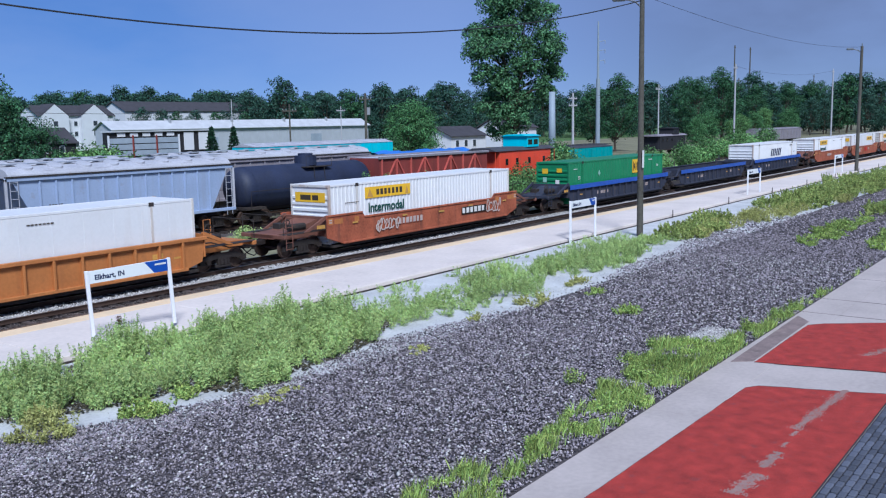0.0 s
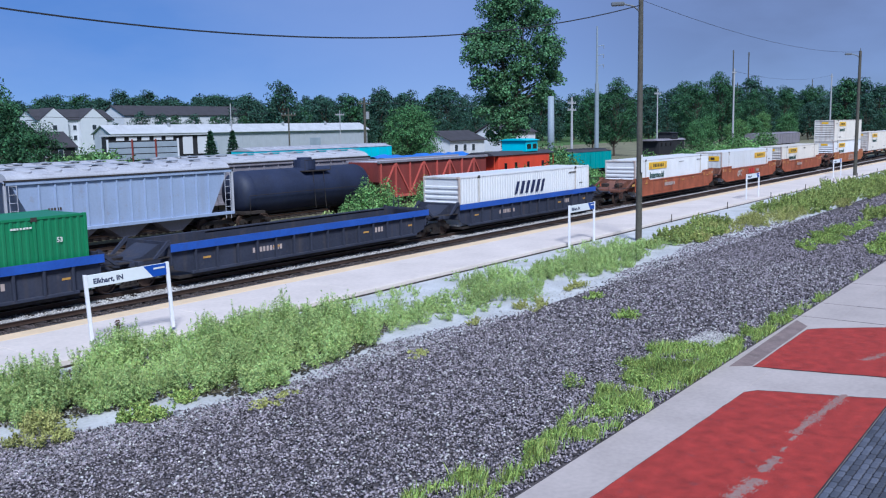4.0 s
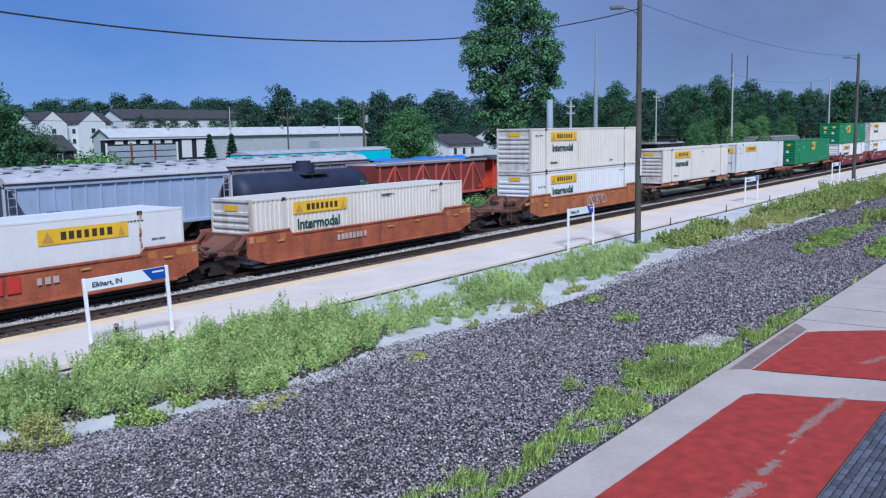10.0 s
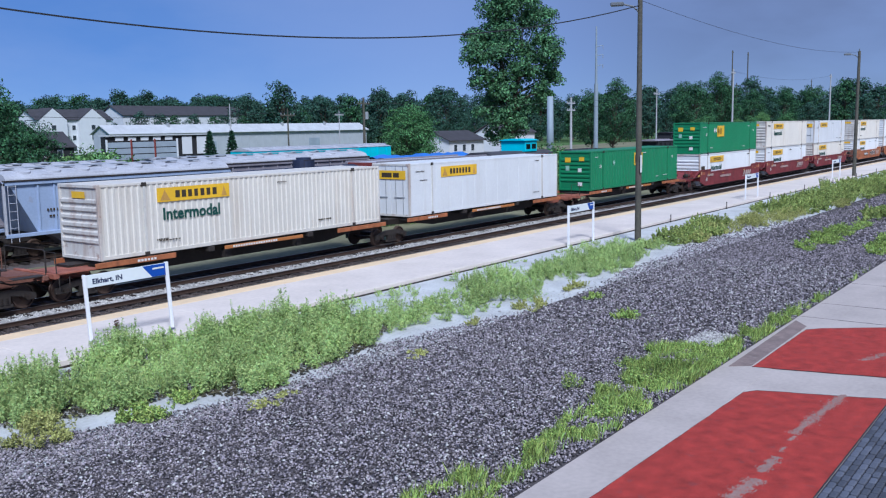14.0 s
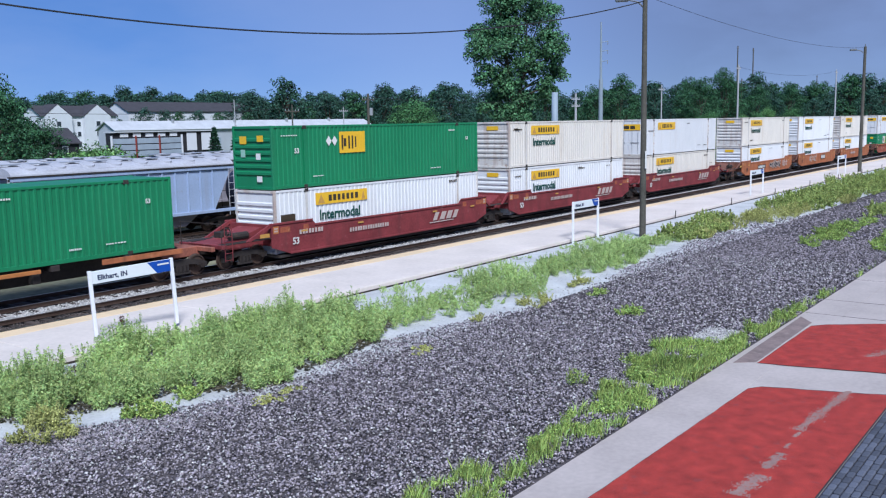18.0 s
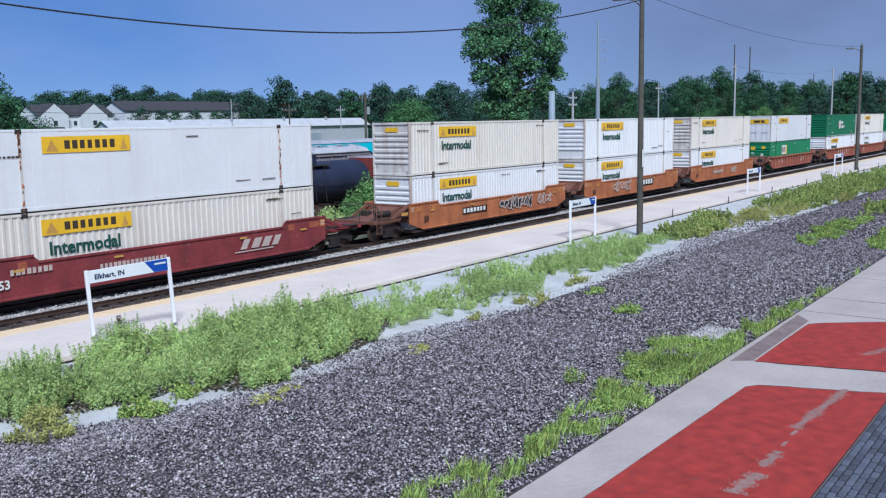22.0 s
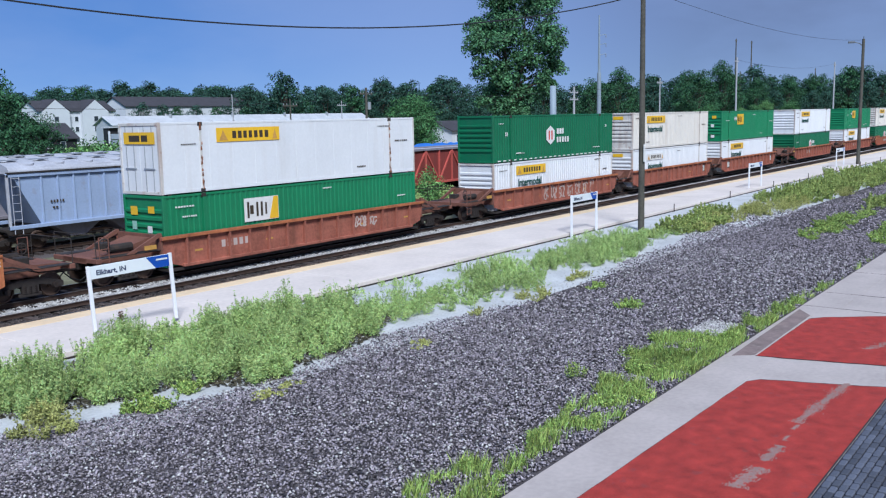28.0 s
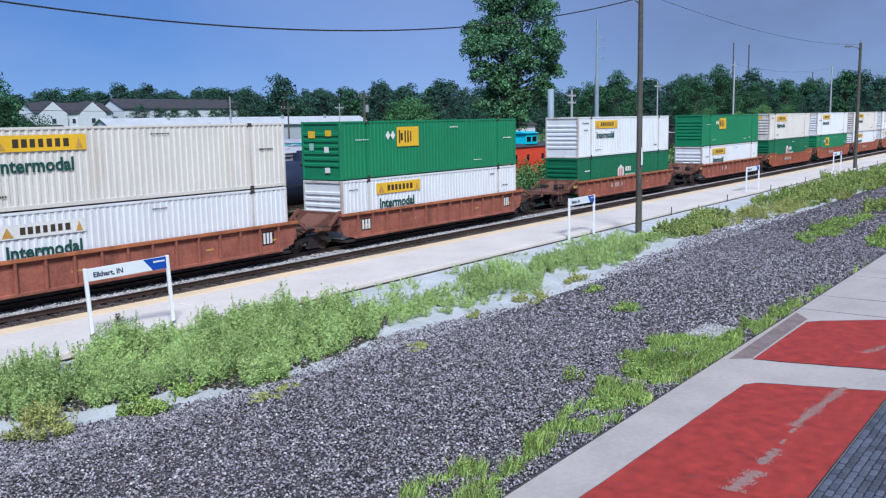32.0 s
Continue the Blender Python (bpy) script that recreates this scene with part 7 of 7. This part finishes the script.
def gravel_bed(x0, x1, y0, y1, z=.02):
    """Stones as far as the wavering edge of the pale dust, thinning out over it."""
    def place(n):
        p = lot(x0, x1, y0, y1, z)(n)
        edge = np.interp(p[:, 0], (6, 9.5, 13, 15, 17, 20, 23, 26, 30, 34, 42, 50, 54, 57, 70), (18.4, 17.5, 15.9, 15.9, 16.4, 16.6, 16.0, 15.5, 15.4, 16.2, 16.8, 17.8, 18.0, 15.8, 15.0))
        edge += np.array([.5 * noise.noise((x * .8, y * .8, 2)) for x, y, _ in p])
        return p[p[:, 1] + RNG.exponential(.45, len(p)) < edge]
    return place


stones("loose_gravel", 84000, gravel_bed(6.0, 24, 7.66, 18.6), 0.064, M_STONE, "loose grey angular gravel")
stones("loose_gravel_beyond", 36000, gravel_bed(24, 48, 7.66, 17.8), 0.082, M_STONE, "loose grey angular gravel")
stones("far_gravel", 15000, gravel_bed(48, 90, 7.66, 18), 0.12, M_STONE, "loose grey angular gravel")
stones("edge_gravel", 9000, gravel_bed(6, 13.5, 15.0, 18.2), 0.066, M_STONE, "loose grey gravel at the edge of the pale dust")
stones("pale_stones", 8000, lot(6.5, 50, 14.9, 20.5, .0), 0.035, M_STONE_P, "pale crushed limestone")
stones("track_ballast", 12000, lot(4, 60, 29.3, 30.6, -.19), 0.075, M_STONE_P, "light grey track ballast")
stones("dark_ballast", 14000, lot(4, 50, 26.5, 29.35, -.2), 0.075, mat("dark_ballast_stone", (0.10, 0.08, 0.072), 0.9, var=0.3, per="island"), "oily dark track ballast")
stones("pale_gravel_stones", 5200, lot(7.0, 40, 7.8, 16.2, .035), 0.07, M_STONE_P, "scattered pale stones in the gravel")
stones("pale_gravel_patch", 1900, lot(23.7, 25.6, 8.35, 9.3, .035), 0.055, M_STONE_P, "patch of pale crushed limestone")

# ---------------------------------------------------------------- motion


def motions():
    for ob, u, z in CARRIED:
        walk(ob, [(t, pose(u - SPEED * t, YC, z)) for t in (0.0, 8.0, 16.0, 24.0, 32.0)])
    # the wheelsets roll with the train; alike ones share their keys
    first = {}
    for ob, dx in WHEELS:
        if dx not in first:
            walk(ob, [(k / FPS, pose(dx, 0, 0.455, 0, -math.degrees(SPEED * k / FPS / 0.455), 0)) for k in range(0, 32 * FPS + 1)])
            first[dx] = ob
        else:
            ob.rotation_mode = "QUATERNION"
            ob.animation_data_create()
            ob.animation_data.action = first[dx].animation_data.action
            ob.animation_data.action_slot = first[dx].animation_data.action_slot


motions()
